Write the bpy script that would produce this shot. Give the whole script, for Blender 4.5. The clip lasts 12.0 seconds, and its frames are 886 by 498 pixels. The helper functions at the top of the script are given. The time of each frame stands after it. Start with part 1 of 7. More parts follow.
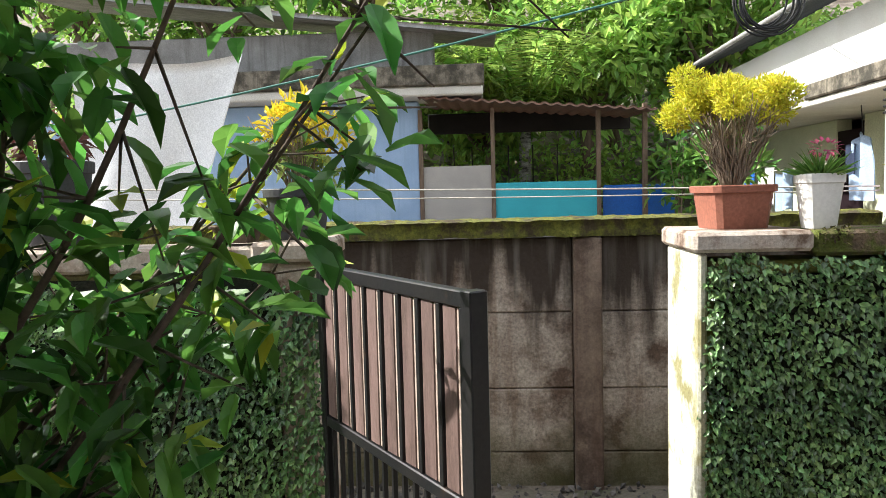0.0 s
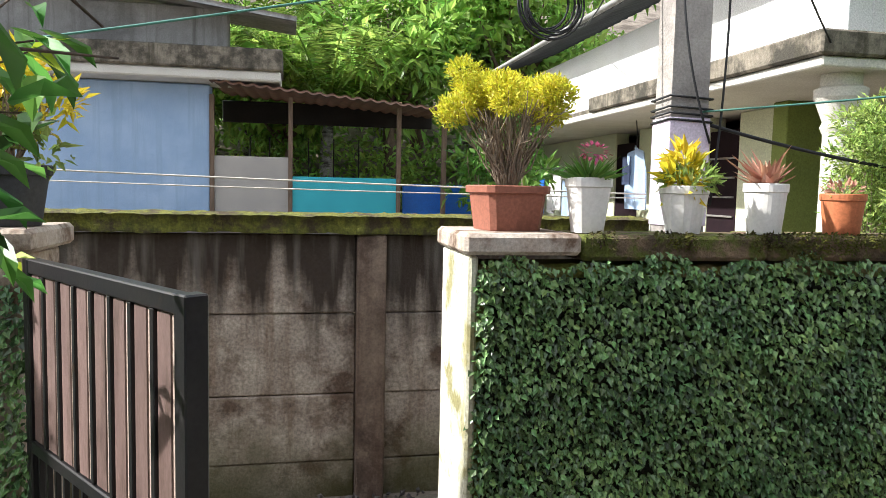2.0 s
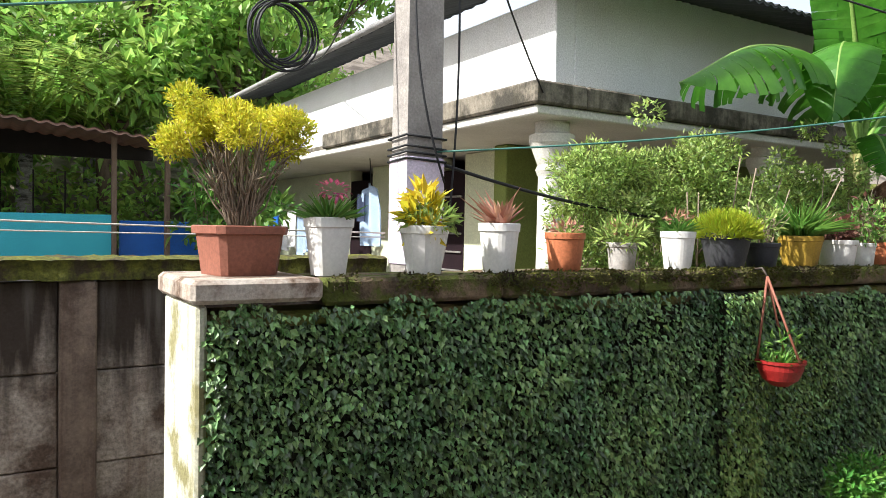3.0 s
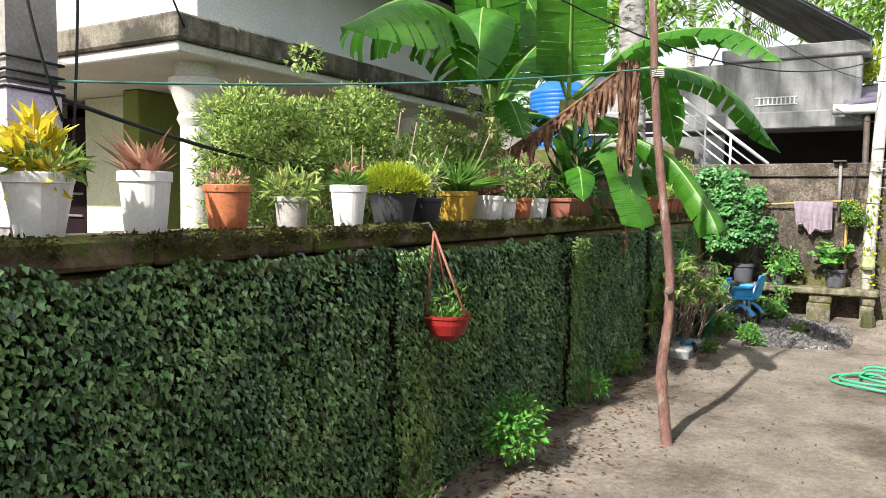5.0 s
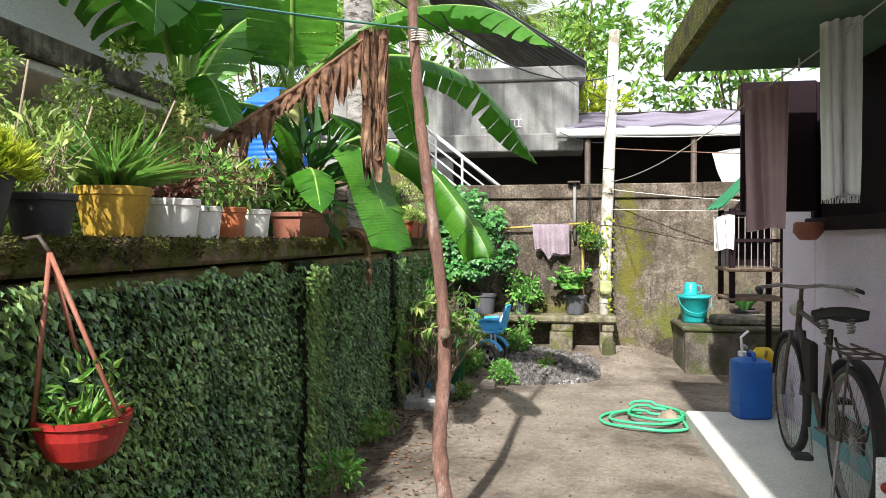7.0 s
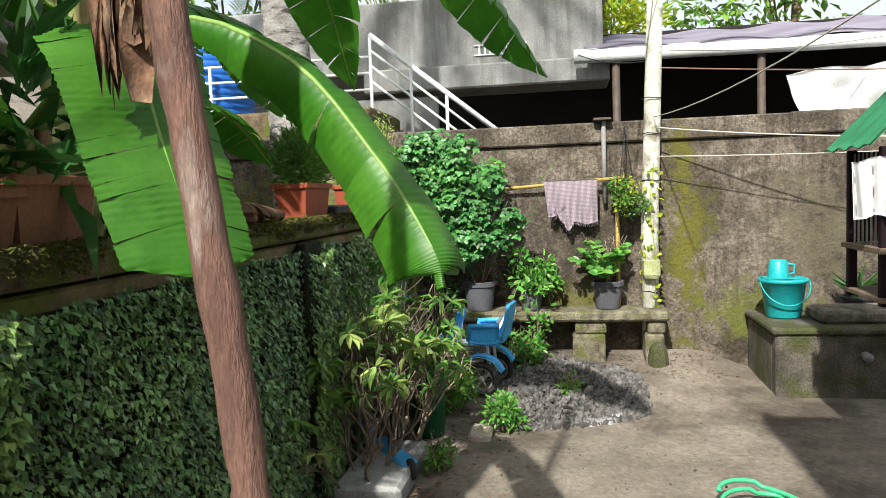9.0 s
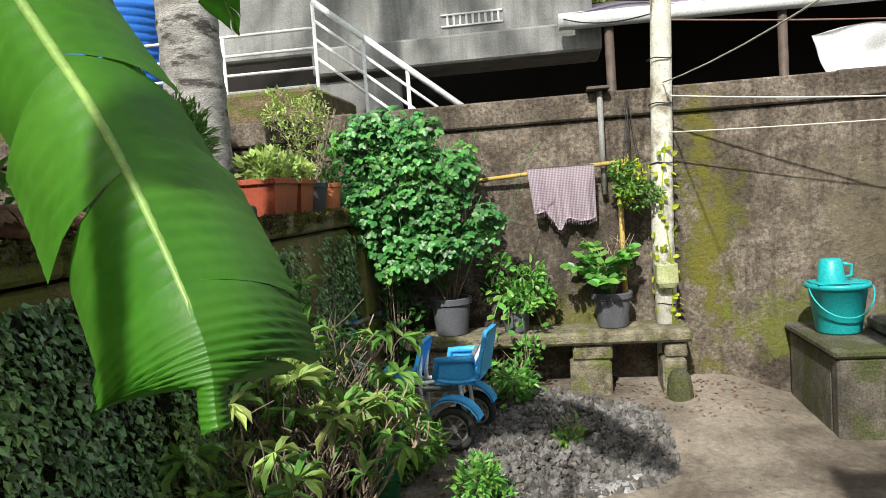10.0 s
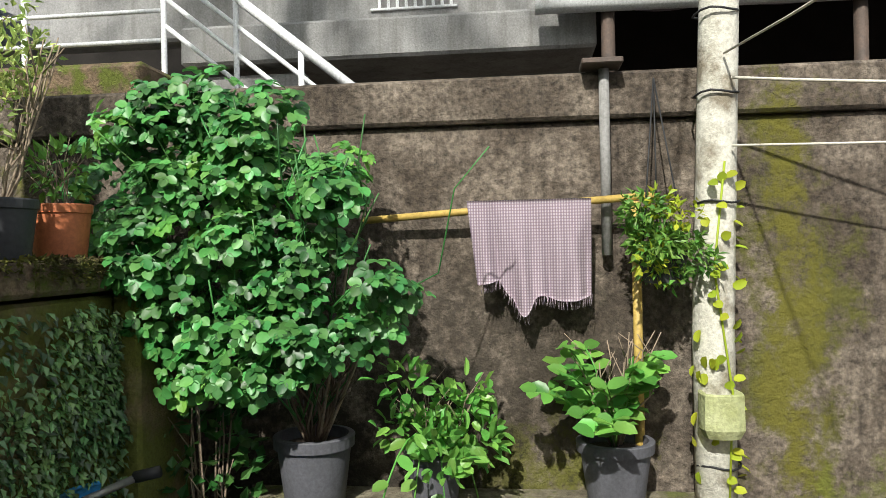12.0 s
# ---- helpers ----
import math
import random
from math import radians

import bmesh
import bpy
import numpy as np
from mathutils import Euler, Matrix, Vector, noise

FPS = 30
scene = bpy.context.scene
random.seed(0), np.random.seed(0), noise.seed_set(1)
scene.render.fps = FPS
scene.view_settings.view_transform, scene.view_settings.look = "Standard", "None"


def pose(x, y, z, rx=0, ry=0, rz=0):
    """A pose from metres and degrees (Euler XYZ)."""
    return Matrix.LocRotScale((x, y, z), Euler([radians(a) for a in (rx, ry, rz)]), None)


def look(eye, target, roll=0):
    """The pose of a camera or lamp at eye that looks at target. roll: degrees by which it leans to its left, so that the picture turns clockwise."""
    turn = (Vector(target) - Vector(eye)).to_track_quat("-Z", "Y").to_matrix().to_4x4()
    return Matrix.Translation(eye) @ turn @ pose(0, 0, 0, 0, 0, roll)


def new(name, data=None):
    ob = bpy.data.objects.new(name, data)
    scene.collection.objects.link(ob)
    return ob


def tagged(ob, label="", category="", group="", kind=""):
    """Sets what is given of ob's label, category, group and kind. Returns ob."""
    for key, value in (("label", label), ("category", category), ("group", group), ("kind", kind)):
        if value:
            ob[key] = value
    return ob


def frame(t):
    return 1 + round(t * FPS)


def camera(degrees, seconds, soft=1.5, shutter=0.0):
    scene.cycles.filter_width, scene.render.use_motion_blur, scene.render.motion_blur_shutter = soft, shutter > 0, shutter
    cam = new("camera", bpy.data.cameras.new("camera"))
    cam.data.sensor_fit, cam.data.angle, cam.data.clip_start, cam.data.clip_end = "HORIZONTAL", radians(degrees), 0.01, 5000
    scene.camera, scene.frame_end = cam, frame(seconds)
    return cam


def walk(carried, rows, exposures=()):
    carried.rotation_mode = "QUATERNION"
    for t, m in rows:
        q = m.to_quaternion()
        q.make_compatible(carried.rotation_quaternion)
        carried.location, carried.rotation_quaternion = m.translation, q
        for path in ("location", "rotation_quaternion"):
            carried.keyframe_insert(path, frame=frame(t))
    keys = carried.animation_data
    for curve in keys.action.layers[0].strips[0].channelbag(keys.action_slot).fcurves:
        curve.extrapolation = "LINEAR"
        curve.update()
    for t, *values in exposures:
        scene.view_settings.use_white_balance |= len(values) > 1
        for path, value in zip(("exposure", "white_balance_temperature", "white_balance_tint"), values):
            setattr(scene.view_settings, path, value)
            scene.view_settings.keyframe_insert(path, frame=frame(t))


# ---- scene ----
cam = camera(61.9, 12.0, 0.75)
PATH = [
    (0, (0.183, 0.192, 1.639), (0.069, 2.183, 1.489), -1.5),
    (0.5, (0.138, 0.196, 1.645), (-0.174, 2.165, 1.484), -2.4),
    (1, (0.18, 0.274, 1.639), (-0.025, 2.257, 1.474), -1.7),
    (1.5, (0.288, 0.382, 1.626), (0.384, 2.373, 1.459), -0.3),
    (2, (0.361, 0.45, 1.618), (0.76, 2.404, 1.46), 1.2),
    (2.5, (0.393, 0.552, 1.63), (1.103, 2.42, 1.543), 1.2),
    (3, (0.412, 0.635, 1.636), (1.468, 2.333, 1.587), 1.0),
    (3.5, (0.4, 0.702, 1.629), (1.722, 2.202, 1.613), 1.2),
    (3.7, (0.405, 0.697, 1.624), (1.792, 2.138, 1.613), 1.2),
    (5.3, (0.688, 1.114, 1.587), (2.47, 2.015, 1.489), 1.0),
    (5.5, (0.746, 1.176, 1.583), (2.573, 1.989, 1.526), 0.9),
    (6, (1.029, 1.387, 1.522), (2.972, 1.854, 1.453), -1.5),
    (6.5, (1.537, 1.554, 1.506), (3.498, 1.948, 1.477), 0.4),
    (7, (2.033, 1.645, 1.472), (4.011, 1.944, 1.445), -0.1),
    (7.2, (2.253, 1.675, 1.482), (4.242, 1.856, 1.386), -1.6),
    (8.8, (4.271, 1.695, 1.525), (6.252, 1.949, 1.416), -3.4),
    (9, (4.517, 1.703, 1.562), (6.482, 2.042, 1.417), -2.1),
    (9.5, (5.135, 1.728, 1.536), (7.089, 2.111, 1.357), -1.6),
    (10, (5.76, 1.724, 1.516), (7.731, 2.035, 1.371), -4.0),
    (10.5, (6.335, 1.683, 1.505), (8.296, 2.054, 1.375), -3.6),
    (11, (6.827, 1.698, 1.519), (8.792, 2.039, 1.362), -4.3),
    (11.3, (7.164, 1.705, 1.515), (9.139, 2.001, 1.423), -4.6),
    (11.5, (7.405, 1.679, 1.523), (9.383, 1.974, 1.466), -2.8),
    (12, (7.947, 1.7, 1.475), (9.935, 1.924, 1.481), -1.1),
]
EXPOSURES = [(0, 1.72, 6250, 8), (0.5, 1.98, 6250, 8), (1.5, 1.82, 6150, 9), (2.5, 1.56, 6150, 9), (3.5, 1.45, 6200, 9), (6.5, 1.5, 6250, 9), (9, 1.22, 6350, 5), (12, 0.95, 6350, 6)]
walk(cam, [(t, look(eye, target, roll)) for t, eye, target, roll in PATH], EXPOSURES)

# ---- light ----
world = bpy.data.worlds.new("world")
scene.world = world
world.use_nodes = True
wn = world.node_tree
sky = wn.nodes.new("ShaderNodeTexSky")
sky.sky_type = "NISHITA"
sky.sun_disc = False
sky.air_density, sky.dust_density = 1.0, 4.0
SUN_DIR = Vector((-0.74, 0.125, 0.66)).normalized()
sky.sun_elevation = math.asin(SUN_DIR.z)
sky.sun_rotation = math.atan2(SUN_DIR.x, SUN_DIR.y)
wtc = wn.nodes.new("ShaderNodeTexCoord")
cloud = wn.nodes.new("ShaderNodeTexNoise")
cloud.inputs["Scale"].default_value, cloud.inputs["Detail"].default_value = 2.2, 7
wn.links.new(wtc.outputs["Generated"], cloud.inputs["Vector"])
cover = wn.nodes.new("ShaderNodeMapRange")
cover.inputs[1].default_value, cover.inputs[2].default_value, cover.inputs[3].default_value, cover.inputs[4].default_value = 0.35, 0.6, 0.35, 0.95
wn.links.new(cloud.outputs[0], cover.inputs[0])
veil = wn.nodes.new("ShaderNodeMix")
veil.data_type = "RGBA"
veil.inputs[7].default_value = (4.0, 4.08, 4.15, 1)
wn.links.new(cover.outputs[0], veil.inputs[0])
wn.links.new(sky.outputs[0], veil.inputs[6])
wn.links.new(veil.outputs[2], wn.nodes["Background"].inputs[0])
wn.nodes["Background"].inputs[1].default_value = 0.11
sun = new("sun", bpy.data.lights.new("sun", "SUN"))
sun.data.energy, sun.data.angle, sun.data.color = 3.3, radians(1.0), (1.0, 0.95, 0.87)
sun.matrix_world = look(SUN_DIR * 30, (0, 0, 0))

# ---- materials ----
def mat(name, c1, c2, scale=6.0, rough=0.8, bump=0.15, c3=None, patch=1.2, lo=0.42, hi=0.62, metal=0.0,
        streak=None, grain=60.0, spec=0.4, rand=0.0, trans=0.0, island=0.0, stretch=(1, 1, 1), speck=0.22):
    """Two-scale procedural surface: mottled c1-c2, stains of c3 in patches, optional vertical streaks, fine relief."""
    m = bpy.data.materials.new(name)
    m.use_nodes = True
    nt = m.node_tree
    N, L = nt.nodes, nt.links
    bsdf = N["Principled BSDF"]
    tc = N.new("ShaderNodeTexCoord")
    mp = N.new("ShaderNodeMapping")
    mp.inputs["Scale"].default_value = stretch
    L.new(tc.outputs["Object"], mp.inputs[0])

    def noise_tex(s, detail, src=None):
        n = N.new("ShaderNodeTexNoise")
        n.inputs["Scale"].default_value, n.inputs["Detail"].default_value = s, detail
        n.inputs["Roughness"].default_value = 0.65
        L.new((src or mp).outputs[0], n.inputs["Vector"])
        return n

    def ramp(src, a, b):
        r = N.new("ShaderNodeMapRange")
        r.inputs[1].default_value, r.inputs[2].default_value = a, b
        L.new(src, r.inputs[0])
        return r.outputs[0]

    def mix(f, a, b):
        x = N.new("ShaderNodeMix")
        x.data_type = "RGBA"
        for sock, v in ((x.inputs[0], f), (x.inputs[6], a), (x.inputs[7], b)):
            if isinstance(v, (tuple, list)):
                sock.default_value = (*v, 1)
            elif isinstance(v, (int, float)):
                sock.default_value = v
            else:
                L.new(v, sock)
        return x.outputs[2]

    n1 = noise_tex(scale, 6)
    col = mix(ramp(n1.outputs[0], 0.35, 0.65), c1, c2)
    if c3:
        n2 = noise_tex(patch, 7)
        col = mix(ramp(n2.outputs[0], lo, hi), col, c3)
    if streak:
        sm = N.new("ShaderNodeMapping")
        sm.inputs["Scale"].default_value = (9, 9, 0.55)
        L.new(tc.outputs["Object"], sm.inputs[0])
        n3 = noise_tex(1.0, 5, sm)
        col = mix(ramp(n3.outputs[0], 0.5, 0.72), col, streak)
    if rand:
        oi = N.new("ShaderNodeObjectInfo")
        hs = N.new("ShaderNodeHueSaturation")
        L.new(ramp(oi.outputs["Random"], 0, 1), hs.inputs["Value"])
        hs.inputs["Value"].links[0].from_node.inputs[3].default_value = 1 - rand
        hs.inputs["Value"].links[0].from_node.inputs[4].default_value = 1 + rand
        L.new(col, hs.inputs["Color"])
        col = hs.outputs[0]
    if island:
        ge = N.new("ShaderNodeNewGeometry")
        hs = N.new("ShaderNodeHueSaturation")
        r = ramp(ge.outputs["Random Per Island"], 0, 1)
        r.node.inputs[3].default_value, r.node.inputs[4].default_value = 1 - island, 1 + island
        L.new(r, hs.inputs["Value"])
        w = N.new("ShaderNodeTexWhiteNoise")
        w.noise_dimensions = "1D"
        L.new(ge.outputs["Random Per Island"], w.inputs["W"])
        r2 = ramp(w.outputs[0], 0, 1)
        r2.node.inputs[3].default_value, r2.node.inputs[4].default_value = 0.475, 0.52
        L.new(r2, hs.inputs["Hue"])
        L.new(col, hs.inputs["Color"])
        col = hs.outputs[0]
    if speck:
        ns = noise_tex(grain * 1.3, 4)
        hv = N.new("ShaderNodeHueSaturation")
        r = ramp(ns.outputs[0], 0.3, 0.7)
        r.node.inputs[3].default_value, r.node.inputs[4].default_value = 1 - speck, 1 + speck
        L.new(r, hv.inputs["Value"])
        L.new(col, hv.inputs["Color"])
        col = hv.outputs[0]
    L.new(col, bsdf.inputs["Base Color"])
    bsdf.inputs["Roughness"].default_value = rough
    bsdf.inputs["Metallic"].default_value = metal
    bsdf.inputs["Specular IOR Level"].default_value = spec
    if bump:
        nb = noise_tex(grain, 8)
        b = N.new("ShaderNodeBump")
        b.inputs["Strength"].default_value, b.inputs["Distance"].default_value = bump, 0.02
        L.new(nb.outputs[0], b.inputs["Height"])
        L.new(b.outputs[0], bsdf.inputs["Normal"])
    if trans:
        tl = N.new("ShaderNodeBsdfTranslucent")
        L.new(col, tl.inputs[0])
        ms = N.new("ShaderNodeMixShader")
        ms.inputs[0].default_value = trans
        L.new(bsdf.outputs[0], ms.inputs[1])
        L.new(tl.outputs[0], ms.inputs[2])
        L.new(ms.outputs[0], N["Material Output"].inputs[0])
    return m


def leaf_mat(name, c1, c2, rough=0.45, trans=0.3, island=0.35, spec=0.4, scale=2.5):
    return mat(name, c1, c2, scale=scale, rough=rough, bump=0.05, trans=trans, island=island, spec=spec, grain=40, speck=0.0)


M = {}
M["soil"] = mat("yard_earth", (0.255, 0.215, 0.175), (0.165, 0.135, 0.107), 3, 0.95, 0.8, (0.08, 0.062, 0.047), 0.9, 0.48, 0.62, grain=22, speck=0.26)
M["lane"] = mat("lane_earth", (0.22, 0.19, 0.16), (0.16, 0.14, 0.12), 4, 0.95, 0.5, (0.1, 0.11, 0.06), 0.9, grain=30)
M["wallcore"] = mat("mossy_plaster", (0.30, 0.22, 0.12), (0.15, 0.11, 0.065), 7, 0.95, 0.6, (0.15, 0.155, 0.03), 2.2, 0.42, 0.56)
M["coping"] = mat("mossy_coping", (0.23, 0.16, 0.10), (0.08, 0.058, 0.038), 11, 0.95, 1.0, (0.105, 0.125, 0.02), 7.0, 0.46, 0.56)
M["benchmoss"] = mat("pale_mossy_stone", (0.28, 0.25, 0.175), (0.085, 0.07, 0.045), 13, 0.95, 1.0, (0.13, 0.14, 0.04), 6.0, 0.52, 0.62)
M["lanepost"] = mat("rust_stained_post", (0.25, 0.185, 0.145), (0.12, 0.085, 0.066), 6, 0.9, 0.5, (0.075, 0.05, 0.04), 3.0, 0.52, 0.66, streak=(0.1, 0.06, 0.045))
M["moss"] = mat("moss", (0.18, 0.18, 0.028), (0.065, 0.07, 0.016), 22, 1.0, 1.0, (0.065, 0.048, 0.026), 7, 0.48, 0.6)
M["pillar"] = mat("flaking_white_paint", (0.72, 0.72, 0.64), (0.56, 0.56, 0.46), 6, 0.85, 0.35, (0.24, 0.22, 0.10), 4.5, 0.5, 0.62, streak=(0.30, 0.27, 0.14))
M["capstone"] = mat("worn_cap_cement", (0.50, 0.44, 0.38), (0.36, 0.27, 0.21), 8, 0.9, 0.4, (0.14, 0.09, 0.06), 5, 0.5, 0.62)
M["black"] = mat("black_gloss_iron", (0.012, 0.012, 0.014), (0.02, 0.018, 0.018), 8, 0.35, 0.05, (0.05, 0.03, 0.02), 6, 0.6, 0.7)
M["plank"] = mat("brown_gate_plank", (0.19, 0.125, 0.11), (0.125, 0.08, 0.072), 3, 0.6, 0.1, (0.08, 0.05, 0.04), 4, 0.5, 0.7, rand=0.15, stretch=(6, 6, 1))
M["plankedge"] = mat("pale_plank_edge", (0.50, 0.40, 0.34), (0.38, 0.29, 0.24), 6, 0.6, 0.1)
M["white_wall"] = mat("white_wall_paint", (0.83, 0.83, 0.83), (0.77, 0.77, 0.76), 2, 0.85, 0.05, (0.70, 0.69, 0.66), 0.8, 0.5, 0.75)
M["slab"] = mat("weathered_slab_edge", (0.24, 0.21, 0.165), (0.085, 0.073, 0.056), 6, 0.95, 0.4, (0.05, 0.045, 0.035), 3, 0.45, 0.6, streak=(0.05, 0.045, 0.03))
M["soffit"] = mat("pale_soffit", (0.62, 0.60, 0.55), (0.52, 0.50, 0.45), 2, 0.9, 0.1)
M["green_wall"] = mat("olive_green_paint", (0.20, 0.24, 0.06), (0.16, 0.20, 0.05), 2, 0.8, 0.05)
M["lemon_wall"] = mat("pale_lime_paint", (0.62, 0.64, 0.46), (0.54, 0.56, 0.40), 2, 0.85, 0.05)
M["roofdark"] = mat("dark_roof_sheet", (0.05, 0.05, 0.055), (0.03, 0.03, 0.033), 4, 0.8, 0.1)
M["roofgrey"] = mat("grey_roof_sheet", (0.16, 0.17, 0.18), (0.10, 0.105, 0.11), 2, 0.6, 0.1, (0.06, 0.06, 0.06), 1.2)
M["concrete"] = mat("grey_concrete", (0.34, 0.335, 0.33), (0.26, 0.255, 0.25), 4, 0.9, 0.3, (0.17, 0.165, 0.16), 1.2, 0.5, 0.7, streak=(0.17, 0.165, 0.155))
M["polecon"] = mat("pole_concrete", (0.36, 0.33, 0.30), (0.26, 0.235, 0.215), 5, 0.9, 0.3, (0.18, 0.16, 0.15), 2, 0.5, 0.7)
M["bluewall"] = mat("blue_wall_paint", (0.36, 0.48, 0.66), (0.27, 0.39, 0.58), 1.6, 0.8, 0.08, (0.22, 0.33, 0.50), 0.9, 0.5, 0.72, streak=(0.26, 0.37, 0.53), speck=0.08)
M["greypanel"] = mat("grey_cement_board", (0.42, 0.39, 0.36), (0.35, 0.33, 0.31), 3, 0.85, 0.1)
M["teal"] = mat("turquoise_board", (0.05, 0.42, 0.50), (0.04, 0.36, 0.44), 3, 0.6, 0.05)
M["rust"] = mat("rusty_sheet", (0.22, 0.12, 0.085), (0.14, 0.09, 0.07), 5, 0.8, 0.2)
# Near-black for dark parts and for shade painted into porch, shed and interior.
M["darkvoid"] = mat("near_black_and_shade", (0.02, 0.017, 0.015), (0.012, 0.01, 0.009), 3, 0.95, 0.1)
M["lilac"] = mat("lilac_wall_paint", (0.70, 0.61, 0.72), (0.63, 0.54, 0.65), 1.5, 0.85, 0.05, (0.42, 0.36, 0.43), 0.7, 0.5, 0.8)
M["aqua"] = mat("aqua_skirting_paint", (0.22, 0.46, 0.50), (0.18, 0.40, 0.44), 3, 0.7, 0.05)
M["plinth"] = mat("cement_plinth", (0.62, 0.61, 0.575), (0.54, 0.53, 0.50), 3, 0.75, 0.1, (0.34, 0.33, 0.31), 1.0, 0.5, 0.75)
M["eave"] = mat("green_eave_soffit", (0.085, 0.155, 0.10), (0.06, 0.105, 0.07), 2, 0.9, 0.1, (0.2, 0.15, 0.11), 1.5, 0.55, 0.75)
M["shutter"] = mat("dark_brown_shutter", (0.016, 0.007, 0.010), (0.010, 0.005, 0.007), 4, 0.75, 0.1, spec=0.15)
M["terra"] = mat("terracotta_plastic", (0.28, 0.105, 0.068), (0.23, 0.085, 0.055), 4, 0.6, 0.05, (0.22, 0.08, 0.05), 3, 0.5, 0.7)
M["terra_o"] = mat("orange_plastic", (0.46, 0.15, 0.06), (0.38, 0.12, 0.05), 4, 0.6, 0.05)
M["redbox"] = mat("brick_red_plastic", (0.33, 0.07, 0.035), (0.26, 0.05, 0.03), 4, 0.55, 0.05, (0.2, 0.05, 0.03), 3)
M["redbowl"] = mat("red_plastic", (0.32, 0.02, 0.018), (0.25, 0.016, 0.014), 4, 0.45, 0.03)
M["whitepot"] = mat("white_plastic", (0.76, 0.74, 0.71), (0.69, 0.66, 0.62), 4, 0.55, 0.05, (0.52, 0.47, 0.40), 5, 0.62, 0.76, speck=0.08)
M["greypot"] = mat("dirty_grey_plastic", (0.42, 0.39, 0.36), (0.34, 0.31, 0.28), 4, 0.7, 0.1, (0.25, 0.2, 0.15), 5, 0.5, 0.7)
M["blackpot"] = mat("dark_grey_plastic", (0.045, 0.045, 0.05), (0.032, 0.032, 0.035), 4, 0.6, 0.08, (0.09, 0.085, 0.08), 4, 0.55, 0.75)
# Lighter copy of the dark grey plastic, with sun put into the colour.
M["potgrey"] = mat("grey_plastic_painted_sunlit", (0.10, 0.10, 0.115), (0.075, 0.075, 0.085), 4, 0.6, 0.08, (0.15, 0.14, 0.13), 4, 0.55, 0.75)
M["yellowpot"] = mat("mustard_plastic", (0.42, 0.27, 0.035), (0.33, 0.2, 0.03), 4, 0.6, 0.05, (0.2, 0.13, 0.04), 5, 0.55, 0.7)
M["potsoil"] = mat("potting_soil", (0.05, 0.035, 0.025), (0.03, 0.02, 0.015), 30, 1.0, 0.6)
M["bark"] = mat("brown_bark", (0.20, 0.14, 0.10), (0.12, 0.085, 0.06), 8, 0.9, 0.5, stretch=(3, 3, 0.6))
M["twig"] = mat("pale_twig", (0.33, 0.26, 0.19), (0.22, 0.165, 0.12), 8, 0.85, 0.2)
M["greytwig"] = mat("grey_brown_twig", (0.20, 0.155, 0.12), (0.10, 0.075, 0.058), 9, 0.85, 0.25)
M["darktwig"] = mat("dark_twig", (0.14, 0.10, 0.075), (0.06, 0.044, 0.034), 8, 0.85, 0.2)
M["postwood"] = mat("dry_post_wood", (0.235, 0.125, 0.095), (0.10, 0.052, 0.04), 7, 0.75, 0.6, (0.36, 0.27, 0.23), 3.5, 0.56, 0.68, stretch=(4, 4, 0.9), grain=45, speck=0.3)
M["coco"] = mat("grey_palm_bark", (0.50, 0.475, 0.45), (0.21, 0.19, 0.178), 7, 0.9, 0.9, (0.075, 0.065, 0.058), 5, 0.52, 0.60, stretch=(1, 1, 3), speck=0.4)
M["palemoss"] = mat("pale_mossy_bag", (0.42, 0.44, 0.24), (0.28, 0.30, 0.13), 14, 0.9, 0.4, (0.16, 0.15, 0.08), 9, 0.52, 0.64)
M["darkcement"] = mat("damp_mossy_cement", (0.15, 0.13, 0.105), (0.05, 0.043, 0.035), 5, 0.92, 0.7, (0.06, 0.066, 0.022), 3.2, 0.46, 0.58, speck=0.5)
M["bamboo"] = mat("yellow_bamboo", (0.52, 0.37, 0.10), (0.42, 0.29, 0.08), 5, 0.5, 0.05)
M["whitewash"] = mat("flaking_limewash", (0.62, 0.60, 0.53), (0.50, 0.48, 0.41), 7, 0.9, 0.4, (0.22, 0.19, 0.14), 4.5, 0.5, 0.62)
M["ivy"] = leaf_mat("ivy_leaf", (0.20, 0.325, 0.11), (0.092, 0.185, 0.068), 0.33, 0.1, 0.75, 0.6)
# Near-black stem layer whose colour also supplies the shade between leaves.
M["ivystemshade"] = mat("creeper_stem_and_shade", (0.022, 0.024, 0.012), (0.010, 0.012, 0.007), 30, 1.0, 1.0, (0.05, 0.04, 0.024), 9, 0.58, 0.7)
# Paler ivy leaf; its colour also carries the sunlight on the pilasters.
M["ivylight"] = leaf_mat("young_and_sunlit_ivy_leaf", (0.26, 0.37, 0.11), (0.16, 0.27, 0.075), 0.4, 0.2, 0.4)
M["vineleaf"] = leaf_mat("vine_leaf", (0.10, 0.30, 0.07), (0.045, 0.165, 0.042), 0.42, 0.28, 0.6, 0.5)
M["greenleaf"] = leaf_mat("green_leaf", (0.17, 0.33, 0.06), (0.09, 0.22, 0.04))
M["deepleaf"] = leaf_mat("deep_green_leaf", (0.055, 0.16, 0.035), (0.03, 0.10, 0.025))
M["hibleaf"] = leaf_mat("bright_vine_leaf", (0.17, 0.40, 0.075), (0.095, 0.27, 0.05), 0.36, 0.35, 0.4)
M["limeleaf"] = leaf_mat("lime_leaf", (0.42, 0.48, 0.04), (0.32, 0.42, 0.03), 0.5, 0.35, 0.2)
M["paleleaf"] = leaf_mat("pale_green_leaf", (0.41, 0.51, 0.16), (0.27, 0.39, 0.10), 0.5, 0.42, 0.6)
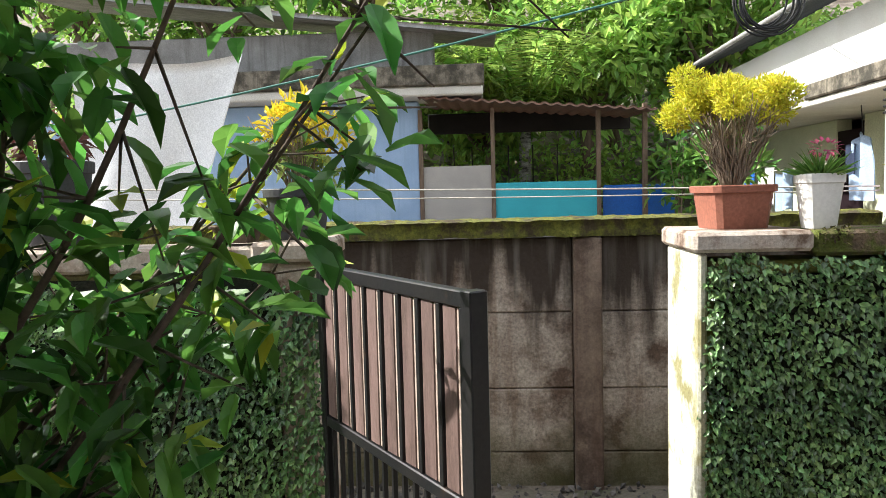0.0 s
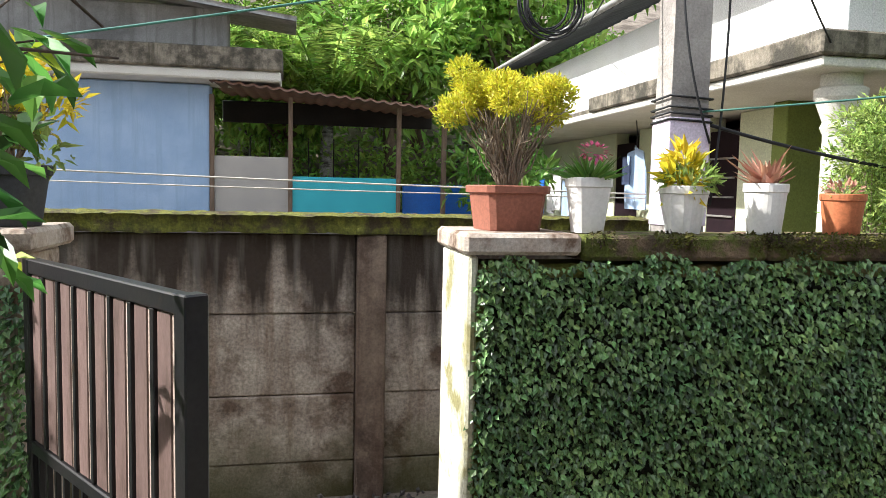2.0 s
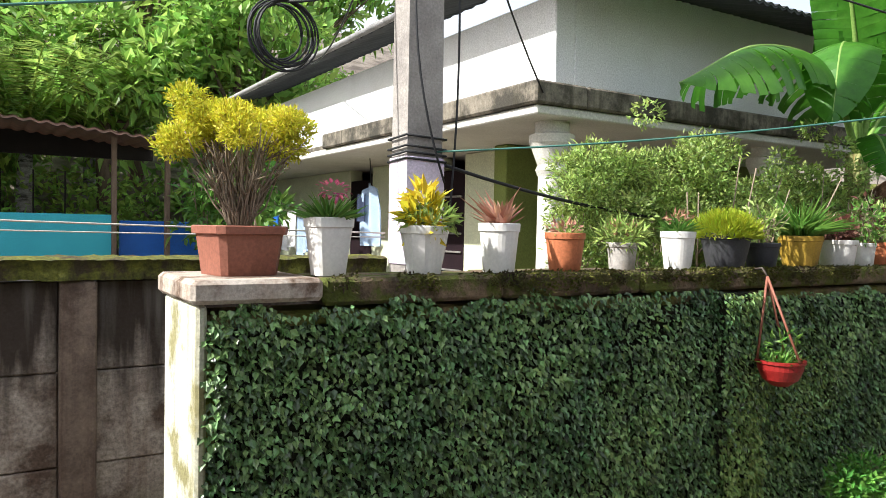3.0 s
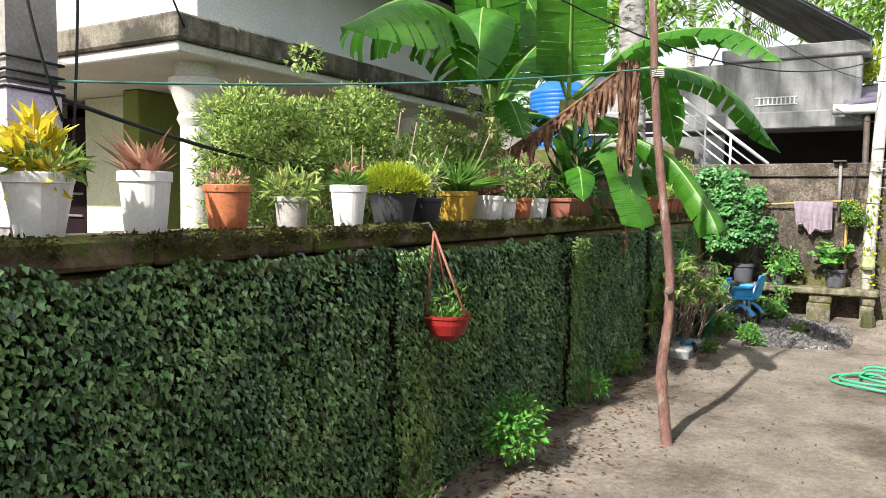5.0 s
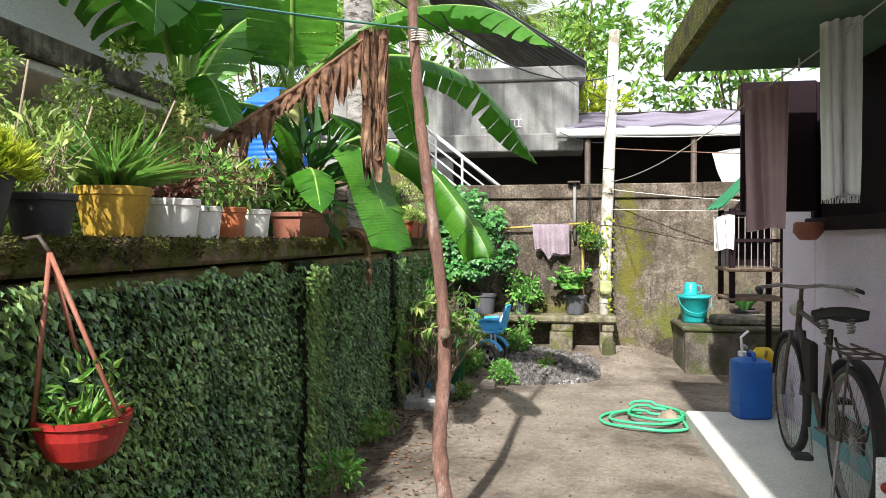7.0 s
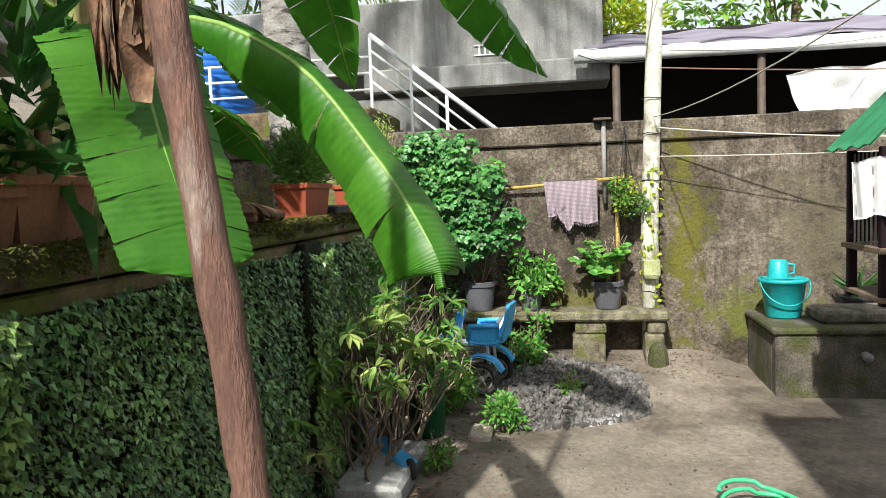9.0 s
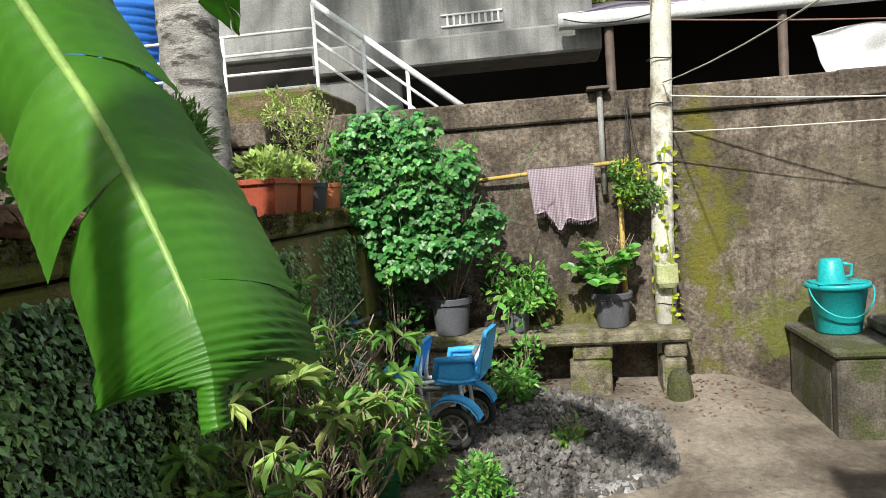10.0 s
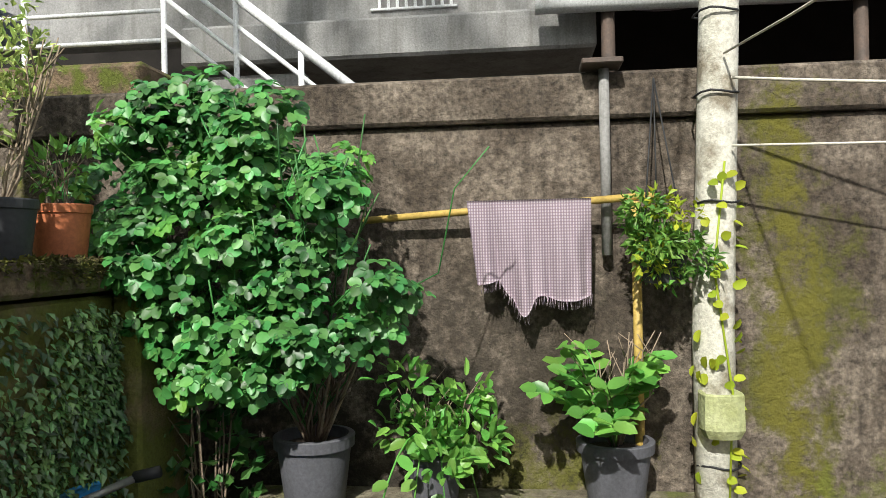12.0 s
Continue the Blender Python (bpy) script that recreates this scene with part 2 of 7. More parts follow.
M["yellowleaf"] = leaf_mat("yellow_leaf", (0.72, 0.60, 0.04), (0.60, 0.52, 0.04), 0.5, 0.35, 0.25)
M["lemonleaf"] = leaf_mat("lemon_leaf", (0.66, 0.62, 0.05), (0.48, 0.50, 0.04), 0.5, 0.35, 0.3)
M["pinkleaf"] = leaf_mat("pinkish_brown_leaf", (0.50, 0.29, 0.19), (0.36, 0.17, 0.11), 0.45, 0.2, 0.3)
M["redleaf"] = leaf_mat("dark_red_leaf", (0.18, 0.07, 0.05), (0.12, 0.06, 0.04), 0.5, 0.2, 0.3)
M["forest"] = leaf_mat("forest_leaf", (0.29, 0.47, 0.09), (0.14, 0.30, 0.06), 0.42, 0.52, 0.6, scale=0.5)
# Brighter copy of the forest leaf, with sunshine put into its colour.
M["forestlight"] = leaf_mat("forest_leaf_painted_sunlit", (0.36, 0.53, 0.12), (0.20, 0.38, 0.075), 0.42, 0.55, 0.45, scale=0.5)
M["treeleaf"] = leaf_mat("glossy_tree_leaf", (0.12, 0.29, 0.05), (0.045, 0.145, 0.03), 0.34, 0.45, 0.75, 0.5)
M["palm"] = leaf_mat("palm_frond_leaf", (0.30, 0.40, 0.09), (0.18, 0.29, 0.06), 0.45, 0.35, 0.3)
M["banana"] = mat("banana_leaf", (0.06, 0.215, 0.015), (0.036, 0.145, 0.011), 3, 0.4, 0.1, (0.10, 0.26, 0.028), 1.6, 0.45, 0.7, trans=0.38, grain=14, speck=0.15)
M["bananarib"] = mat("banana_midrib", (0.27, 0.42, 0.10), (0.20, 0.34, 0.075), 5, 0.4, 0.05, trans=0.2)
M["bananadry"] = mat("dry_banana_leaf", (0.25, 0.135, 0.08), (0.10, 0.052, 0.034), 14, 0.9, 0.5, (0.36, 0.23, 0.14), 7, 0.55, 0.68, trans=0.1)
M["bananastem"] = mat("banana_stem", (0.28, 0.30, 0.10), (0.20, 0.20, 0.07), 4, 0.6, 0.1, (0.22, 0.12, 0.06), 3, 0.5, 0.65, stretch=(3, 3, 0.5))
M["pink"] = leaf_mat("pink_petal", (0.70, 0.18, 0.30), (0.60, 0.13, 0.25), 0.5, 0.3, 0.2)
M["wire"] = mat("black_cable", (0.02, 0.02, 0.022), (0.015, 0.015, 0.016), 5, 0.6, 0)
M["rope"] = mat("pale_line", (0.58, 0.55, 0.48), (0.5, 0.46, 0.4), 20, 0.9, 0)
M["greenwire"] = mat("green_cable", (0.07, 0.20, 0.16), (0.05, 0.16, 0.13), 5, 0.5, 0)
M["hose"] = mat("green_hose", (0.08, 0.48, 0.24), (0.05, 0.40, 0.19), 5, 0.4, 0)
M["tealbucket"] = mat("turquoise_plastic", (0.02, 0.36, 0.38), (0.02, 0.31, 0.33), 3, 0.4, 0)
M["bluecan"] = mat("blue_plastic_drum", (0.015, 0.11, 0.42), (0.012, 0.09, 0.36), 3, 0.45, 0.03)
M["trike"] = mat("sky_blue_plastic", (0.07, 0.38, 0.78), (0.055, 0.33, 0.72), 4, 0.4, 0.02)
M["rubber"] = mat("black_rubber", (0.03, 0.03, 0.03), (0.02, 0.02, 0.02), 10, 0.8, 0.1)
M["steel"] = mat("dull_steel", (0.45, 0.44, 0.42), (0.30, 0.27, 0.25), 8, 0.45, 0.05, metal=0.7)
M["ruststeel"] = mat("rusty_bike_steel", (0.10, 0.07, 0.055), (0.05, 0.04, 0.035), 12, 0.6, 0.1)
M["white"] = mat("white_metal_paint", (0.78, 0.79, 0.80), (0.70, 0.71, 0.72), 4, 0.5, 0)
M["pinkcloth"] = mat("mauve_cloth", (0.42, 0.29, 0.31), (0.36, 0.24, 0.26), 5, 0.95, 0.2, grain=200)
M["whitecloth"] = mat("white_cloth", (0.76, 0.75, 0.75), (0.68, 0.67, 0.68), 5, 0.95, 0.2, grain=200)
M["tarp"] = mat("white_tarpaulin", (0.80, 0.80, 0.80), (0.70, 0.70, 0.71), 2, 0.5, 0.1)
M["blueshirt"] = mat("pale_blue_cloth", (0.35, 0.45, 0.60), (0.29, 0.38, 0.53), 5, 0.95, 0.1)
M["navy"] = mat("navy_cloth", (0.03, 0.04, 0.08), (0.02, 0.03, 0.06), 5, 0.95, 0.1)
M["lilactarp"] = mat("faded_purple_sheet", (0.20, 0.17, 0.23), (0.15, 0.13, 0.175), 3, 0.7, 0.1, (0.26, 0.23, 0.29), 1.5)
M["gravel"] = mat("broken_stone", (0.155, 0.145, 0.14), (0.075, 0.068, 0.063), 9, 0.9, 0.3, island=0.5)
M["litter"] = mat("fallen_leaf", (0.20, 0.105, 0.055), (0.09, 0.05, 0.03), 6, 0.9, 0.1, island=0.6)
M["greendrum"] = mat("green_plastic_bin", (0.02, 0.20, 0.08), (0.015, 0.15, 0.06), 3, 0.5, 0)
M["tank"] = mat("blue_tank_plastic", (0.02, 0.14, 0.52), (0.015, 0.11, 0.44), 3, 0.5, 0)


def wall_mat():
    """Rough plaster with a tall yellow-green moss streak, a low mossy patch, dark patches and painted bench shade."""
    m = mat("rough_mossy_plaster", (0.215, 0.178, 0.142), (0.085, 0.066, 0.05), 6.5, 0.92, 1.0, (0.06, 0.046, 0.034), 2.0, 0.46, 0.62, streak=(0.055, 0.042, 0.032), grain=34, speck=0.6)
    N, L = m.node_tree.nodes, m.node_tree.links
    bsdf = N["Principled BSDF"]
    col = bsdf.inputs["Base Color"].links[0].from_socket
    tc = N.new("ShaderNodeTexCoord")
    ns = N.new("ShaderNodeTexNoise")
    ns.inputs["Scale"].default_value, ns.inputs["Detail"].default_value, ns.inputs["Roughness"].default_value = 5.5, 9, 0.75
    L.new(tc.outputs["Object"], ns.inputs["Vector"])
    sep = N.new("ShaderNodeSeparateXYZ")
    L.new(tc.outputs["Object"], sep.inputs[0])

    def math_node(op, a, c):
        q = N.new("ShaderNodeMath")
        q.operation = op
        for sock, v in zip(q.inputs, (a, c)):
            if isinstance(v, (int, float)):
                sock.default_value = v
            else:
                L.new(v, sock)
        return q.outputs[0]

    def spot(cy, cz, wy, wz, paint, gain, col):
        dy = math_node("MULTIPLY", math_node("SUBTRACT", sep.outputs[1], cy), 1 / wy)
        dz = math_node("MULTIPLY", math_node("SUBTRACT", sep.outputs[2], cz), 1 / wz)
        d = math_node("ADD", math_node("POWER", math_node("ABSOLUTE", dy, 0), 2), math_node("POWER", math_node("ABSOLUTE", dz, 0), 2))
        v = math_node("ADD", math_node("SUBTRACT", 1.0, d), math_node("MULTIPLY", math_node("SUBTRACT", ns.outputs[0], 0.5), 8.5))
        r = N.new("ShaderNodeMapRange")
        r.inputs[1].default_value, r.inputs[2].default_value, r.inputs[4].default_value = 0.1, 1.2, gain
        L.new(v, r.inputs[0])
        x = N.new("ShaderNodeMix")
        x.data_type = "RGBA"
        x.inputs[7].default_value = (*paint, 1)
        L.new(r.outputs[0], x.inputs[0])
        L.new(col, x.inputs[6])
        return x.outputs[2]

    # First two spots darken the plaster; the last paints shade behind bench and vine.
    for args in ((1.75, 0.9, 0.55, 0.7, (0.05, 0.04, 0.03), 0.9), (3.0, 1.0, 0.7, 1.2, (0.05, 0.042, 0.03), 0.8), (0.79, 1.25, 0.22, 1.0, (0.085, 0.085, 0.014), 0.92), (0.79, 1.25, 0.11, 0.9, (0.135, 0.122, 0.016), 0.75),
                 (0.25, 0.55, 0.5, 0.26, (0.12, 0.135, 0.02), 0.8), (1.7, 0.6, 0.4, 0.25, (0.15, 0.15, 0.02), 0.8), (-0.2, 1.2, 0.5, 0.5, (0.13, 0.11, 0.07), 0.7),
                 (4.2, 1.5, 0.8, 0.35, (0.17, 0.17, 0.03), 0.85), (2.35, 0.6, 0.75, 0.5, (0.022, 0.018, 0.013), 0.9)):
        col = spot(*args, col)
    L.new(col, bsdf.inputs["Base Color"])
    return m


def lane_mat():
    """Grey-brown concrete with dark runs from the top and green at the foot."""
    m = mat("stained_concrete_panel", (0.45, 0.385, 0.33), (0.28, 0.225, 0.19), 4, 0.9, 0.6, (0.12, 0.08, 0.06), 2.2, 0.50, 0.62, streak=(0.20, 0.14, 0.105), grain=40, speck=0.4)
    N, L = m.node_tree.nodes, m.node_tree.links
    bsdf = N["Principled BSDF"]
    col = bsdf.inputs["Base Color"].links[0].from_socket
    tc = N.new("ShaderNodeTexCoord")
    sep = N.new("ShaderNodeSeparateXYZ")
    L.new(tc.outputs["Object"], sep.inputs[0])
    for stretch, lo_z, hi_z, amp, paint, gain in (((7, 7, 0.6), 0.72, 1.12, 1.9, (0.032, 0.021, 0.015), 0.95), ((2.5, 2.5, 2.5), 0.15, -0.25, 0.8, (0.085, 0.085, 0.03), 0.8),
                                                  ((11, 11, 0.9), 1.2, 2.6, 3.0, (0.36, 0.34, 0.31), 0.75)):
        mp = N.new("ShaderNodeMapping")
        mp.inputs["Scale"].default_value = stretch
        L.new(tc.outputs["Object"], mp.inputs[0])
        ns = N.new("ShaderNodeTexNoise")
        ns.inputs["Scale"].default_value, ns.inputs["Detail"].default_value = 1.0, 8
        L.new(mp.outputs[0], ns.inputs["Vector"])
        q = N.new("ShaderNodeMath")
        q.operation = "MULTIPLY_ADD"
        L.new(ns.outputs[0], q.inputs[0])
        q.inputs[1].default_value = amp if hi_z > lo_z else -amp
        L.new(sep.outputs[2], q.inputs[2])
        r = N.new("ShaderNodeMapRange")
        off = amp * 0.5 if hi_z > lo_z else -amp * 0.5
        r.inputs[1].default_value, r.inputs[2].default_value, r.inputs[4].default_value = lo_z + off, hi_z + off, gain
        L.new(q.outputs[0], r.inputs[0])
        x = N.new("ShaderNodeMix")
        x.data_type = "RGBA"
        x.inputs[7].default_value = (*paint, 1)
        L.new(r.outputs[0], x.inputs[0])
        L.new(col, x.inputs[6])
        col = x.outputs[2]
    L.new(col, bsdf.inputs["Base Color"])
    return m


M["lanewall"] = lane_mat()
M["farwall"] = wall_mat()


# ---- builders ----
class Mesh:
    def __init__(self):
        self.v, self.f, self.smooth = [], [], False

    def add(self, verts, faces, m=None):
        k = len(self.v)
        self.v += [tuple(m @ Vector(p)) for p in verts] if m is not None else [tuple(p) for p in verts]
        self.f += [tuple(i + k for i in q) for q in faces]
        return self

    def box(self, lo, hi, bevel=0.006, m=None):
        """A chamfered block between two corners."""
        lo, hi = Vector(lo), Vector(hi)
        b = min(bevel, min(hi - lo) * 0.4)
        verts, idx = [], {}
        for sx in (0, 1):
            for sy in (0, 1):
                for sz in (0, 1):
                    s = (sx, sy, sz)
                    for ax in range(3):
                        p = []
                        for k in range(3):
                            inset = 0 if k == ax else b
                            p.append(hi[k] - inset if s[k] else lo[k] + inset)
                        idx[s, ax] = len(verts)
                        verts.append(p)
        faces = []
        for ax in range(3):
            o = [k for k in range(3) if k != ax]
            for s in (0, 1):
                q = []
                for a, c in ((0, 0), (1, 0), (1, 1), (0, 1)):
                    t = [0, 0, 0]
                    t[ax], t[o[0]], t[o[1]] = s, a, c
                    q.append(idx[tuple(t), ax])
                faces.append(q)
            for a in (0, 1):
                for c in (0, 1):
                    t0, t1 = [0, 0, 0], [0, 0, 0]
                    t0[o[0]], t0[o[1]], t1[o[0]], t1[o[1]] = a, c, a, c
                    t0[ax], t1[ax] = 0, 1
                    faces.append([idx[tuple(t0), o[0]], idx[tuple(t1), o[0]], idx[tuple(t1), o[1]], idx[tuple(t0), o[1]]])
        for s in [(x, y, z) for x in (0, 1) for y in (0, 1) for z in (0, 1)]:
            faces.append([idx[s, 0], idx[s, 1], idx[s, 2]])
        return self.add(verts, faces, m)

    def tube(self, pts, r, n=8, close=True):
        """A round bar along pts; r: one radius or one for each point."""
        pts = [Vector(p) for p in pts]
        r = [r] * len(pts) if isinstance(r, (int, float)) else list(r)
        side = None
        rings = []
        for i, p in enumerate(pts):
            d = (pts[min(i + 1, len(pts) - 1)] - pts[max(i - 1, 0)]).normalized()
            if side is None:
                side = d.orthogonal().normalized()
            side = (side - d * side.dot(d)).normalized()
            up = d.cross(side)
            rings.append([p + (side * math.cos(2 * math.pi * k / n) + up * math.sin(2 * math.pi * k / n)) * r[i] for k in range(n)])
        verts = [q for ring in rings for q in ring]
        faces = [[i * n + k, i * n + (k + 1) % n, (i + 1) * n + (k + 1) % n, (i + 1) * n + k] for i in range(len(pts) - 1) for k in range(n)]
        if close:
            faces += [list(range(n))[::-1], [(len(pts) - 1) * n + k for k in range(n)]]
        self.smooth = True
        return self.add(verts, faces)

    def lathe(self, profile, n=28, at=(0, 0, 0), square=0.0, m=None, wave=None):
        """Turns (radius, z) round the z axis. square: how far the section goes from round (0) to square (1)."""
        verts = []
        for i, (rr, z) in enumerate(profile):
            for k in range(n):
                a = 2 * math.pi * (k + 0.5) / n
                s = 1 + square * (1 / max(abs(math.cos(a)), abs(math.sin(a))) - 1)
                w = 1 + (wave[0] * math.cos(a * wave[1]) if wave else 0)
                verts.append((at[0] + rr * s * w * math.cos(a), at[1] + rr * s * w * math.sin(a), at[2] + z))
        faces = [[i * n + k, i * n + (k + 1) % n, (i + 1) * n + (k + 1) % n, (i + 1) * n + k] for i in range(len(profile) - 1) for k in range(n)]
        return self.add(verts, faces, m)

    def sheet(self, fn, nu, nv, thick=0.0):
        """A surface fn(u, v) on a grid, with a thickness along its normal where given."""
        g = [[Vector(fn(i / nu, j / nv)) for j in range(nv + 1)] for i in range(nu + 1)]
        top = [p for row in g for p in row]
        f = [[i * (nv + 1) + j, (i + 1) * (nv + 1) + j, (i + 1) * (nv + 1) + j + 1, i * (nv + 1) + j + 1] for i in range(nu) for j in range(nv)]
        if thick:
            nrm = []
            for i in range(nu + 1):
                for j in range(nv + 1):
                    a = g[min(i + 1, nu)][j] - g[max(i - 1, 0)][j]
                    b = g[i][min(j + 1, nv)] - g[i][max(j - 1, 0)]
                    nrm.append(a.cross(b).normalized())
            k = len(top)
            low = [p - q * thick for p, q in zip(top, nrm)]
            ring = [i * (nv + 1) for i in range(nu + 1)] + [nu * (nv + 1) + j for j in range(1, nv + 1)] \
                + [i * (nv + 1) + nv for i in range(nu - 1, -1, -1)] + list(range(nv - 1, 0, -1))
            f2 = [[q + k for q in reversed(x)] for x in f]
            f3 = [[a, b, b + k, a + k] for a, b in zip(ring, ring[1:] + ring[:1])]
            top, f = top + low, f + f2 + f3
        self.smooth = True
        return self.add(top, f)

    def leaves(self, pos, axis, nrm, length, width, fold=0.12, droop=0.1, rounded=False):
        """Many leaves at once: folded blades at pos, growing along axis, facing nrm."""
        pos, axis, nrm = (np.asarray(a, float) for a in (pos, axis, nrm))
        n = len(pos)
        axis /= np.linalg.norm(axis, axis=1, keepdims=True) + 1e-9
        side = np.cross(axis, nrm)
        side /= np.linalg.norm(side, axis=1, keepdims=True) + 1e-9
        nrm = np.cross(side, axis)
        L = np.broadcast_to(np.asarray(length, float), (n,))[:, None]
        W = np.broadcast_to(np.asarray(width, float), (n,))[:, None]
        mid = pos + axis * L * 0.45 - nrm * L * fold * 0.4
        a = pos + axis * L * 0.4 + side * W / 2 + nrm * L * fold * 0.5
        b = pos + axis * L * 0.4 - side * W / 2 + nrm * L * fold * 0.5
        tip = pos + axis * L - nrm * L * droop
        if rounded:
            a2, b2 = (pos + axis * L * 0.78 + side * W * q + nrm * L * fold * 0.25 for q in (0.40, -0.40))
            a1, b1 = (pos + axis * L * 0.10 + side * W * q + nrm * L * fold * 0.25 for q in (0.34, -0.34))
            v = np.stack([pos, a1, a, a2, tip, b2, b, b1, mid], 1).reshape(-1, 3)
            k = len(self.v) + np.arange(n) * 9
            f = np.stack([k + q if q < 8 else k for i in range(8) for q in (i, (i + 1) % 8, 9)], 1).reshape(-1, 3)
            f[:, 2] = np.repeat(k + 8, 8)
            self.v += [tuple(p) for p in v.tolist()]
            self.f += [tuple(q) for q in f.tolist()]
            return self
        v = np.stack([pos, a, tip, b, mid], 1).reshape(-1, 3)
        k = len(self.v) + np.arange(n) * 5
        f = np.stack([k, k + 1, k + 4, k + 1, k + 2, k + 4, k + 2, k + 3, k + 4, k + 3, k, k + 4], 1).reshape(-1, 3)
        self.v += [tuple(p) for p in v.tolist()]
        self.f += [tuple(q) for q in f.tolist()]
        return self

    def data(self, name, material):
        me = bpy.data.meshes.new(name)
        me.from_pydata(self.v, [], self.f)
        me.materials.append(material)
        if self.smooth:
            me.polygons.foreach_set("use_smooth", [True] * len(me.polygons))
        me.update()
        return me


def thing(name, loc, label, category, group="", rz=0.0, kind=""):
    """An empty at the base of a thing, which carries its parts."""
    ob = new(name)
    ob.empty_display_size = 0.1
    ob.matrix_basis = pose(*loc, 0, 0, rz)
    return tagged(ob, label, category, group, kind)


def part(name, b, material, parent=None, label=""):
    ob = new(name, b.data(name, M[material] if isinstance(material, str) else material))
    if parent:
        ob.parent = parent
    return tagged(ob, label)


def whole(name, b, material, label, category, group="", kind=""):
    return tagged(part(name, b, material), label, category, group, kind)


RNG = np.random.default_rng(5)


def ball(n, c, r, shell=0.55):
    """n points in an ellipsoid, mostly towards its skin, and their outward ways."""
    d = RNG.normal(size=(n, 3))
    d /= np.linalg.norm(d, axis=1, keepdims=True)
    rad = (shell + (1 - shell) * RNG.random((n, 1))) * (0.85 + 0.3 * RNG.random((n, 1)))
    return np.asarray(c) + d * rad * np.asarray(r), d


def crown(b, n, clumps, length, width, up=0.3, hang=0.0, fold=0.15, droop=0.15, rounded=False):
    """Leaves spread over clumps [(centre, radii), ...]."""
    vol = np.array([r[0] * r[1] + r[1] * r[2] + r[0] * r[2] for _, r in clumps])
    for (c, r), k in zip(clumps, np.maximum(1, n * vol / vol.sum()).astype(int)):
        p, d = ball(k, c, r)
        ax = d + RNG.normal(scale=0.6, size=d.shape) + np.array([0, 0, up - hang])
        nr = d * 0.5 + np.array([0, 0, 0.8]) + RNG.normal(scale=0.45, size=d.shape)
        b.leaves(p, ax, nr, length * (0.6 + 0.7 * RNG.random(k)), width * (0.6 + 0.7 * RNG.random(k)), fold, droop, rounded)
    return b


def clumps_in(n, c, r, size):
    """n smaller clumps scattered in a larger ellipsoid."""
    p, _ = ball(n, c, r, 0.2)
    return [(q, tuple(size * (0.6 + 0.8 * RNG.random()) * np.array([1, 1, 0.75]))) for q in p]


def bend(a, b, sag=0.0, n=10, side=(0, 0, -1)):
    a, b, s = Vector(a), Vector(b), Vector(side)
    return [a.lerp(b, i / n) + s * sag * 4 * (i / n) * (1 - i / n) for i in range(n + 1)]


def wiggle(a, b, amp, n=8):
    a, b = Vector(a), Vector(b)
    return [a.lerp(b, i / n) + Vector(RNG.normal(scale=amp, size=3)) * (0 if i in (0, n) else 1) for i in range(n + 1)]

def smooth_path(pts, n):
    """A smooth line of n + 1 points through the given ones."""
    P = [Vector(p) for p in pts]
    P = [P[0] * 2 - P[1]] + P + [P[-1] * 2 - P[-2]]
    out = []
    segs = len(P) - 3
    for k in range(n + 1):
        t = k / n * segs
        i = min(int(t), segs - 1)
        f = t - i
        a, b_, c, d = P[i:i + 4]
        out.append(0.5 * ((2 * b_) + (c - a) * f + (2 * a - 5 * b_ + 4 * c - d) * f * f + (3 * b_ - a - 3 * c + d) * f ** 3))
    return out


# ---- ground ----
def ground_z(x, y):
    if y > 5.15:
        z = 1.0 if y < 13 else 1.0 + (y - 13) * 0.42
        return min(z, 14.0)
    if y > 3.12 and x < 10.7:
        return -0.33 if x < 3.2 else 0.1
    rise = min(max((x - 9.2) / 1.4, 0.0), 1.0) * min(max((y - 0.2) / 0.6, 0.0), 1.0)
    z = 0.10 + 0.16 * rise * rise * (3 - 2 * rise)
    if -1.0 < x < 10.6 and 0.4 < y < 3.0:
        z += 0.022 * noise.noise((x * 1.3, y * 1.3, 0)) + 0.012 * noise.noise((x * 6, y * 6, 3))
    return z


xs = [-80, -40, -20, -10, -6] + [-4 + 0.12 * i for i in range(123)] + [10.9, 12, 14, 18, 26, 45, 90]
ys = [-80, -40, -15, -5, -1] + [-0.3 + 0.1 * i for i in range(33)] + [3.06, 3.1, 3.13, 3.6, 4.2, 4.8, 5.1, 5.2, 6, 8, 10, 13, 16, 20, 26, 34, 44, 60, 90]
b = Mesh()
b.add([(x, y, ground_z(x, y)) for x in xs for y in ys],
      [[i * len(ys) + j, (i + 1) * len(ys) + j, (i + 1) * len(ys) + j + 1, i * len(ys) + j + 1] for i in range(len(xs) - 1) for j in range(len(ys) - 1)])
b.smooth = True
whole("ground", b, "soil", "trodden brown earth yard with dark damp patches", "ground", kind="structure")
b = Mesh()
b.sheet(lambda u, v: (-5 + 8.3 * u, 3.2 + 1.72 * v, -0.315 + 0.02 * noise.noise((u * 30, v * 6, 1))), 60, 12, 0.02)
whole("lane", b, "lane", "narrow unpaved lane of stony damp earth", "lane", kind="structure")

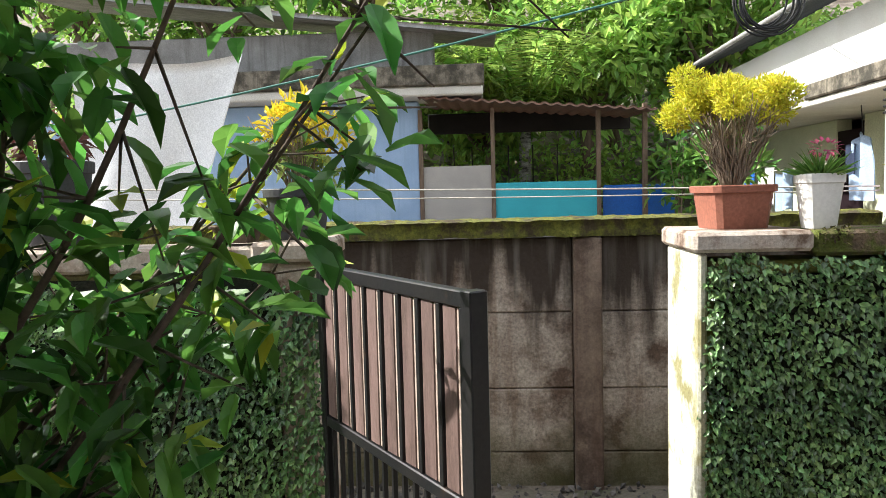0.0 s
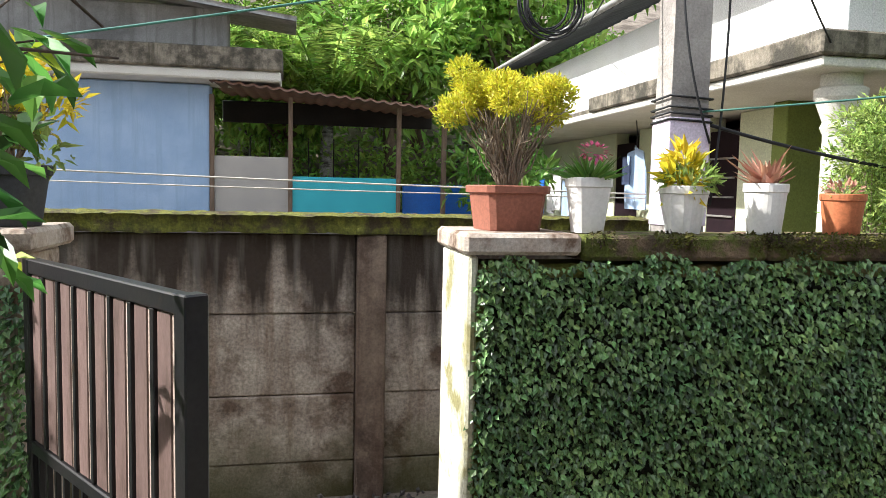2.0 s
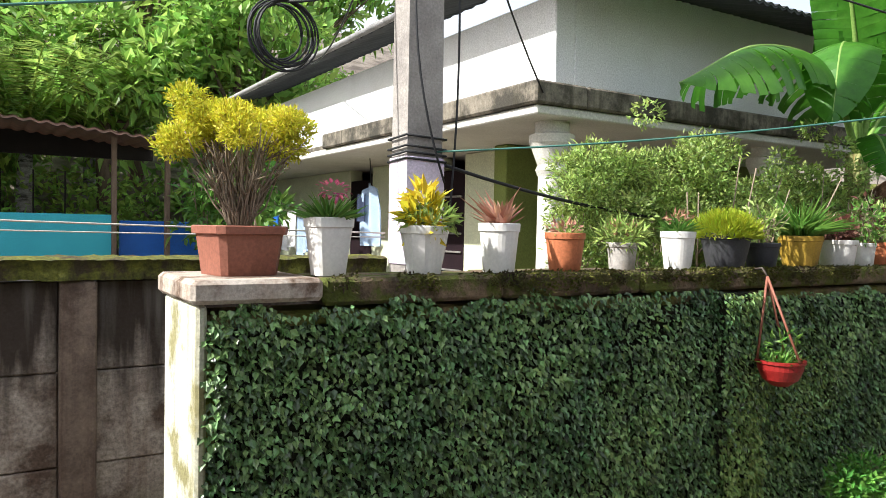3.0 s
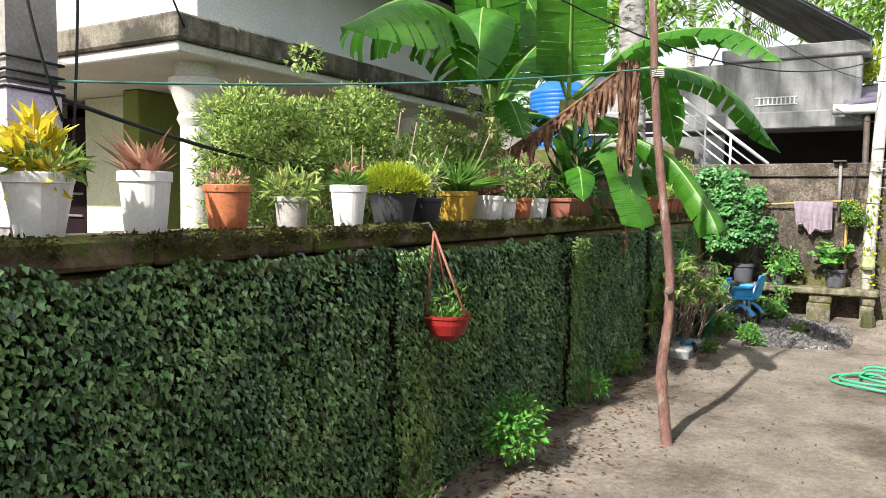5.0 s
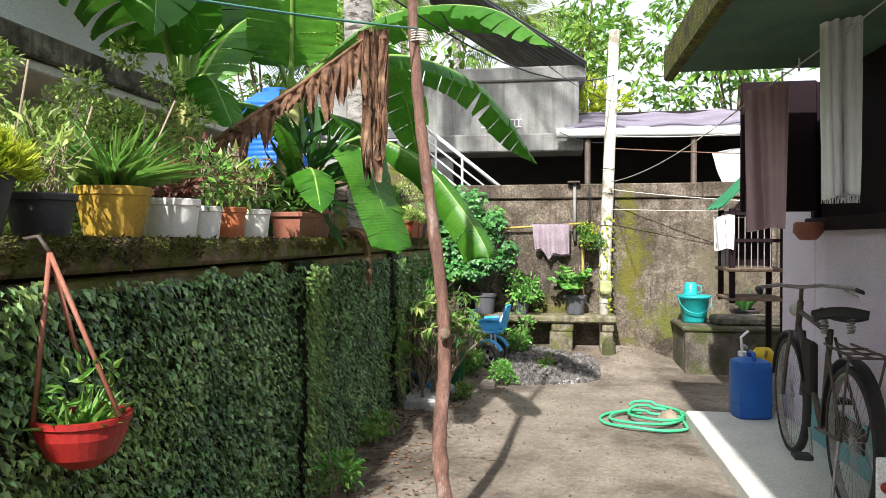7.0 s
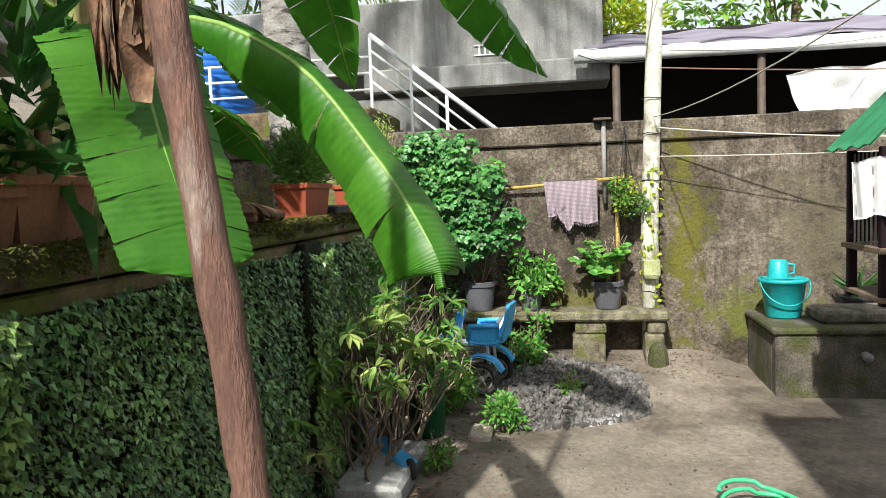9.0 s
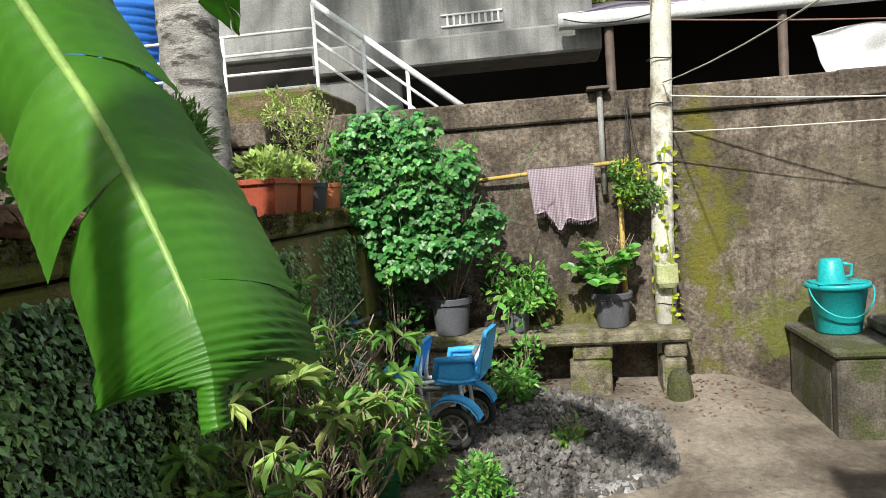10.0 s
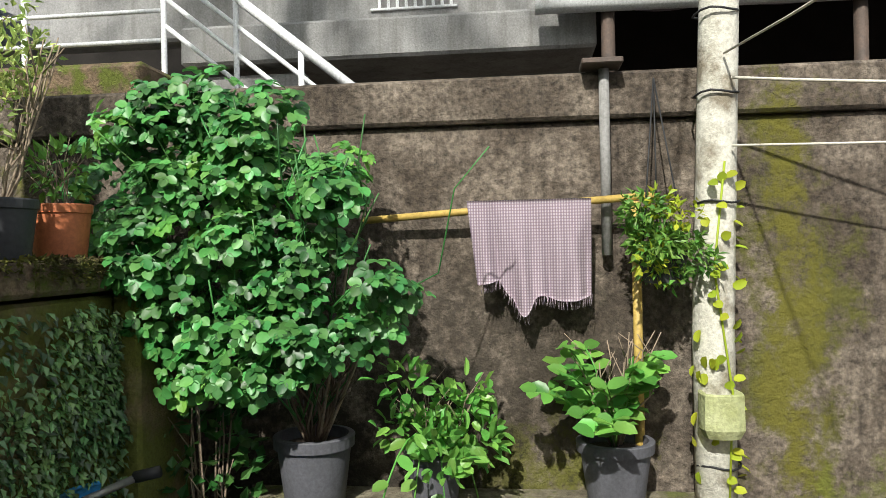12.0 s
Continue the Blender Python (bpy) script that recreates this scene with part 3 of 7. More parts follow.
# ---- ivy wall ----
WT = 1.47
ivy_wall = thing("wall_garden", (0, 0, 0), "garden wall clad in dark green creeping fig under bare mossy coping", "wall", kind="structure")
part("wall_body", Mesh().box((1.0, 2.99, -0.35), (10.45, 3.2, 1.36), 0.01), "wallcore", ivy_wall)
part("creeper_stems", Mesh().box((1.032, 2.972, -0.1), (8.7, 2.988, 1.31), 0.004), "ivystemshade", ivy_wall, "dark layer of creeper stems with the leaf-gap shade in its colour")
for i in range(12):
    x0 = 1.38 + i * 0.757
    part("coping_stone", Mesh().box((x0 + 0.001, 2.945 + 0.006 * math.sin(i * 2.3), 1.375), (x0 + 0.756, 3.24, WT + 0.004 * math.sin(i * 1.7)), 0.014), "coping", ivy_wall)
# Pilasters share the near-black that paints shade into the leaf gaps.
for x0 in (3.42, 5.62, 7.8):
    part("pilaster", Mesh().box((x0, 2.925, -0.1), (x0 + 0.24, 2.971, 1.361), 0.01), "ivystemshade", ivy_wall)
n = 15000
x = 1.4 + 8.7 * RNG.random(n)
top = RNG.random(n) < 0.45
lump = np.array([noise.noise((a * 7, 1.5, 0)) + 0.5 * noise.noise((a * 31, 4, 0)) for a in x])
keep = lump + RNG.normal(scale=0.25, size=n) > -0.12
x, top, lump = x[keep], top[keep], lump[keep]
n = len(x)
y = np.where(top, 2.94 + 0.12 * RNG.random(n) ** 1.6, 2.935 + 0.01 * RNG.random(n))
z = np.where(top, WT + 0.004, WT - (0.045 + 0.06 * np.clip(lump, 0, 1)) * RNG.random(n))
b = Mesh()
b.leaves(np.stack([x, y, z], 1), np.stack([RNG.normal(scale=0.6, size=n), -0.6 - 0.4 * RNG.random(n), RNG.normal(scale=0.6, size=n)], 1), RNG.normal(scale=0.5, size=(n, 3)) + np.array([0, -0.5, 0.8]), 0.010 + 0.016 * RNG.random(n), 0.010, 0.2)
whole("coping_moss", b, "moss", "ragged green moss growing along the wall coping", "moss", kind="stuff")
part("end_pier", Mesh().box((10.12, 2.90, 0.1), (10.46, 2.991, 1.361), 0.012), "wallcore", ivy_wall)

left_wall = thing("wall_garden_gate_side", (0, 0, 0), "garden wall clad in dark green creeping fig beside the gate", "wall", kind="structure")
part("wall_body", Mesh().box((-5.0, 2.99, -0.35), (-0.62, 3.2, 1.36), 0.01), "wallcore", left_wall)
part("creeper_stems", Mesh().box((-4.9, 2.972, -0.1), (-0.625, 2.988, 1.335), 0.004), "ivystemshade", left_wall, "dark layer of creeper stems with the leaf-gap shade in its colour")
for i in range(6):
    x0 = -5.0 + i * 0.73
    part("coping_stone", Mesh().box((x0 + 0.003, 2.945, 1.362), (x0 + 0.726, 3.24, WT - 0.01 + 0.004 * math.sin(i)), 0.012), "capstone", left_wall)


def ivy_leaves(name, spans, density, label):
    """Creeping fig leaves over stretches (x0, x1, z0, z1, y) of a wall that faces the yard."""
    b, lb = Mesh(), Mesh()
    for x0, x1, z0, z1, y in spans:
        n = int((x1 - x0) * (z1 - z0) * density)
        x = x0 + (x1 - x0) * RNG.random(n)
        z = z0 + (z1 - z0) * RNG.random(n)
        keep = np.array([noise.noise((a * 2.1, c * 2.1, 4)) + 0.22 * g > (-0.62 if a < 8.7 else -0.22) and (c < z1 - 0.07 + 0.07 * noise.noise((a * 5, 0, 2))) for a, c, g in zip(x, z, RNG.normal(size=n))])
        x, z = x[keep], z[keep]
        n = len(x)
        wav = np.array([noise.noise((a * 3.5, c * 3.5, 9)) + 0.6 * noise.noise((a * 11, c * 11, 2)) for a, c in zip(x, z)])
        p = np.stack([x, y - 0.022 - 0.03 * RNG.random(n) - 0.03 * wav, z], 1)
        ax = np.stack([RNG.normal(scale=0.65, size=n), -0.5 - 0.5 * RNG.random(n), -0.7 + RNG.normal(scale=0.4, size=n)], 1)
        nr = np.stack([RNG.normal(scale=0.4, size=n), -0.75 * np.ones(n), 0.8 + RNG.normal(scale=0.4, size=n)], 1)
        s = 0.019 + 0.019 * RNG.random(n) ** 1.4
        # More pale leaves on narrow pilaster spans stand in for sun catching them.
        young = np.array([noise.noise((a * 1.1 + 7, c * 1.1, 3)) for a, c in zip(x, z)]) + RNG.normal(scale=0.25, size=n) > (0.62 if x1 - x0 > 0.4 else 0.0)
        b.leaves(p[~young], ax[~young], nr[~young], s[~young], s[~young] * 0.72, 0.2, 0.2)
        if young.any():
            lb.leaves(p[young], ax[young], nr[young], s[young], s[young] * 0.68, 0.2, 0.2)
    whole(name, b, "ivy", label, "creeper", kind="stuff")
    whole(name, lb, "ivylight", label.replace("dark green", "fresh green"), "creeper", kind="stuff")


ivy_leaves("creeping_fig", [(0.985, 3.47, -0.02, 1.45, 2.985), (3.385, 3.70, 0.0, 1.44, 2.925), (3.63, 5.67, -0.02, 1.41, 2.99), (5.585, 5.90, 0.0, 1.39, 2.925),
                            (5.83, 7.85, 0.0, 1.40, 2.99), (7.765, 8.08, 0.0, 1.38, 2.925), (8.01, 10.1, 0.0, 1.40, 2.99)], 7400,
           "dense dark green creeping fig leaves covering a wall")
ivy_leaves("creeping_fig", [(-4.0, -0.44, -0.02, 1.37, 2.975)], 6400, "dense dark green creeping fig leaves covering a wall")

# gate pillars
gp = thing("gate_pillar", (0, 0, 0), "white gate pillar with flaking stained paint", "pillar", kind="structure")
part("shaft", Mesh().box((0.965, 2.945, -0.36), (0.999, 3.41, 1.394), 0.01), "pillar", gp)
part("cap", Mesh().box((0.943, 2.92, 1.396), (1.372, 3.43, 1.472), 0.014), "capstone", gp, "chipped cement cap stone")
gp2 = thing("gate_pillar", (0, 0, 0), "rough gate pillar under a cement cap", "pillar", kind="structure")
part("shaft", Mesh().box((-0.62, 2.955, -0.36), (-0.47, 3.36, 1.394), 0.012), "capstone", gp2)
part("cap", Mesh().box((-0.70, 2.91, 1.396), (-0.43, 3.40, 1.472), 0.014), "capstone", gp2)

# ---- gate: iron frame with wooden planks, swung into the yard ----
GA, GB = Vector((-0.435, 2.93, 0)), Vector((0.165, 2.06, 0))
gl = (GB - GA).length
gate = thing("gate", tuple(GA), "black iron gate with brown wooden planks standing open", "gate", rz=math.degrees(math.atan2(GB.y - GA.y, GB.x - GA.x)))
G0, G1, GM = 0.04, 1.385, 0.80
part("hinge_stile", Mesh().box((0, -0.022, G0), (0.045, 0.022, G1), 0.004), "black", gate)
part("lock_stile", Mesh().box((gl - 0.05, -0.028, G0), (gl, 0.028, G1 + 0.004), 0.004), "black", gate)
part("top_rail", Mesh().box((0.045, -0.02, G1 - 0.045), (gl - 0.05, 0.02, G1), 0.004), "black", gate)
part("middle_rail", Mesh().box((0.045, -0.02, GM - 0.02), (gl - 0.05, 0.02, GM + 0.02), 0.004), "black", gate)
part("bottom_rail", Mesh().box((0.045, -0.02, G0), (gl - 0.05, 0.02, G0 + 0.04), 0.004), "black", gate)
np_ = 8
pw = (gl - 0.095) / np_
for i in range(np_):
    x0 = 0.045 + i * pw
    p = part("plank", Mesh().box((x0 + 0.006, -0.012, GM + 0.022), (x0 + pw * 0.62, 0.010, G1 - 0.047), 0.003), "plank", gate)
    part("plank_edge", Mesh().box((x0 + pw * 0.62 + 0.001, -0.010, GM + 0.022), (x0 + pw * 0.74, 0.012, G1 - 0.047), 0.003), "plankedge", p)
    part("iron_bar", Mesh().box((x0 + pw * 0.80, -0.016, GM + 0.021), (x0 + pw * 0.97, 0.016, G1 - 0.046), 0.002), "black", gate)
for i in range(14):
    x0 = 0.06 + i * (gl - 0.12) / 13.5
    part("lower_bar", Mesh().box((x0, -0.008, G0 + 0.041), (x0 + 0.016, 0.008, GM - 0.021), 0.002), "black", gate)

# ---- lane wall of precast panels ----
lw = thing("wall_lane", (0, 0, 0), "tall stained concrete panel wall with a mossy top", "wall", kind="structure")
posts = [-4.86, -2.96, -1.06, 0.84, 2.56]
rows_ = [(-0.40, -0.10), (-0.094, 0.33), (0.336, 0.84), (0.846, 1.335)]
for i, x in enumerate(posts):
    part("wall_post", Mesh().box((x - 0.09, 4.955, -0.4), (x + 0.09, 5.16, 1.338), 0.012), "lanepost", lw)
for x0, x1 in zip(posts, posts[1:]):
    for k, (z0, z1) in enumerate(rows_):
        y = 5.03 + 0.006 * ((k + int(x0)) % 2)
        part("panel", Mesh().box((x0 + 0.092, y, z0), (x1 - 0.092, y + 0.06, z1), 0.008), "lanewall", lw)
b = Mesh()
b.sheet(lambda u, v: (-4.95 + 7.6 * u, 4.92 + 0.29 * v, 1.465 + 0.010 * noise.noise((u * 60, v * 4, 2)) + 0.008 * noise.noise((u * 260, v * 12, 5)) - 0.015 * abs(2 * v - 1) ** 3), 300, 8, 0.11)
part("mossy_top", b, "moss", lw, "thick green moss along the wall top")

# ---- far wall ----
FX = 10.62
fw = thing("wall_back", (0, 0, 0), "high plastered block wall with moss, stains and painted bench shade", "wall", kind="structure")
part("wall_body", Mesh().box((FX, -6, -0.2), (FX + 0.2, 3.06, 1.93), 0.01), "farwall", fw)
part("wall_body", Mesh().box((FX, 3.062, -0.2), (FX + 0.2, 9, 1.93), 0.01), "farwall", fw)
for i in range(5):
    y0 = -6 + i * 3.008
    part("coping_stone", Mesh().box((FX - 0.035, y0 + 0.001, 1.932), (FX + 0.23, y0 + 3.007, 2.10 + 0.004 * math.sin(i * 2.1)), 0.012), "farwall", fw)


# ---- own house along the yard ----
oh = thing("wall_house", (0, 0, 0), "lilac painted house wall with a grey cement plinth", "house wall", kind="structure")
HY = 0.0
part("wall_body", Mesh().box((-3.2, HY - 0.22, 0.19), (5.85, HY, 2.458), 0.01), "lilac", oh)
part("wall_body", Mesh().box((5.852, HY - 0.22, 0.19), (7.05, HY, 1.60), 0.01), "lilac", oh)
part("wall_body", Mesh().box((7.052, HY - 0.22, 0.19), (7.74, HY, 2.458), 0.01), "lilac", oh)
part("wall_body", Mesh().box((7.52, -3.4, 0.19), (7.74, HY - 0.222, 2.458), 0.01), "lilac", oh)
part("skirting", Mesh().box((-3.2, HY + 0.001, 0.195), (7.2, HY + 0.02, 0.47), 0.004), "aqua", oh, "aqua painted skirting")
part("plinth", Mesh().box((-3.4, -0.6, -0.1), (7.74, 0.68, 0.19), 0.012), "plinth", oh, "smooth cement plinth with a worn edge")
part("eave_slab", Mesh().box((-3.6, -0.5, 2.46), (6.6, 0.94, 2.56), 0.01), "eave", oh, "green painted concrete eave")
part("eave_edge", Mesh().box((-3.6, 0.941, 2.41), (6.62, 1.0, 2.60), 0.012), "moss", oh, "mossy eave edge")
win = thing("window_house", (0, 0, 0), "dark brown wooden window with one shutter swung open", "window", kind="structure")
part("window_frame", Mesh().box((5.854, HY - 0.12, 1.602), (5.92, HY + 0.03, 2.456), 0.006), "shutter", win)
part("window_frame", Mesh().box((6.98, HY - 0.12, 1.602), (7.05, HY + 0.03, 2.456), 0.006), "shutter", win)
part("shutter", Mesh().box((5.922, HY - 0.05, 1.602), (6.978, HY - 0.01, 2.456), 0.006), "shutter", win)
part("shutter", Mesh().box((6.93, HY + 0.032, 1.64), (6.97, HY + 0.48, 2.456), 0.006), "shutter", win, "open dark brown shutter")
part("window_sill", Mesh().box((5.8, HY + 0.001, 1.52), (7.1, HY + 0.05, 1.60), 0.006), "shutter", win)

# ---- white house behind the lane ----
wh = thing("house", (0, 0, 0), "white house with a weathered concrete sunshade and dark sheet roof", "house")
part("upper_wall", Mesh().box((4.1, 5.0, 2.66), (4.3, 15.5, 3.46), 0.01), "white_wall", wh)
part("upper_wall", Mesh().box((4.3, 5.0, 2.66), (9.0, 5.2, 3.72), 0.01), "white_wall", wh)
part("sunshade", Mesh().box((3.62, 4.62, 2.53), (4.098, 8.4, 2.69), 0.015), "slab", wh)
part("sunshade", Mesh().box((4.10, 4.62, 2.53), (9.0, 4.998, 2.69), 0.015), "slab", wh)
part("sunshade", Mesh().box((3.80, 8.402, 2.50), (4.098, 15.5, 2.62), 0.015), "slab", wh)
part("soffit", Mesh().box((3.66, 4.66, 2.46), (9.0, 15.5, 2.528), 0.01), "soffit", wh)
part("lower_wall", Mesh().box((4.75, 6.402, 0.4), (4.95, 7.2, 2.458), 0.01), "lemon_wall", wh)
part("lower_wall", Mesh().box((4.75, 7.75, 0.4), (4.95, 9.4, 2.458), 0.01), "lemon_wall", wh)
part("lower_wall", Mesh().box((4.75, 10.1, 0.4), (4.95, 15.5, 2.458), 0.01), "lemon_wall", wh)
part("porch_wall", Mesh().box((4.552, 6.2, 0.4), (9.0, 6.4, 2.458), 0.01), "green_wall", wh, "olive green porch wall")
# Near-black wall: the dimness of the interior is put into its colour.
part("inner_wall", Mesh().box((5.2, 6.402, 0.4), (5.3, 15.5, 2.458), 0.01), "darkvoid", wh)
part("porch_floor", Mesh().box((3.7, 4.7, -0.2), (9.0, 15.5, 0.75), 0.01), "concrete", wh)
b = Mesh()
b.lathe([(0.14, 0.75), (0.14, 0.85), (0.105, 0.9), (0.098, 2.05), (0.12, 2.1), (0.105, 2.14), (0.15, 2.26), (0.17, 2.30), (0.17, 2.36), (0.13, 2.38), (0.13, 2.459)], 40, (4.02, 4.92, 0), wave=(0.03, 20))
b.smooth = False
part("column", b, "soffit", wh, "fluted cream porch column with a moulded capital")
b = Mesh()
b.lathe([(0.14, 0.75), (0.14, 0.85), (0.105, 0.9), (0.098, 2.05), (0.12, 2.1), (0.105, 2.14), (0.15, 2.26), (0.17, 2.30), (0.17, 2.36), (0.13, 2.38), (0.13, 2.459)], 40, (6.6, 4.92, 0), wave=(0.03, 20))
part("column", b, "soffit", wh)
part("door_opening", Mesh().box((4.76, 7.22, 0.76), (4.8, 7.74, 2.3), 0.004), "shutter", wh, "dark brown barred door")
for i in range(6):
    part("door_bar", Mesh().box((4.735, 7.25, 1.0 + i * 0.2), (4.759, 7.72, 1.02 + i * 0.2), 0.003), "steel", wh)
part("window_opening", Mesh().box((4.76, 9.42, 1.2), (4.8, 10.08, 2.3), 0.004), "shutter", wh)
b = Mesh()
b.sheet(lambda u, v: (3.68 + 1.2 * u, 4.5 + 12 * v, 3.62 + 0.45 * u + 0.012 * math.sin(v * 340)), 4, 200, 0.02)
part("roof_sheet", b, "roofdark", wh, "dark corrugated roof sheet")
b = Mesh()
b.sheet(lambda u, v: (3.68 + 5.3 * u, 4.12 + 1.7 * v, 3.40 + 0.51 * v + 0.012 * math.sin(u * 340)), 200, 4, 0.02)
part("roof_sheet", b, "roofdark", wh)
b = Mesh().tube([(3.65, 4.5, 3.62), (3.65, 16.5, 3.62)], 0.035, 8)
part("gutter", b, "concrete", wh, "grey gutter along the roof edge")

# ---- blue house and shed behind the lane ----
bh = thing("house", (0, 0, 0), "blue painted house with a grey upper parapet", "house")
part("wall", Mesh().box((-6.5, 11.0, 0.8), (-0.74, 11.3, 2.98), 0.02), "bluewall", bh)
part("sunshade", Mesh().box((-4.6, 10.5, 2.99), (0.2, 11.4, 3.12), 0.02), "soffit", bh)
part("sunshade_edge", Mesh().box((-4.6, 10.44, 3.12), (0.22, 11.4, 3.40), 0.02), "slab", bh, "stained concrete band")
part("parapet", Mesh().box((-6.0, 10.9, 3.40), (-0.5, 11.3, 3.98), 0.02), "concrete", bh)
b = Mesh()
b.sheet(lambda u, v: (-6.5 + 6.9 * u, 10.3 + 2.2 * v, 4.65 - 0.85 * u + 0.25 * v), 30, 6, 0.06)
part("roof", b, "concrete", bh)
sh = thing("shed", (0, 0, 0), "open shed with rusty sheet roof and turquoise board front", "shed")
b = Mesh()
b.sheet(lambda u, v: (-0.72 + 3.3 * u, 10.6 + 2.2 * v, 3.0 - 0.26 * u + 0.1 * v + 0.015 * math.sin(u * 120)), 120, 3, 0.03)
part("roof_sheet", b, "rust", sh, "rusty corrugated roof sheet")
part("board", Mesh().box((-0.70, 11.0, 0.9), (0.31, 11.04, 2.03), 0.008), "greypanel", sh, "grey cement board")
part("board", Mesh().box((0.34, 11.0, 0.9), (1.82, 11.04, 1.77), 0.008), "teal", sh, "turquoise painted board")
for x in (-0.72, 0.325, 1.84, 2.5):
    part("shed_post", Mesh().box((x - 0.03, 10.96, 0.9), (x + 0.03, 11.06, 2.85), 0.005), "bark", sh)
for x in (-0.3, 0.0, 0.6, 1.0, 1.4):
    part("grille_bar", Mesh().box((x - 0.01, 12.5, 0.9), (x + 0.01, 12.52, 2.4), 0.003), "darkvoid", sh)
# Dark strip added for the shade under the shed roof.
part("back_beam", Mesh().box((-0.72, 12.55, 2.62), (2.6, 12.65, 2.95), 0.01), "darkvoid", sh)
part("blue_sheet", Mesh().box((1.95, 11.3, 0.9), (3.0, 11.36, 1.7), 0.02), "tank", sh, "blue tarpaulin")

# ---- neighbour building behind the back wall ----
nb = thing("house", (0, 0, 0), "grey concrete building with white stair rails and a car porch shaded by a black panel", "house")
part("wall", Mesh().box((12.8, 1.3, 2.96), (13.0, 6.0, 3.75), 0.02), "concrete", nb)
part("slab_band", Mesh().box((12.5, 1.25, 2.70), (13.2, 3.9, 2.955), 0.02), "concrete", nb, "stained concrete slab edge")
part("upper_band", Mesh().box((12.75, 1.2, 3.752), (13.2, 3.2, 3.95), 0.02), "concrete", nb)
# Black panel stands in for the deep shade under the slab.
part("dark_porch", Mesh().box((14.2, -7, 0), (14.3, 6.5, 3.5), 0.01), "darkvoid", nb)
part("side_wall", Mesh().box((12.6, 3.1, 0), (12.7, 6.0, 2.65), 0.01), "concrete", nb)
b = Mesh()
for k in range(9):
    b.box((12.785, 2.15 + k * 0.06, 3.10), (12.80, 2.17 + k * 0.06, 3.19), 0.002)
b.box((12.78, 2.12, 3.19), (12.80, 2.70, 3.205), 0.002).box((12.78, 2.12, 3.085), (12.80, 2.70, 3.10), 0.002)
part("vent_grille", b, "white", nb, "small pale vent grille")
part("gutter_pipe", Mesh().tube([(12.3, 1.62, 2.92), (12.3, -6.5, 2.86)], 0.072, 14), "white", nb, "thick white gutter pipe")
b = Mesh()
b.sheet(lambda u, v: (12.25 + 2.2 * u, -6.8 + 8.3 * v, 2.99 + 0.55 * u + 0.02 * math.sin(v * 55) + 0.01 * math.sin(v * 13)), 6, 140, 0.03)
part("roof_sheet", b, "lilactarp", nb, "faded purple plastic roof sheet")
b = Mesh()
b.sheet(lambda u, v: (12.4 + 0.05 * math.sin(v * 14 + u * 5) + 0.025 * math.sin(v * 37 - u * 11) + 0.012 * noise.noise((u * 8, v * 20, 1)), -3.2 + 2.75 * v - 0.18 * u * v, 2.80 - 0.16 * v - 0.75 * u * (1 + 0.12 * math.sin(v * 5)) + 0.02 * math.sin(v * 23)), 24, 90, 0.008)
part("tarpaulin", b, "tarp", nb, "white tarpaulin sheet")
for y in (1.2, -0.2, -2.0):
    part("porch_post", Mesh().tube([(12.35, y, 0), (12.35, y, 2.9)], 0.04, 8), "ruststeel", nb)
b = Mesh()
b.sheet(lambda u, v: (12.6 + 3.5 * u, 1.2 + 2.6 * v, 3.95 + 1.75 * v + 0.03 * math.sin(u * 90)), 90, 4, 0.04)
part("metal_roof", b, "roofgrey", nb, "grey corrugated metal roof")
part("parapet_wall", Mesh().box((13.2, 1.3, 3.2), (13.4, 2.3, 3.75), 0.02), "concrete", nb)
SX = 11.7


def rail(y0, z0, y1, z1, r=0.014, x=SX):
    return part("stair_rail", Mesh().tube([(x, y0, z0), (x, y1, z1)], r, 8), "white", nb)


sl = (2.83 - 2.36) / (3.19 - 2.61)
for k, r in ((0, 0.026), (1, 0.013), (2, 0.013), (3, 0.013)):
    off = k * 0.15
    rail(2.35, 2.36 - 0.26 * sl - off, 3.60, 2.36 + 0.99 * sl - off, r)
for k in range(3):
    rail(3.62, 2.95 - 0.16 * k, 5.4, 2.95 - 0.16 * k, 0.013)
for y, zt in ((2.85, 2.55), (3.2, 2.83), (3.6, 3.15), (4.4, 2.95), (5.3, 2.95)):
    part("rail_post", Mesh().tube([(SX, y, 1.6), (SX, y, zt)], 0.016, 8), "white", nb)
part("landing", Mesh().box((11.3, 3.5, 1.9), (12.5, 7.5, 2.42), 0.03), "coping", nb, "mossy concrete landing")
tk = thing("water_tank", (12.2, 5.6, 2.42), "blue ribbed plastic water tank on a mossy slab", "water tank")
prof = []
for k in range(14):
    prof += [(0.5, k * 0.07), (0.52, k * 0.07 + 0.025), (0.5, k * 0.07 + 0.05)]
b = Mesh().lathe([(0.01, 0)] + prof + [(0.3, 1.12), (0.01, 1.15)], 36)
b.smooth = True
part("tank_body", b, "tank", tk)
part("tank_lid", Mesh().lathe([(0.2, 1.12), (0.2, 1.2), (0.01, 1.22)], 24), "tank", tk)

# ---- potted plants on the wall ----
POT_GROUP = "pots along the wall"


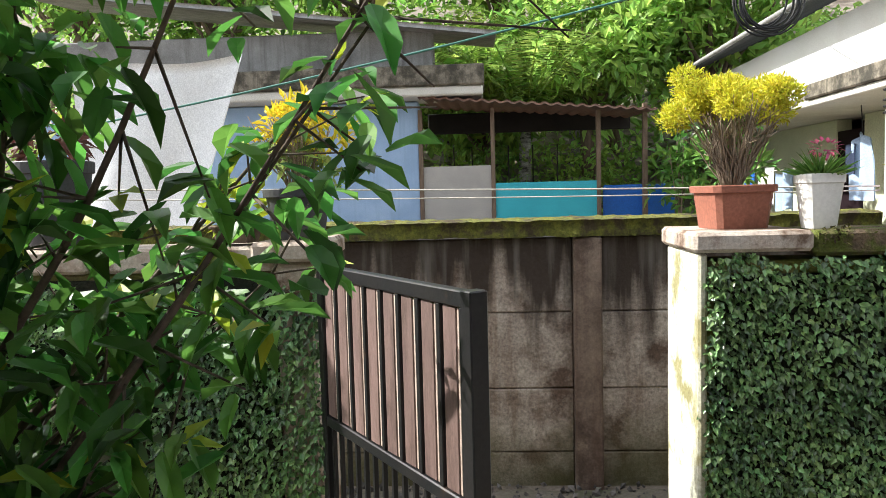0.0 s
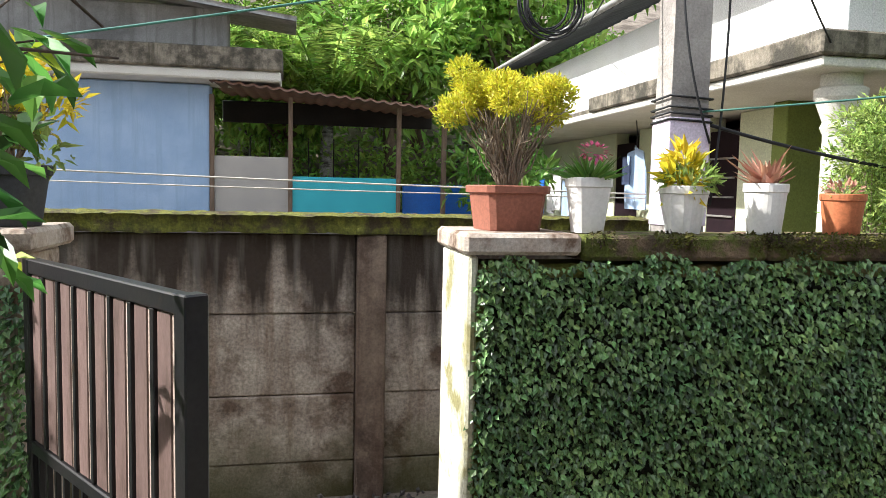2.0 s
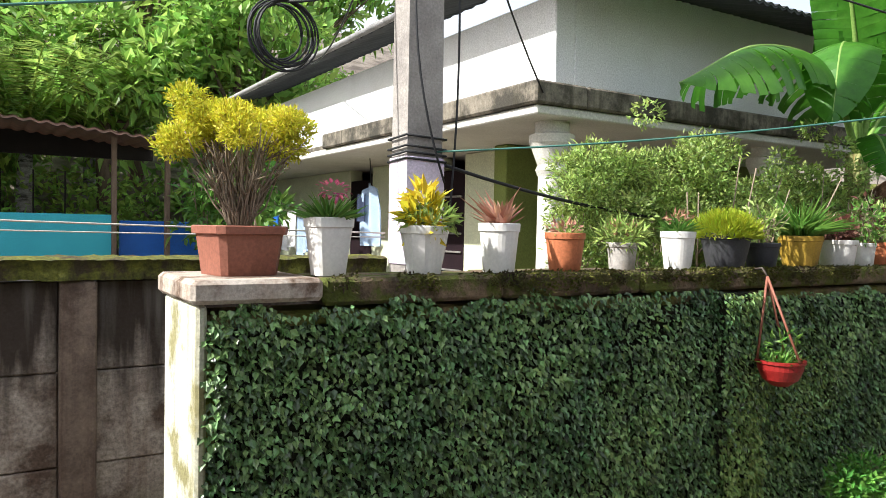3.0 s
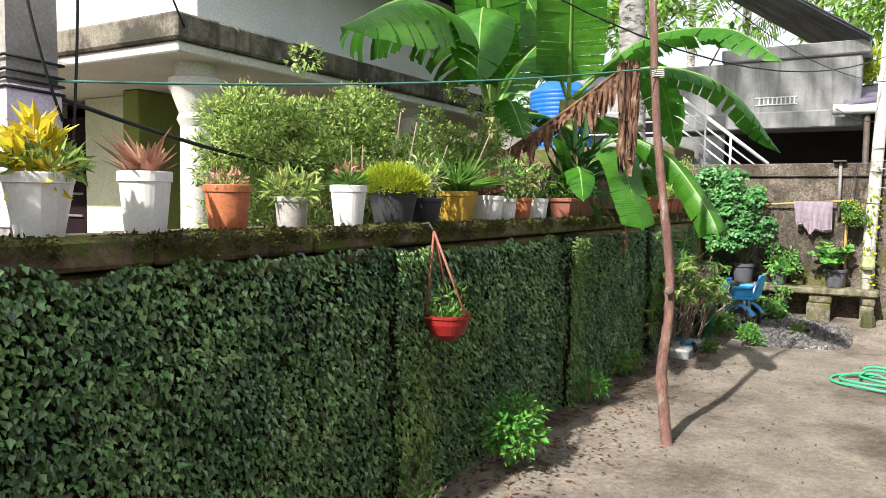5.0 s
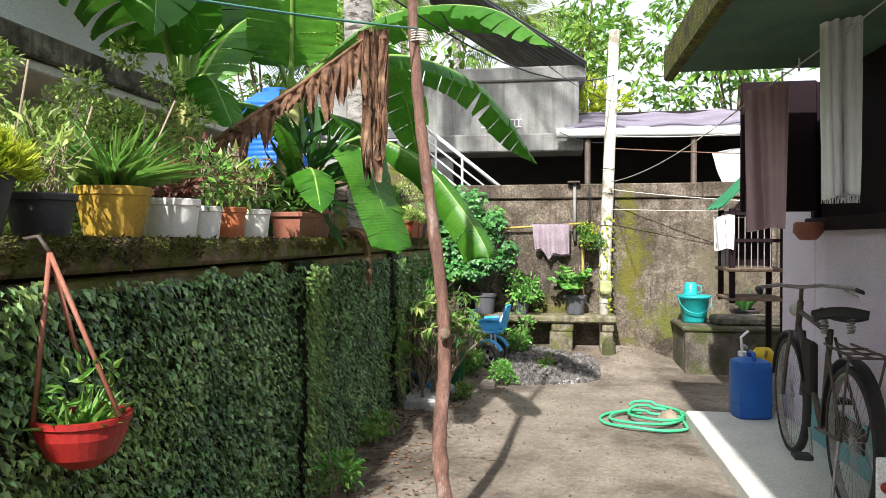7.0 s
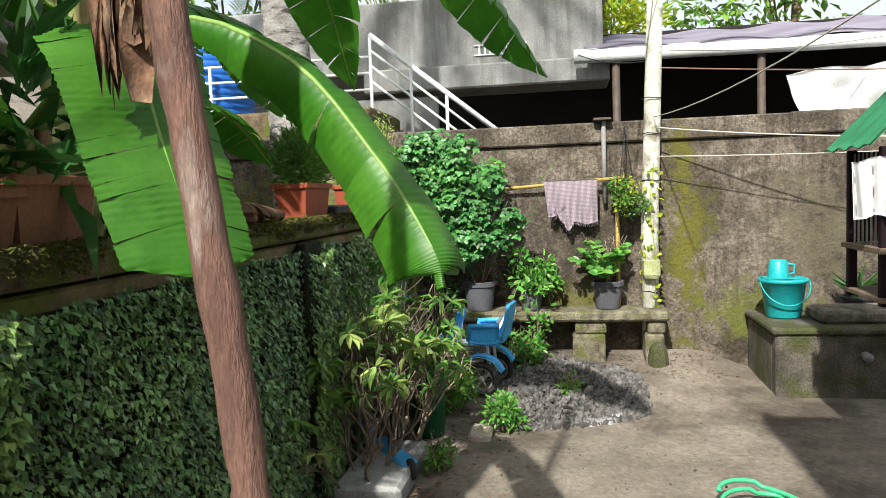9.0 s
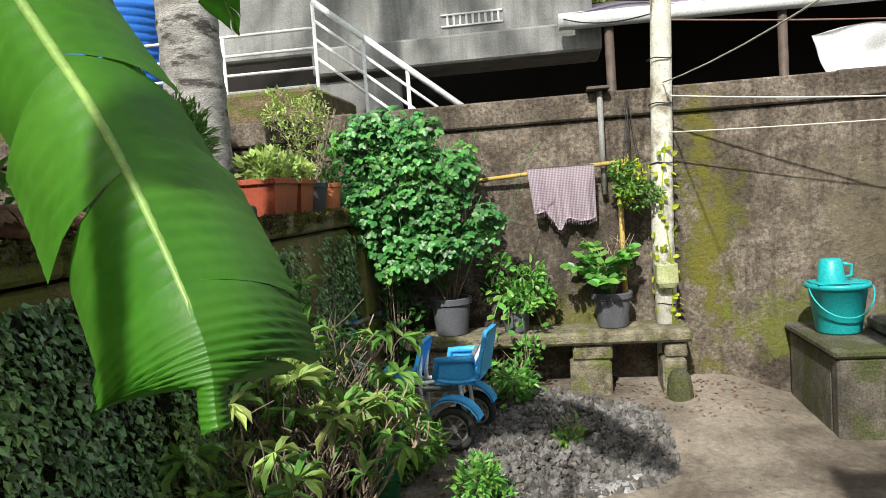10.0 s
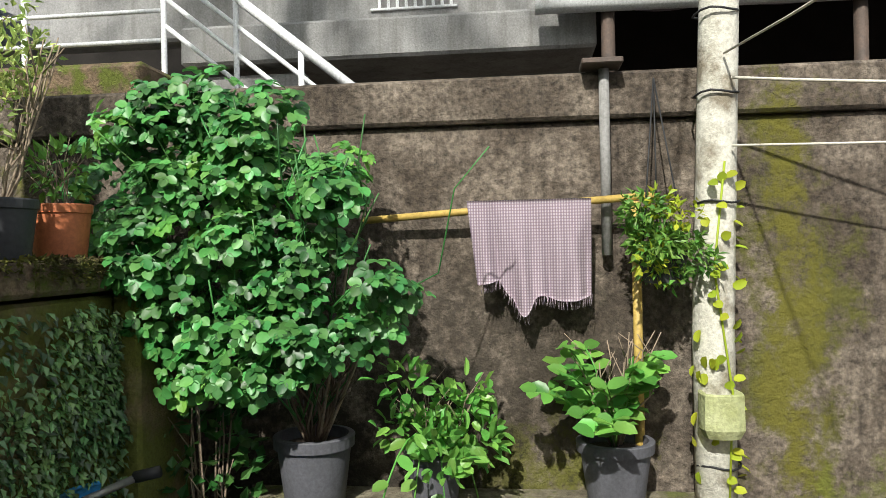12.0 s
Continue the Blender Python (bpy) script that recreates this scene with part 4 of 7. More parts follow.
def pot(name, loc, label, rt, rb, h, material, square=0.0, rim=0.012, wave=None, rz=0.0, group=POT_GROUP):
    """A plant pot with its rim and soil; the plant is added to it."""
    t = thing(name, loc, label, "potted plant", group, rz)
    if loc[1] < 3.15 and loc[2] < 1.5 and loc[2] > 1.4 and loc[0] > 1.3:
        k = 0.88 if loc[0] < 2.7 or loc[0] > 4.5 else 0.78
        rt, rb, rim, h = rt * k, rb * k, 0.005, h * (1.1 if loc[0] < 2.7 else 1.0)
    lip = min(0.05, h * 0.18)
    b = Mesh().lathe([(0.001, 0.0), (rb, 0.0), (rb * 1.01, 0.004), (rt, h - lip), (rt * 1.0, h - lip + 0.001), (rt - 0.008, h - lip), (rb - 0.008, 0.012), (0.001, 0.012)], 32, square=square, wave=wave)
    b.smooth = not wave and square == 0
    body = part("pot", b, material, t)
    b = Mesh().lathe([(rt, h - lip), (rt + rim, h - lip + 0.003), (rt + rim * 1.15, h - 0.004), (rt + rim * 0.8, h), (rt - 0.006, h), (rt - 0.008, h - lip)], 32, square=square)
    part("rim", b, material, body)
    b = Mesh().lathe([(rt - 0.009, h - lip * 0.9), (rt * 0.5, h - lip * 0.7), (0.001, h - lip * 0.65)], 24, square=square)
    part("soil", b, "potsoil", t)
    return t


def stems(t, n, h0, spread, top, r=0.004, material="twig", name="stem", fork=2):
    b = Mesh()
    for _ in range(n):
        a = 2 * math.pi * RNG.random()
        s = spread * (0.3 + 0.7 * RNG.random())
        p0 = Vector((math.cos(a) * 0.02, math.sin(a) * 0.02, h0))
        p1 = Vector((math.cos(a) * s, math.sin(a) * s, top * (0.85 + 0.2 * RNG.random())))
        pts = wiggle(p0, p1, 0.008, 5)
        b.tube(pts, [r * (1 - 0.11 * i) for i in range(6)], 5)
        for _ in range(fork):
            q = Vector(pts[2 + RNG.integers(3)])
            b.tube([q, q + Vector((RNG.normal() * 0.05, RNG.normal() * 0.05, 0.04 + 0.08 * RNG.random()))], [r * 0.6, r * 0.35], 4)
    return part(name, b, material, t)


def tuft(t, n, h0, length, width, material, spread=0.6, name="leaves", droop=0.25, r0=0.03):
    """Upright blades from the soil."""
    b = Mesh()
    a = 2 * math.pi * RNG.random(n)
    out = spread * RNG.random(n)
    p = np.stack([np.cos(a) * r0 * RNG.random(n), np.sin(a) * r0 * RNG.random(n), np.full(n, h0)], 1)
    ax = np.stack([np.cos(a) * out, np.sin(a) * out, np.ones(n)], 1)
    nr = np.stack([-np.cos(a), -np.sin(a), 0.5 + 0 * a], 1)
    b.leaves(p, ax, nr, length * (0.6 + 0.5 * RNG.random(n)), width, 0.1, droop)
    return part(name, b, material, t)


def bush(t, n, clumps, length, width, material, name="leaves", **k):
    return part(name, crown(Mesh(), n, clumps, length, width, **k), material, t)


Z = WT
# yellow-topped shrub in a square terracotta pot on the pillar cap
t = pot("potted_shrub", (1.17, 3.2, Z + 0.002), "yellow leafed shrub with bare twigs in a square terracotta pot", 0.122, 0.105, 0.17, "terra", square=0.85, rz=8)
stems(t, 80, 0.14, 0.21, 0.48, 0.0045, "twig")
b = Mesh()
cl = []
for k in range(40):
    a = 2 * math.pi * k / 40 + RNG.normal() * 0.1
    rr = 0.10 + 0.125 * RNG.random()
    if abs(a - 4.9) < 0.45:
        rr = 0.05
    cl.append(((rr * math.cos(a), rr * math.sin(a), 0.53 - 2.6 * (rr - 0.1) ** 2 + RNG.normal() * 0.03 - 0.10 * RNG.random() * (rr > 0.22)), (0.066, 0.066, 0.045)) if rr > 0.09 else ((0, 0.12, 0.5), (0.03, 0.03, 0.02)))
crown(b, 17000, cl, 0.020, 0.008, up=0.8)
part("yellow_leaves", b, "lemonleaf", t)

t = pot("potted_flower", (1.44, 3.05, Z + 0.003), "pink flowering plant with narrow leaves in a white pot", 0.085, 0.062, 0.185, "whitepot", square=0.5)
tuft(t, 200, 0.16, 0.14, 0.012, "greenleaf", 1.3)
b = Mesh()
p, d = ball(60, (0.02, 0, 0.30), (0.06, 0.05, 0.03))
b.leaves(p, d, d + np.array([0, 0, 1]), 0.022, 0.016)
part("flowers", b, "pink", t)

t = pot("potted_croton", (1.83, 3.05, Z + 0.003), "yellow croton in a white spiral-fluted pot", 0.10, 0.07, 0.165, "whitepot", wave=(0.03, 12))
bush(t, 130, [((-0.02, 0, 0.23), (0.06, 0.06, 0.09))], 0.07, 0.03, "yellowleaf", "yellow_leaves", up=0.8)
bush(t, 220, [((0.02, 0, 0.2), (0.11, 0.1, 0.05))], 0.055, 0.014, "paleleaf", up=0.6)

t = pot("potted_cordyline", (2.18, 3.05, Z + 0.003), "pinkish brown leafed plant in a ribbed white pot", 0.09, 0.072, 0.18, "whitepot", wave=(0.015, 30))
tuft(t, 40, 0.15, 0.19, 0.045, "pinkleaf", 0.8, droop=0.3)

t = pot("potted_succulent", (2.53, 3.05, Z + 0.003), "small green plant in an orange terracotta pot", 0.092, 0.075, 0.15, "terra_o")
tuft(t, 160, 0.12, 0.085, 0.012, "paleleaf", 1.6)
bush(t, 60, [((0.0, 0, 0.18), (0.07, 0.06, 0.03))], 0.03, 0.014, "pinkleaf", "flower_head", up=0.8)

t = pot("potted_succulent", (2.87, 3.05, Z + 0.003), "small pinkish green plant in a dirty grey pot", 0.085, 0.072, 0.125, "greypot")
bush(t, 300, [((0, 0, 0.15), (0.12, 0.1, 0.055))], 0.06, 0.012, "paleleaf", up=0.6)
bush(t, 70, [((0.0, 0, 0.19), (0.07, 0.06, 0.03))], 0.03, 0.014, "pinkleaf", "flower_head", up=0.8)

t = pot("potted_plant", (3.24, 3.05, Z + 0.003), "green tufted plant in a ribbed white pot", 0.10, 0.078, 0.18, "whitepot", wave=(0.012, 36))
tuft(t, 170, 0.15, 0.12, 0.014, "greenleaf", 1.4)
bush(t, 60, [((0.0, 0, 0.24), (0.07, 0.06, 0.03))], 0.03, 0.012, "pinkleaf", "flower_head", up=0.8)

t = pot("potted_fern", (3.62, 3.07, Z + 0.003), "lime green mounded plant in a black pot", 0.155, 0.115, 0.175, "blackpot")
b = Mesh()
p, d = ball(4200, (0, 0, 0.165), (0.158, 0.15, 0.105), 0.8)
k = p[:, 2] > 0.15
b.leaves(p[k], d[k] + np.array([0, 0, 0.5]) + RNG.normal(scale=0.3, size=(k.sum(), 3)), d[k], 0.042, 0.007)
part("leaves", b, "limeleaf", t)

t = pot("potted_plant", (3.93, 3.08, Z + 0.003), "plant with sparse stems in a small dark pot", 0.115, 0.09, 0.13, "blackpot")
stems(t, 10, 0.1, 0.1, 0.26)
bush(t, 170, [((0, 0, 0.24), (0.11, 0.1, 0.1))], 0.05, 0.018, "paleleaf")

t = pot("potted_grass", (4.26, 3.07, Z + 0.003), "grass-like plant in a mustard yellow pot", 0.145, 0.11, 0.17, "yellowpot", wave=(0.01, 14))
tuft(t, 260, 0.14, 0.26, 0.012, "greenleaf", 1.3, droop=0.4, r0=0.08)

t = pot("potted_succulent", (4.62, 3.07, Z + 0.003), "reddish rosette plant in a white pot", 0.12, 0.10, 0.15, "whitepot")
bush(t, 420, [((0, 0, 0.20), (0.10, 0.1, 0.08))], 0.045, 0.022, "redleaf", up=0.8)

for x, r, h, m_, lab in ((4.90, 0.085, 0.135, "whitepot", "leafy plant in a small white pot"), (5.13, 0.09, 0.14, "terra_o", "leafy plant in a small orange pot"),
                         (5.38, 0.105, 0.14, "whitepot", "leafy plant in a white plastic pot")):
    t = pot("potted_plant", (x, 3.08, Z + 0.003), lab, r, r * 0.85, h, m_)
    stems(t, 9, h - 0.03, 0.12, 0.34, 0.003)
    bush(t, 180, [((0, 0, 0.26), (0.13, 0.12, 0.12))], 0.055, 0.022, "paleleaf" if m_ == "terra_o" else "greenleaf")
    bush(t, 40, [((0, 0, 0.28), (0.13, 0.12, 0.12))], 0.05, 0.02, "redleaf", "brown_leaves")

# oblong planters further along
def planter(x, label, leaf, y=3.07, l=0.34, w=0.17, h=0.17, n=420, hh=0.16, material="redbox", size=(0.05, 0.02)):
    t = thing("planter_box", (x, y, Z + 0.003), label, "planter", "planter boxes along the wall")
    b = Mesh()
    lo = [(-l / 2 * 0.86, -w / 2 * 0.8), (l / 2 * 0.86, -w / 2 * 0.8), (l / 2 * 0.86, w / 2 * 0.8), (-l / 2 * 0.86, w / 2 * 0.8)]
    hi = [(-l / 2, -w / 2), (l / 2, -w / 2), (l / 2, w / 2), (-l / 2, w / 2)]
    inn = [(a * 0.95, c * 0.9) for a, c in hi]
    v = [(*p, 0) for p in lo] + [(*p, h) for p in hi] + [(*p, h) for p in inn] + [(*p, h * 0.82) for p in inn]
    f = [[3, 2, 1, 0]] + [[i, (i + 1) % 4, 4 + (i + 1) % 4, 4 + i] for i in range(4)] + [[4 + i, 4 + (i + 1) % 4, 8 + (i + 1) % 4, 8 + i] for i in range(4)] + [[8 + i, 8 + (i + 1) % 4, 12 + (i + 1) % 4, 12 + i] for i in range(4)]
    b.add(v, f)
    box = part("box", b, material, t)
    rim = Mesh()
    for a0, a1 in (((-l / 2 - 0.012, -w / 2 - 0.012), (l / 2 + 0.012, -w / 2 + 0.004)), ((-l / 2 - 0.012, w / 2 - 0.004), (l / 2 + 0.012, w / 2 + 0.012))):
        rim.box((*a0, h - 0.022), (*a1, h + 0.006), 0.004)
    for a0, a1 in (((-l / 2 - 0.012, -w / 2 + 0.005), (-l / 2 + 0.004, w / 2 - 0.005)), ((l / 2 - 0.004, -w / 2 + 0.005), (l / 2 + 0.012, w / 2 - 0.005))):
        rim.box((*a0, h - 0.022), (*a1, h + 0.006), 0.004)
    part("rim", rim, material, box)
    part("soil", Mesh().box((-l * 0.46, -w * 0.44, h * 0.7), (l * 0.46, w * 0.44, h * 0.86), 0.01), "potsoil", t)
    bush(t, n, [((-l * 0.25, 0, h + hh * 0.4), (l * 0.35, w * 0.6, hh * 0.6)), ((l * 0.25, 0, h + hh * 0.4), (l * 0.35, w * 0.6, hh * 0.6))], *size, leaf, up=0.7)
    return t


planter(6.22, "spiky dark plant in a terracotta planter box", "deepleaf", l=0.3, n=90, hh=0.42, size=(0.26, 0.035), material="terra")
planter(5.95, "leafy plant in a terracotta planter box", "greenleaf", l=0.26, n=160, hh=0.2, material="terra", h=0.14)
planter(8.21, "feathery green plant in a red planter box", "greenleaf", l=0.38, n=3000, hh=0.28, size=(0.05, 0.008))
planter(9.14, "bright green leafy plants in a red planter box", "paleleaf", l=0.32, n=420, hh=0.14, size=(0.05, 0.03))
planter(9.44, "green leafy plants in a red planter box", "paleleaf", l=0.20, n=300, hh=0.12, size=(0.05, 0.03))
t = pot("potted_shrub", (9.74, 3.08, Z + 0.003), "twiggy green shrub in a dark pot", 0.11, 0.09, 0.16, "blackpot")
stems(t, 14, 0.13, 0.2, 0.62, 0.004)
bush(t, 900, clumps_in(10, (0, 0, 0.5), (0.24, 0.2, 0.22), 0.09), 0.03, 0.014, "paleleaf")
t = pot("potted_plant", (9.98, 3.06, Z + 0.003), "small plant in an orange plastic pot", 0.095, 0.08, 0.16, "terra_o")
stems(t, 8, 0.13, 0.08, 0.3, 0.003)
bush(t, 120, [((0, 0, 0.26), (0.1, 0.1, 0.1))], 0.04, 0.02, "greenleaf")
t = thing("drip_tray", (8.62, 3.08, Z + 0.003), "low dark plastic tray on the wall", "tray")
part("tray", Mesh().box((-0.13, -0.1, 0), (0.13, 0.1, 0.055), 0.01), "blackpot", t)

# pots on the gate side wall
t = pot("potted_croton", (-0.56, 3.12, Z + 0.004), "yellow leafed shrub in a dark pot beside the gate", 0.125, 0.10, 0.20, "blackpot")
stems(t, 46, 0.17, 0.19, 0.46, 0.004)
bush(t, 620, clumps_in(9, (0, 0, 0.42), (0.2, 0.18, 0.16), 0.07), 0.05, 0.018, "yellowleaf", "yellow_leaves", up=0.6)
bush(t, 260, clumps_in(6, (0, 0, 0.33), (0.2, 0.18, 0.14), 0.08), 0.06, 0.022, "paleleaf")
t = pot("potted_plant", (-0.80, 3.08, Z - 0.004), "yellow-green seedling in a small brown box", 0.08, 0.07, 0.07, "bark", square=0.9)
bush(t, 90, [((0, 0, 0.13), (0.12, 0.1, 0.09))], 0.08, 0.035, "limeleaf")
t = pot("potted_plant", (-1.55, 3.1, Z - 0.004), "reddish plant in a tall dark pot", 0.14, 0.11, 0.34, "blackpot")
bush(t, 240, [((0, 0, 0.42), (0.16, 0.15, 0.12))], 0.06, 0.03, "redleaf")

# red hanging bowl on the wall
t = thing("hanging_planter", (3.70, 2.80, 0.91), "red plastic bowl planter hanging by cords on the wall", "hanging planter")
b = Mesh().lathe([(0.001, 0.0), (0.04, 0.004), (0.082, 0.035), (0.105, 0.085), (0.108, 0.112), (0.116, 0.116), (0.116, 0.13), (0.102, 0.13), (0.098, 0.09), (0.001, 0.05)], 30, wave=(0.012, 15))
part("bowl", b, "redbowl", t)
for k in range(3):
    a = 2.1 * k + 0.4
    part("cord", Mesh().tube([(0.11 * math.cos(a), 0.11 * math.sin(a), 0.13), (-0.02, 0.07, 0.53)], 0.0065, 6), "terra", t)
part("hook", Mesh().tube([(-0.02, 0.07, 0.53), (-0.02, 0.10, 0.57), (-0.02, 0.16, 0.56)], 0.006, 6), "ruststeel", t)
tuft(t, 90, 0.09, 0.11, 0.018, "greenleaf", 1.8, r0=0.07)
bush(t, 60, [((0, 0, 0.2), (0.1, 0.1, 0.06))], 0.05, 0.016, "greenleaf", "pale_leaves")

# ---- bench with pots along the back wall ----
t = thing("stone_bench", (10.43, 1.0, 0.36), "mossy stone slab bench on block piers", "bench")
part("slab", Mesh().box((-0.17, -0.03, 0.185), (0.175, 1.72, 0.265), 0.018), "benchmoss", t, "mossy stone slab")
for y0, y1, m_ in ((0.0, 0.13, "benchmoss"), (0.44, 0.68, "benchmoss"), (1.35, 1.6, "benchmoss")):
    part("pier_block", Mesh().box((-0.13, y0, 0.085), (0.14, y1, 0.183), 0.012), m_, t)
    part("pier_block", Mesh().box((-0.15, y0 + 0.01, -0.15), (0.14, y1 + 0.02, 0.083), 0.014), m_, t)
part("loose_stone", Mesh().lathe([(0.001, 0.05), (0.04, 0.04), (0.065, 0.0), (0.075, -0.06), (0.08, -0.14)], 11, (-0.17, 0.06, -0.02), square=0.3), "darkcement", t, "rounded cement stone")
BZ = 0.628
t = pot("potted_vine", (10.40, 2.43, BZ), "bushy green vine in a dark grey pot on the bench", 0.125, 0.10, 0.235, "potgrey", group="pots on the bench")
stems(t, 16, 0.2, 0.22, 0.6, 0.006, "bark")
OUT = [(0.62, 1.25), (0.52, 1.44), (0.34, 1.56), (0.14, 1.5), (-0.08, 1.37), (-0.28, 1.2), (-0.38, 1.0), (-0.5, 0.88), (-0.4, 0.72), (-0.22, 0.56), (0.02, 0.46), (0.2, 0.52), (0.32, 0.68), (0.48, 0.86), (0.56, 1.05)]


def inside(y, z, poly):
    c = False
    for (y0, z0), (y1, z1) in zip(poly, poly[1:] + poly[:1]):
        if (z0 > z) != (z1 > z) and y < (y1 - y0) * (z - z0) / (z1 - z0) + y0:
            c = not c
    return c


def trifoliate(b, n, c, r, size, face=(-0.5, -0.1, 0.7)):
    """Leaves of three rounded leaflets over a clump, layered like shingles."""
    p, d = ball(n, c, r, 0.6)
    f = d * 0.7 + np.array(face) + RNG.normal(scale=0.3, size=d.shape)
    f /= np.linalg.norm(f, axis=1, keepdims=True)
    ax = d * 0.8 + np.array([-0.25, 0, -0.45]) + RNG.normal(scale=0.35, size=d.shape)
    ax -= f * (ax * f).sum(1, keepdims=True)
    ax /= np.linalg.norm(ax, axis=1, keepdims=True) + 1e-9
    sd = np.cross(ax, f)
    s = size * (0.65 + 0.6 * RNG.random(n))
    for k in (-1, 0, 1):
        a = ax * math.cos(1.15 * k) + sd * math.sin(1.15 * k)
        b.leaves(p + ax * (s * (0.15 if k == 0 else 0.0))[:, None], a, f + RNG.normal(scale=0.1, size=f.shape), s, s * 0.78, 0.12, 0.12, True)


b, b2 = Mesh(), Mesh()
k = 0
while k < 105:
    y, z = -0.5 + 1.15 * RNG.random(), 0.45 + 1.12 * RNG.random()
    if not inside(y, z, OUT):
        continue
    k += 1
    depth = -0.10 - 0.20 * RNG.random() + 0.12 * (z - 1.0)
    trifoliate(b if RNG.random() < 0.88 else b2, 27, (depth, y + 0.08, z - 0.08), (0.10, 0.10, 0.075), 0.038)
for _ in range(26):
    y, z = RNG.normal(scale=0.3), 0.75 + 0.6 * RNG.random()
    b.tube(wiggle((0, 0.02, 0.24), (-0.3, y + 0.05, z), 0.03, 6), 0.003, 4)
part("foliage", b, "vineleaf", t)
part("young_leaves", b2, "hibleaf", t)
b = Mesh()
for y in (-0.05, 0.02, 0.08, -0.1):
    b.tube(smooth_path([(0, y * 0.3, 0.2), (-0.06, y * 1.5, 0.45), (-0.1, y * 3, 0.8)], 8), 0.006, 5)
part("vine_stem", b, "twig", t)
t = pot("potted_plant", (10.42, 2.02, BZ), "green plant with hanging sprays in a grey pot", 0.09, 0.075, 0.18, "potgrey", group="pots on the bench")
stems(t, 10, 0.15, 0.18, 0.4, 0.003)
bush(t, 380, clumps_in(9, (-0.08, -0.02, 0.32), (0.22, 0.28, 0.16), 0.09), 0.05, 0.03, "hibleaf", rounded=True)
b = Mesh()
for k in range(4):
    pts = bend((0, 0, 0.2), (-0.16 - 0.04 * k, -0.16 + 0.1 * k, 0.02 + 0.05 * RNG.normal()), -0.12, 6)
    b.tube(pts, 0.003, 4)
    for i, q in enumerate(pts[2:]):
        d = Vector((RNG.normal() * 0.4 - 0.2, 1 if i % 2 else -1, -0.3 + 0.4 * RNG.normal()))
        b.leaves([q], [tuple(d)], [(-0.7, RNG.normal() * 0.3, 0.8)], 0.05 + 0.025 * RNG.random(), 0.04, rounded=True)
part("spray", b, "hibleaf", t)
t = pot("potted_plant", (10.44, 1.42, BZ), "leafy green plant in a large dark pot on the bench", 0.115, 0.09, 0.215, "potgrey", group="pots on the bench")
stems(t, 12, 0.2, 0.2, 0.55, 0.004)
b = Mesh()
for k in range(20):
    a = 2 * math.pi * k / 20 + RNG.normal() * 0.25
    s = 0.08 + 0.16 * RNG.random()
    pts = bend((0, 0, 0.18), (s * math.cos(a) - 0.05, s * math.sin(a) + 0.04, 0.26 + 0.28 * RNG.random()), -0.05, 6)
    b.tube(pts, 0.003, 4)
    for i, q in enumerate(pts[2:]):
        for h in (1, -1):
            d = Vector((-math.sin(a) * h, math.cos(a) * h, 0.1)) + Vector((math.cos(a), math.sin(a), 0.4)) * 0.5 + Vector(RNG.normal(scale=0.3, size=3))
            b.leaves([q], [tuple(d)], [(-0.5 + 0.3 * RNG.normal(), 0.3 * RNG.normal(), 0.9)], 0.05 + 0.03 * RNG.random(), 0.042 + 0.01 * RNG.random(), rounded=True)
part("leaf_sprays", b, "hibleaf", t)

# whitewashed pole with climber
t = thing("utility_pole", (10.50, 1.085, 0.20), "limewashed flaking pole standing at the bench end", "pole")
b = Mesh().tube([(0.0, 0.0, 0.0), (0.0, 0.0, 1.0), (0.01, -0.045, 2.2), (0.02, -0.10, 3.6)], [0.068, 0.068, 0.064, 0.058], 14)
part("shaft", b, "whitewash", t)
for zz in (0.55, 1.42, 1.78, 2.05):
    b = Mesh()
    b.tube([(0.072 * math.cos(a), 0.072 * math.sin(a) - 0.02 * zz / 1.5, zz + 0.005 * math.sin(3 * a)) for a in [k * 2 * math.pi / 14 for k in range(15)]], 0.004, 5)
    part("wire_binding", b, "wire", t)
b = Mesh()
n = 60
zz = 0.35 + 1.2 * RNG.random(n)
a = math.pi + RNG.normal(scale=0.9, size=n)
p = np.stack([0.07 * np.cos(a), 0.07 * np.sin(a), zz], 1)
b.leaves(p, np.stack([np.cos(a), np.sin(a) - 0.6, RNG.normal(size=n)], 1), np.stack([np.cos(a), np.sin(a), 0.4 + 0 * a], 1), 0.034 + 0.016 * RNG.random(n), 0.032, rounded=True)
b.tube([(-0.07, -0.02, 0.35), (-0.072, -0.04, 0.8), (-0.07, 0.01, 1.2), (-0.068, -0.03, 1.55)], 0.004, 5)
part("climber", b, "limeleaf", t)
t = thing("planter_bag", (10.42, 1.085, 0.86), "pale mossy planter bag tied to the pole", "planter")
part("bag", Mesh().lathe([(0.001, 0), (0.055, 0.0), (0.07, 0.03), (0.068, 0.14), (0.06, 0.145), (0.001, 0.10)], 18, square=0.5), "palemoss", t)
t = thing("hanging_planter", (10.42, 1.26, 1.33), "small-leafed trailing plant hanging by wires", "hanging planter")
part("basket", Mesh().lathe([(0.001, 0.02), (0.06, 0.03), (0.085, 0.13), (0.075, 0.13), (0.001, 0.09)], 18), "blackpot", t)
for k in range(3):
    part("wire", Mesh().tube([(0.08 * math.cos(2.1 * k), 0.08 * math.sin(2.1 * k), 0.13), (0.1, 0, 0.72)], 0.003, 5), "wire", t)
bush(t, 1300, clumps_in(16, (-0.03, 0, 0.12), (0.1, 0.12, 0.24), 0.06), 0.032, 0.018, "greenleaf", hang=0.4)
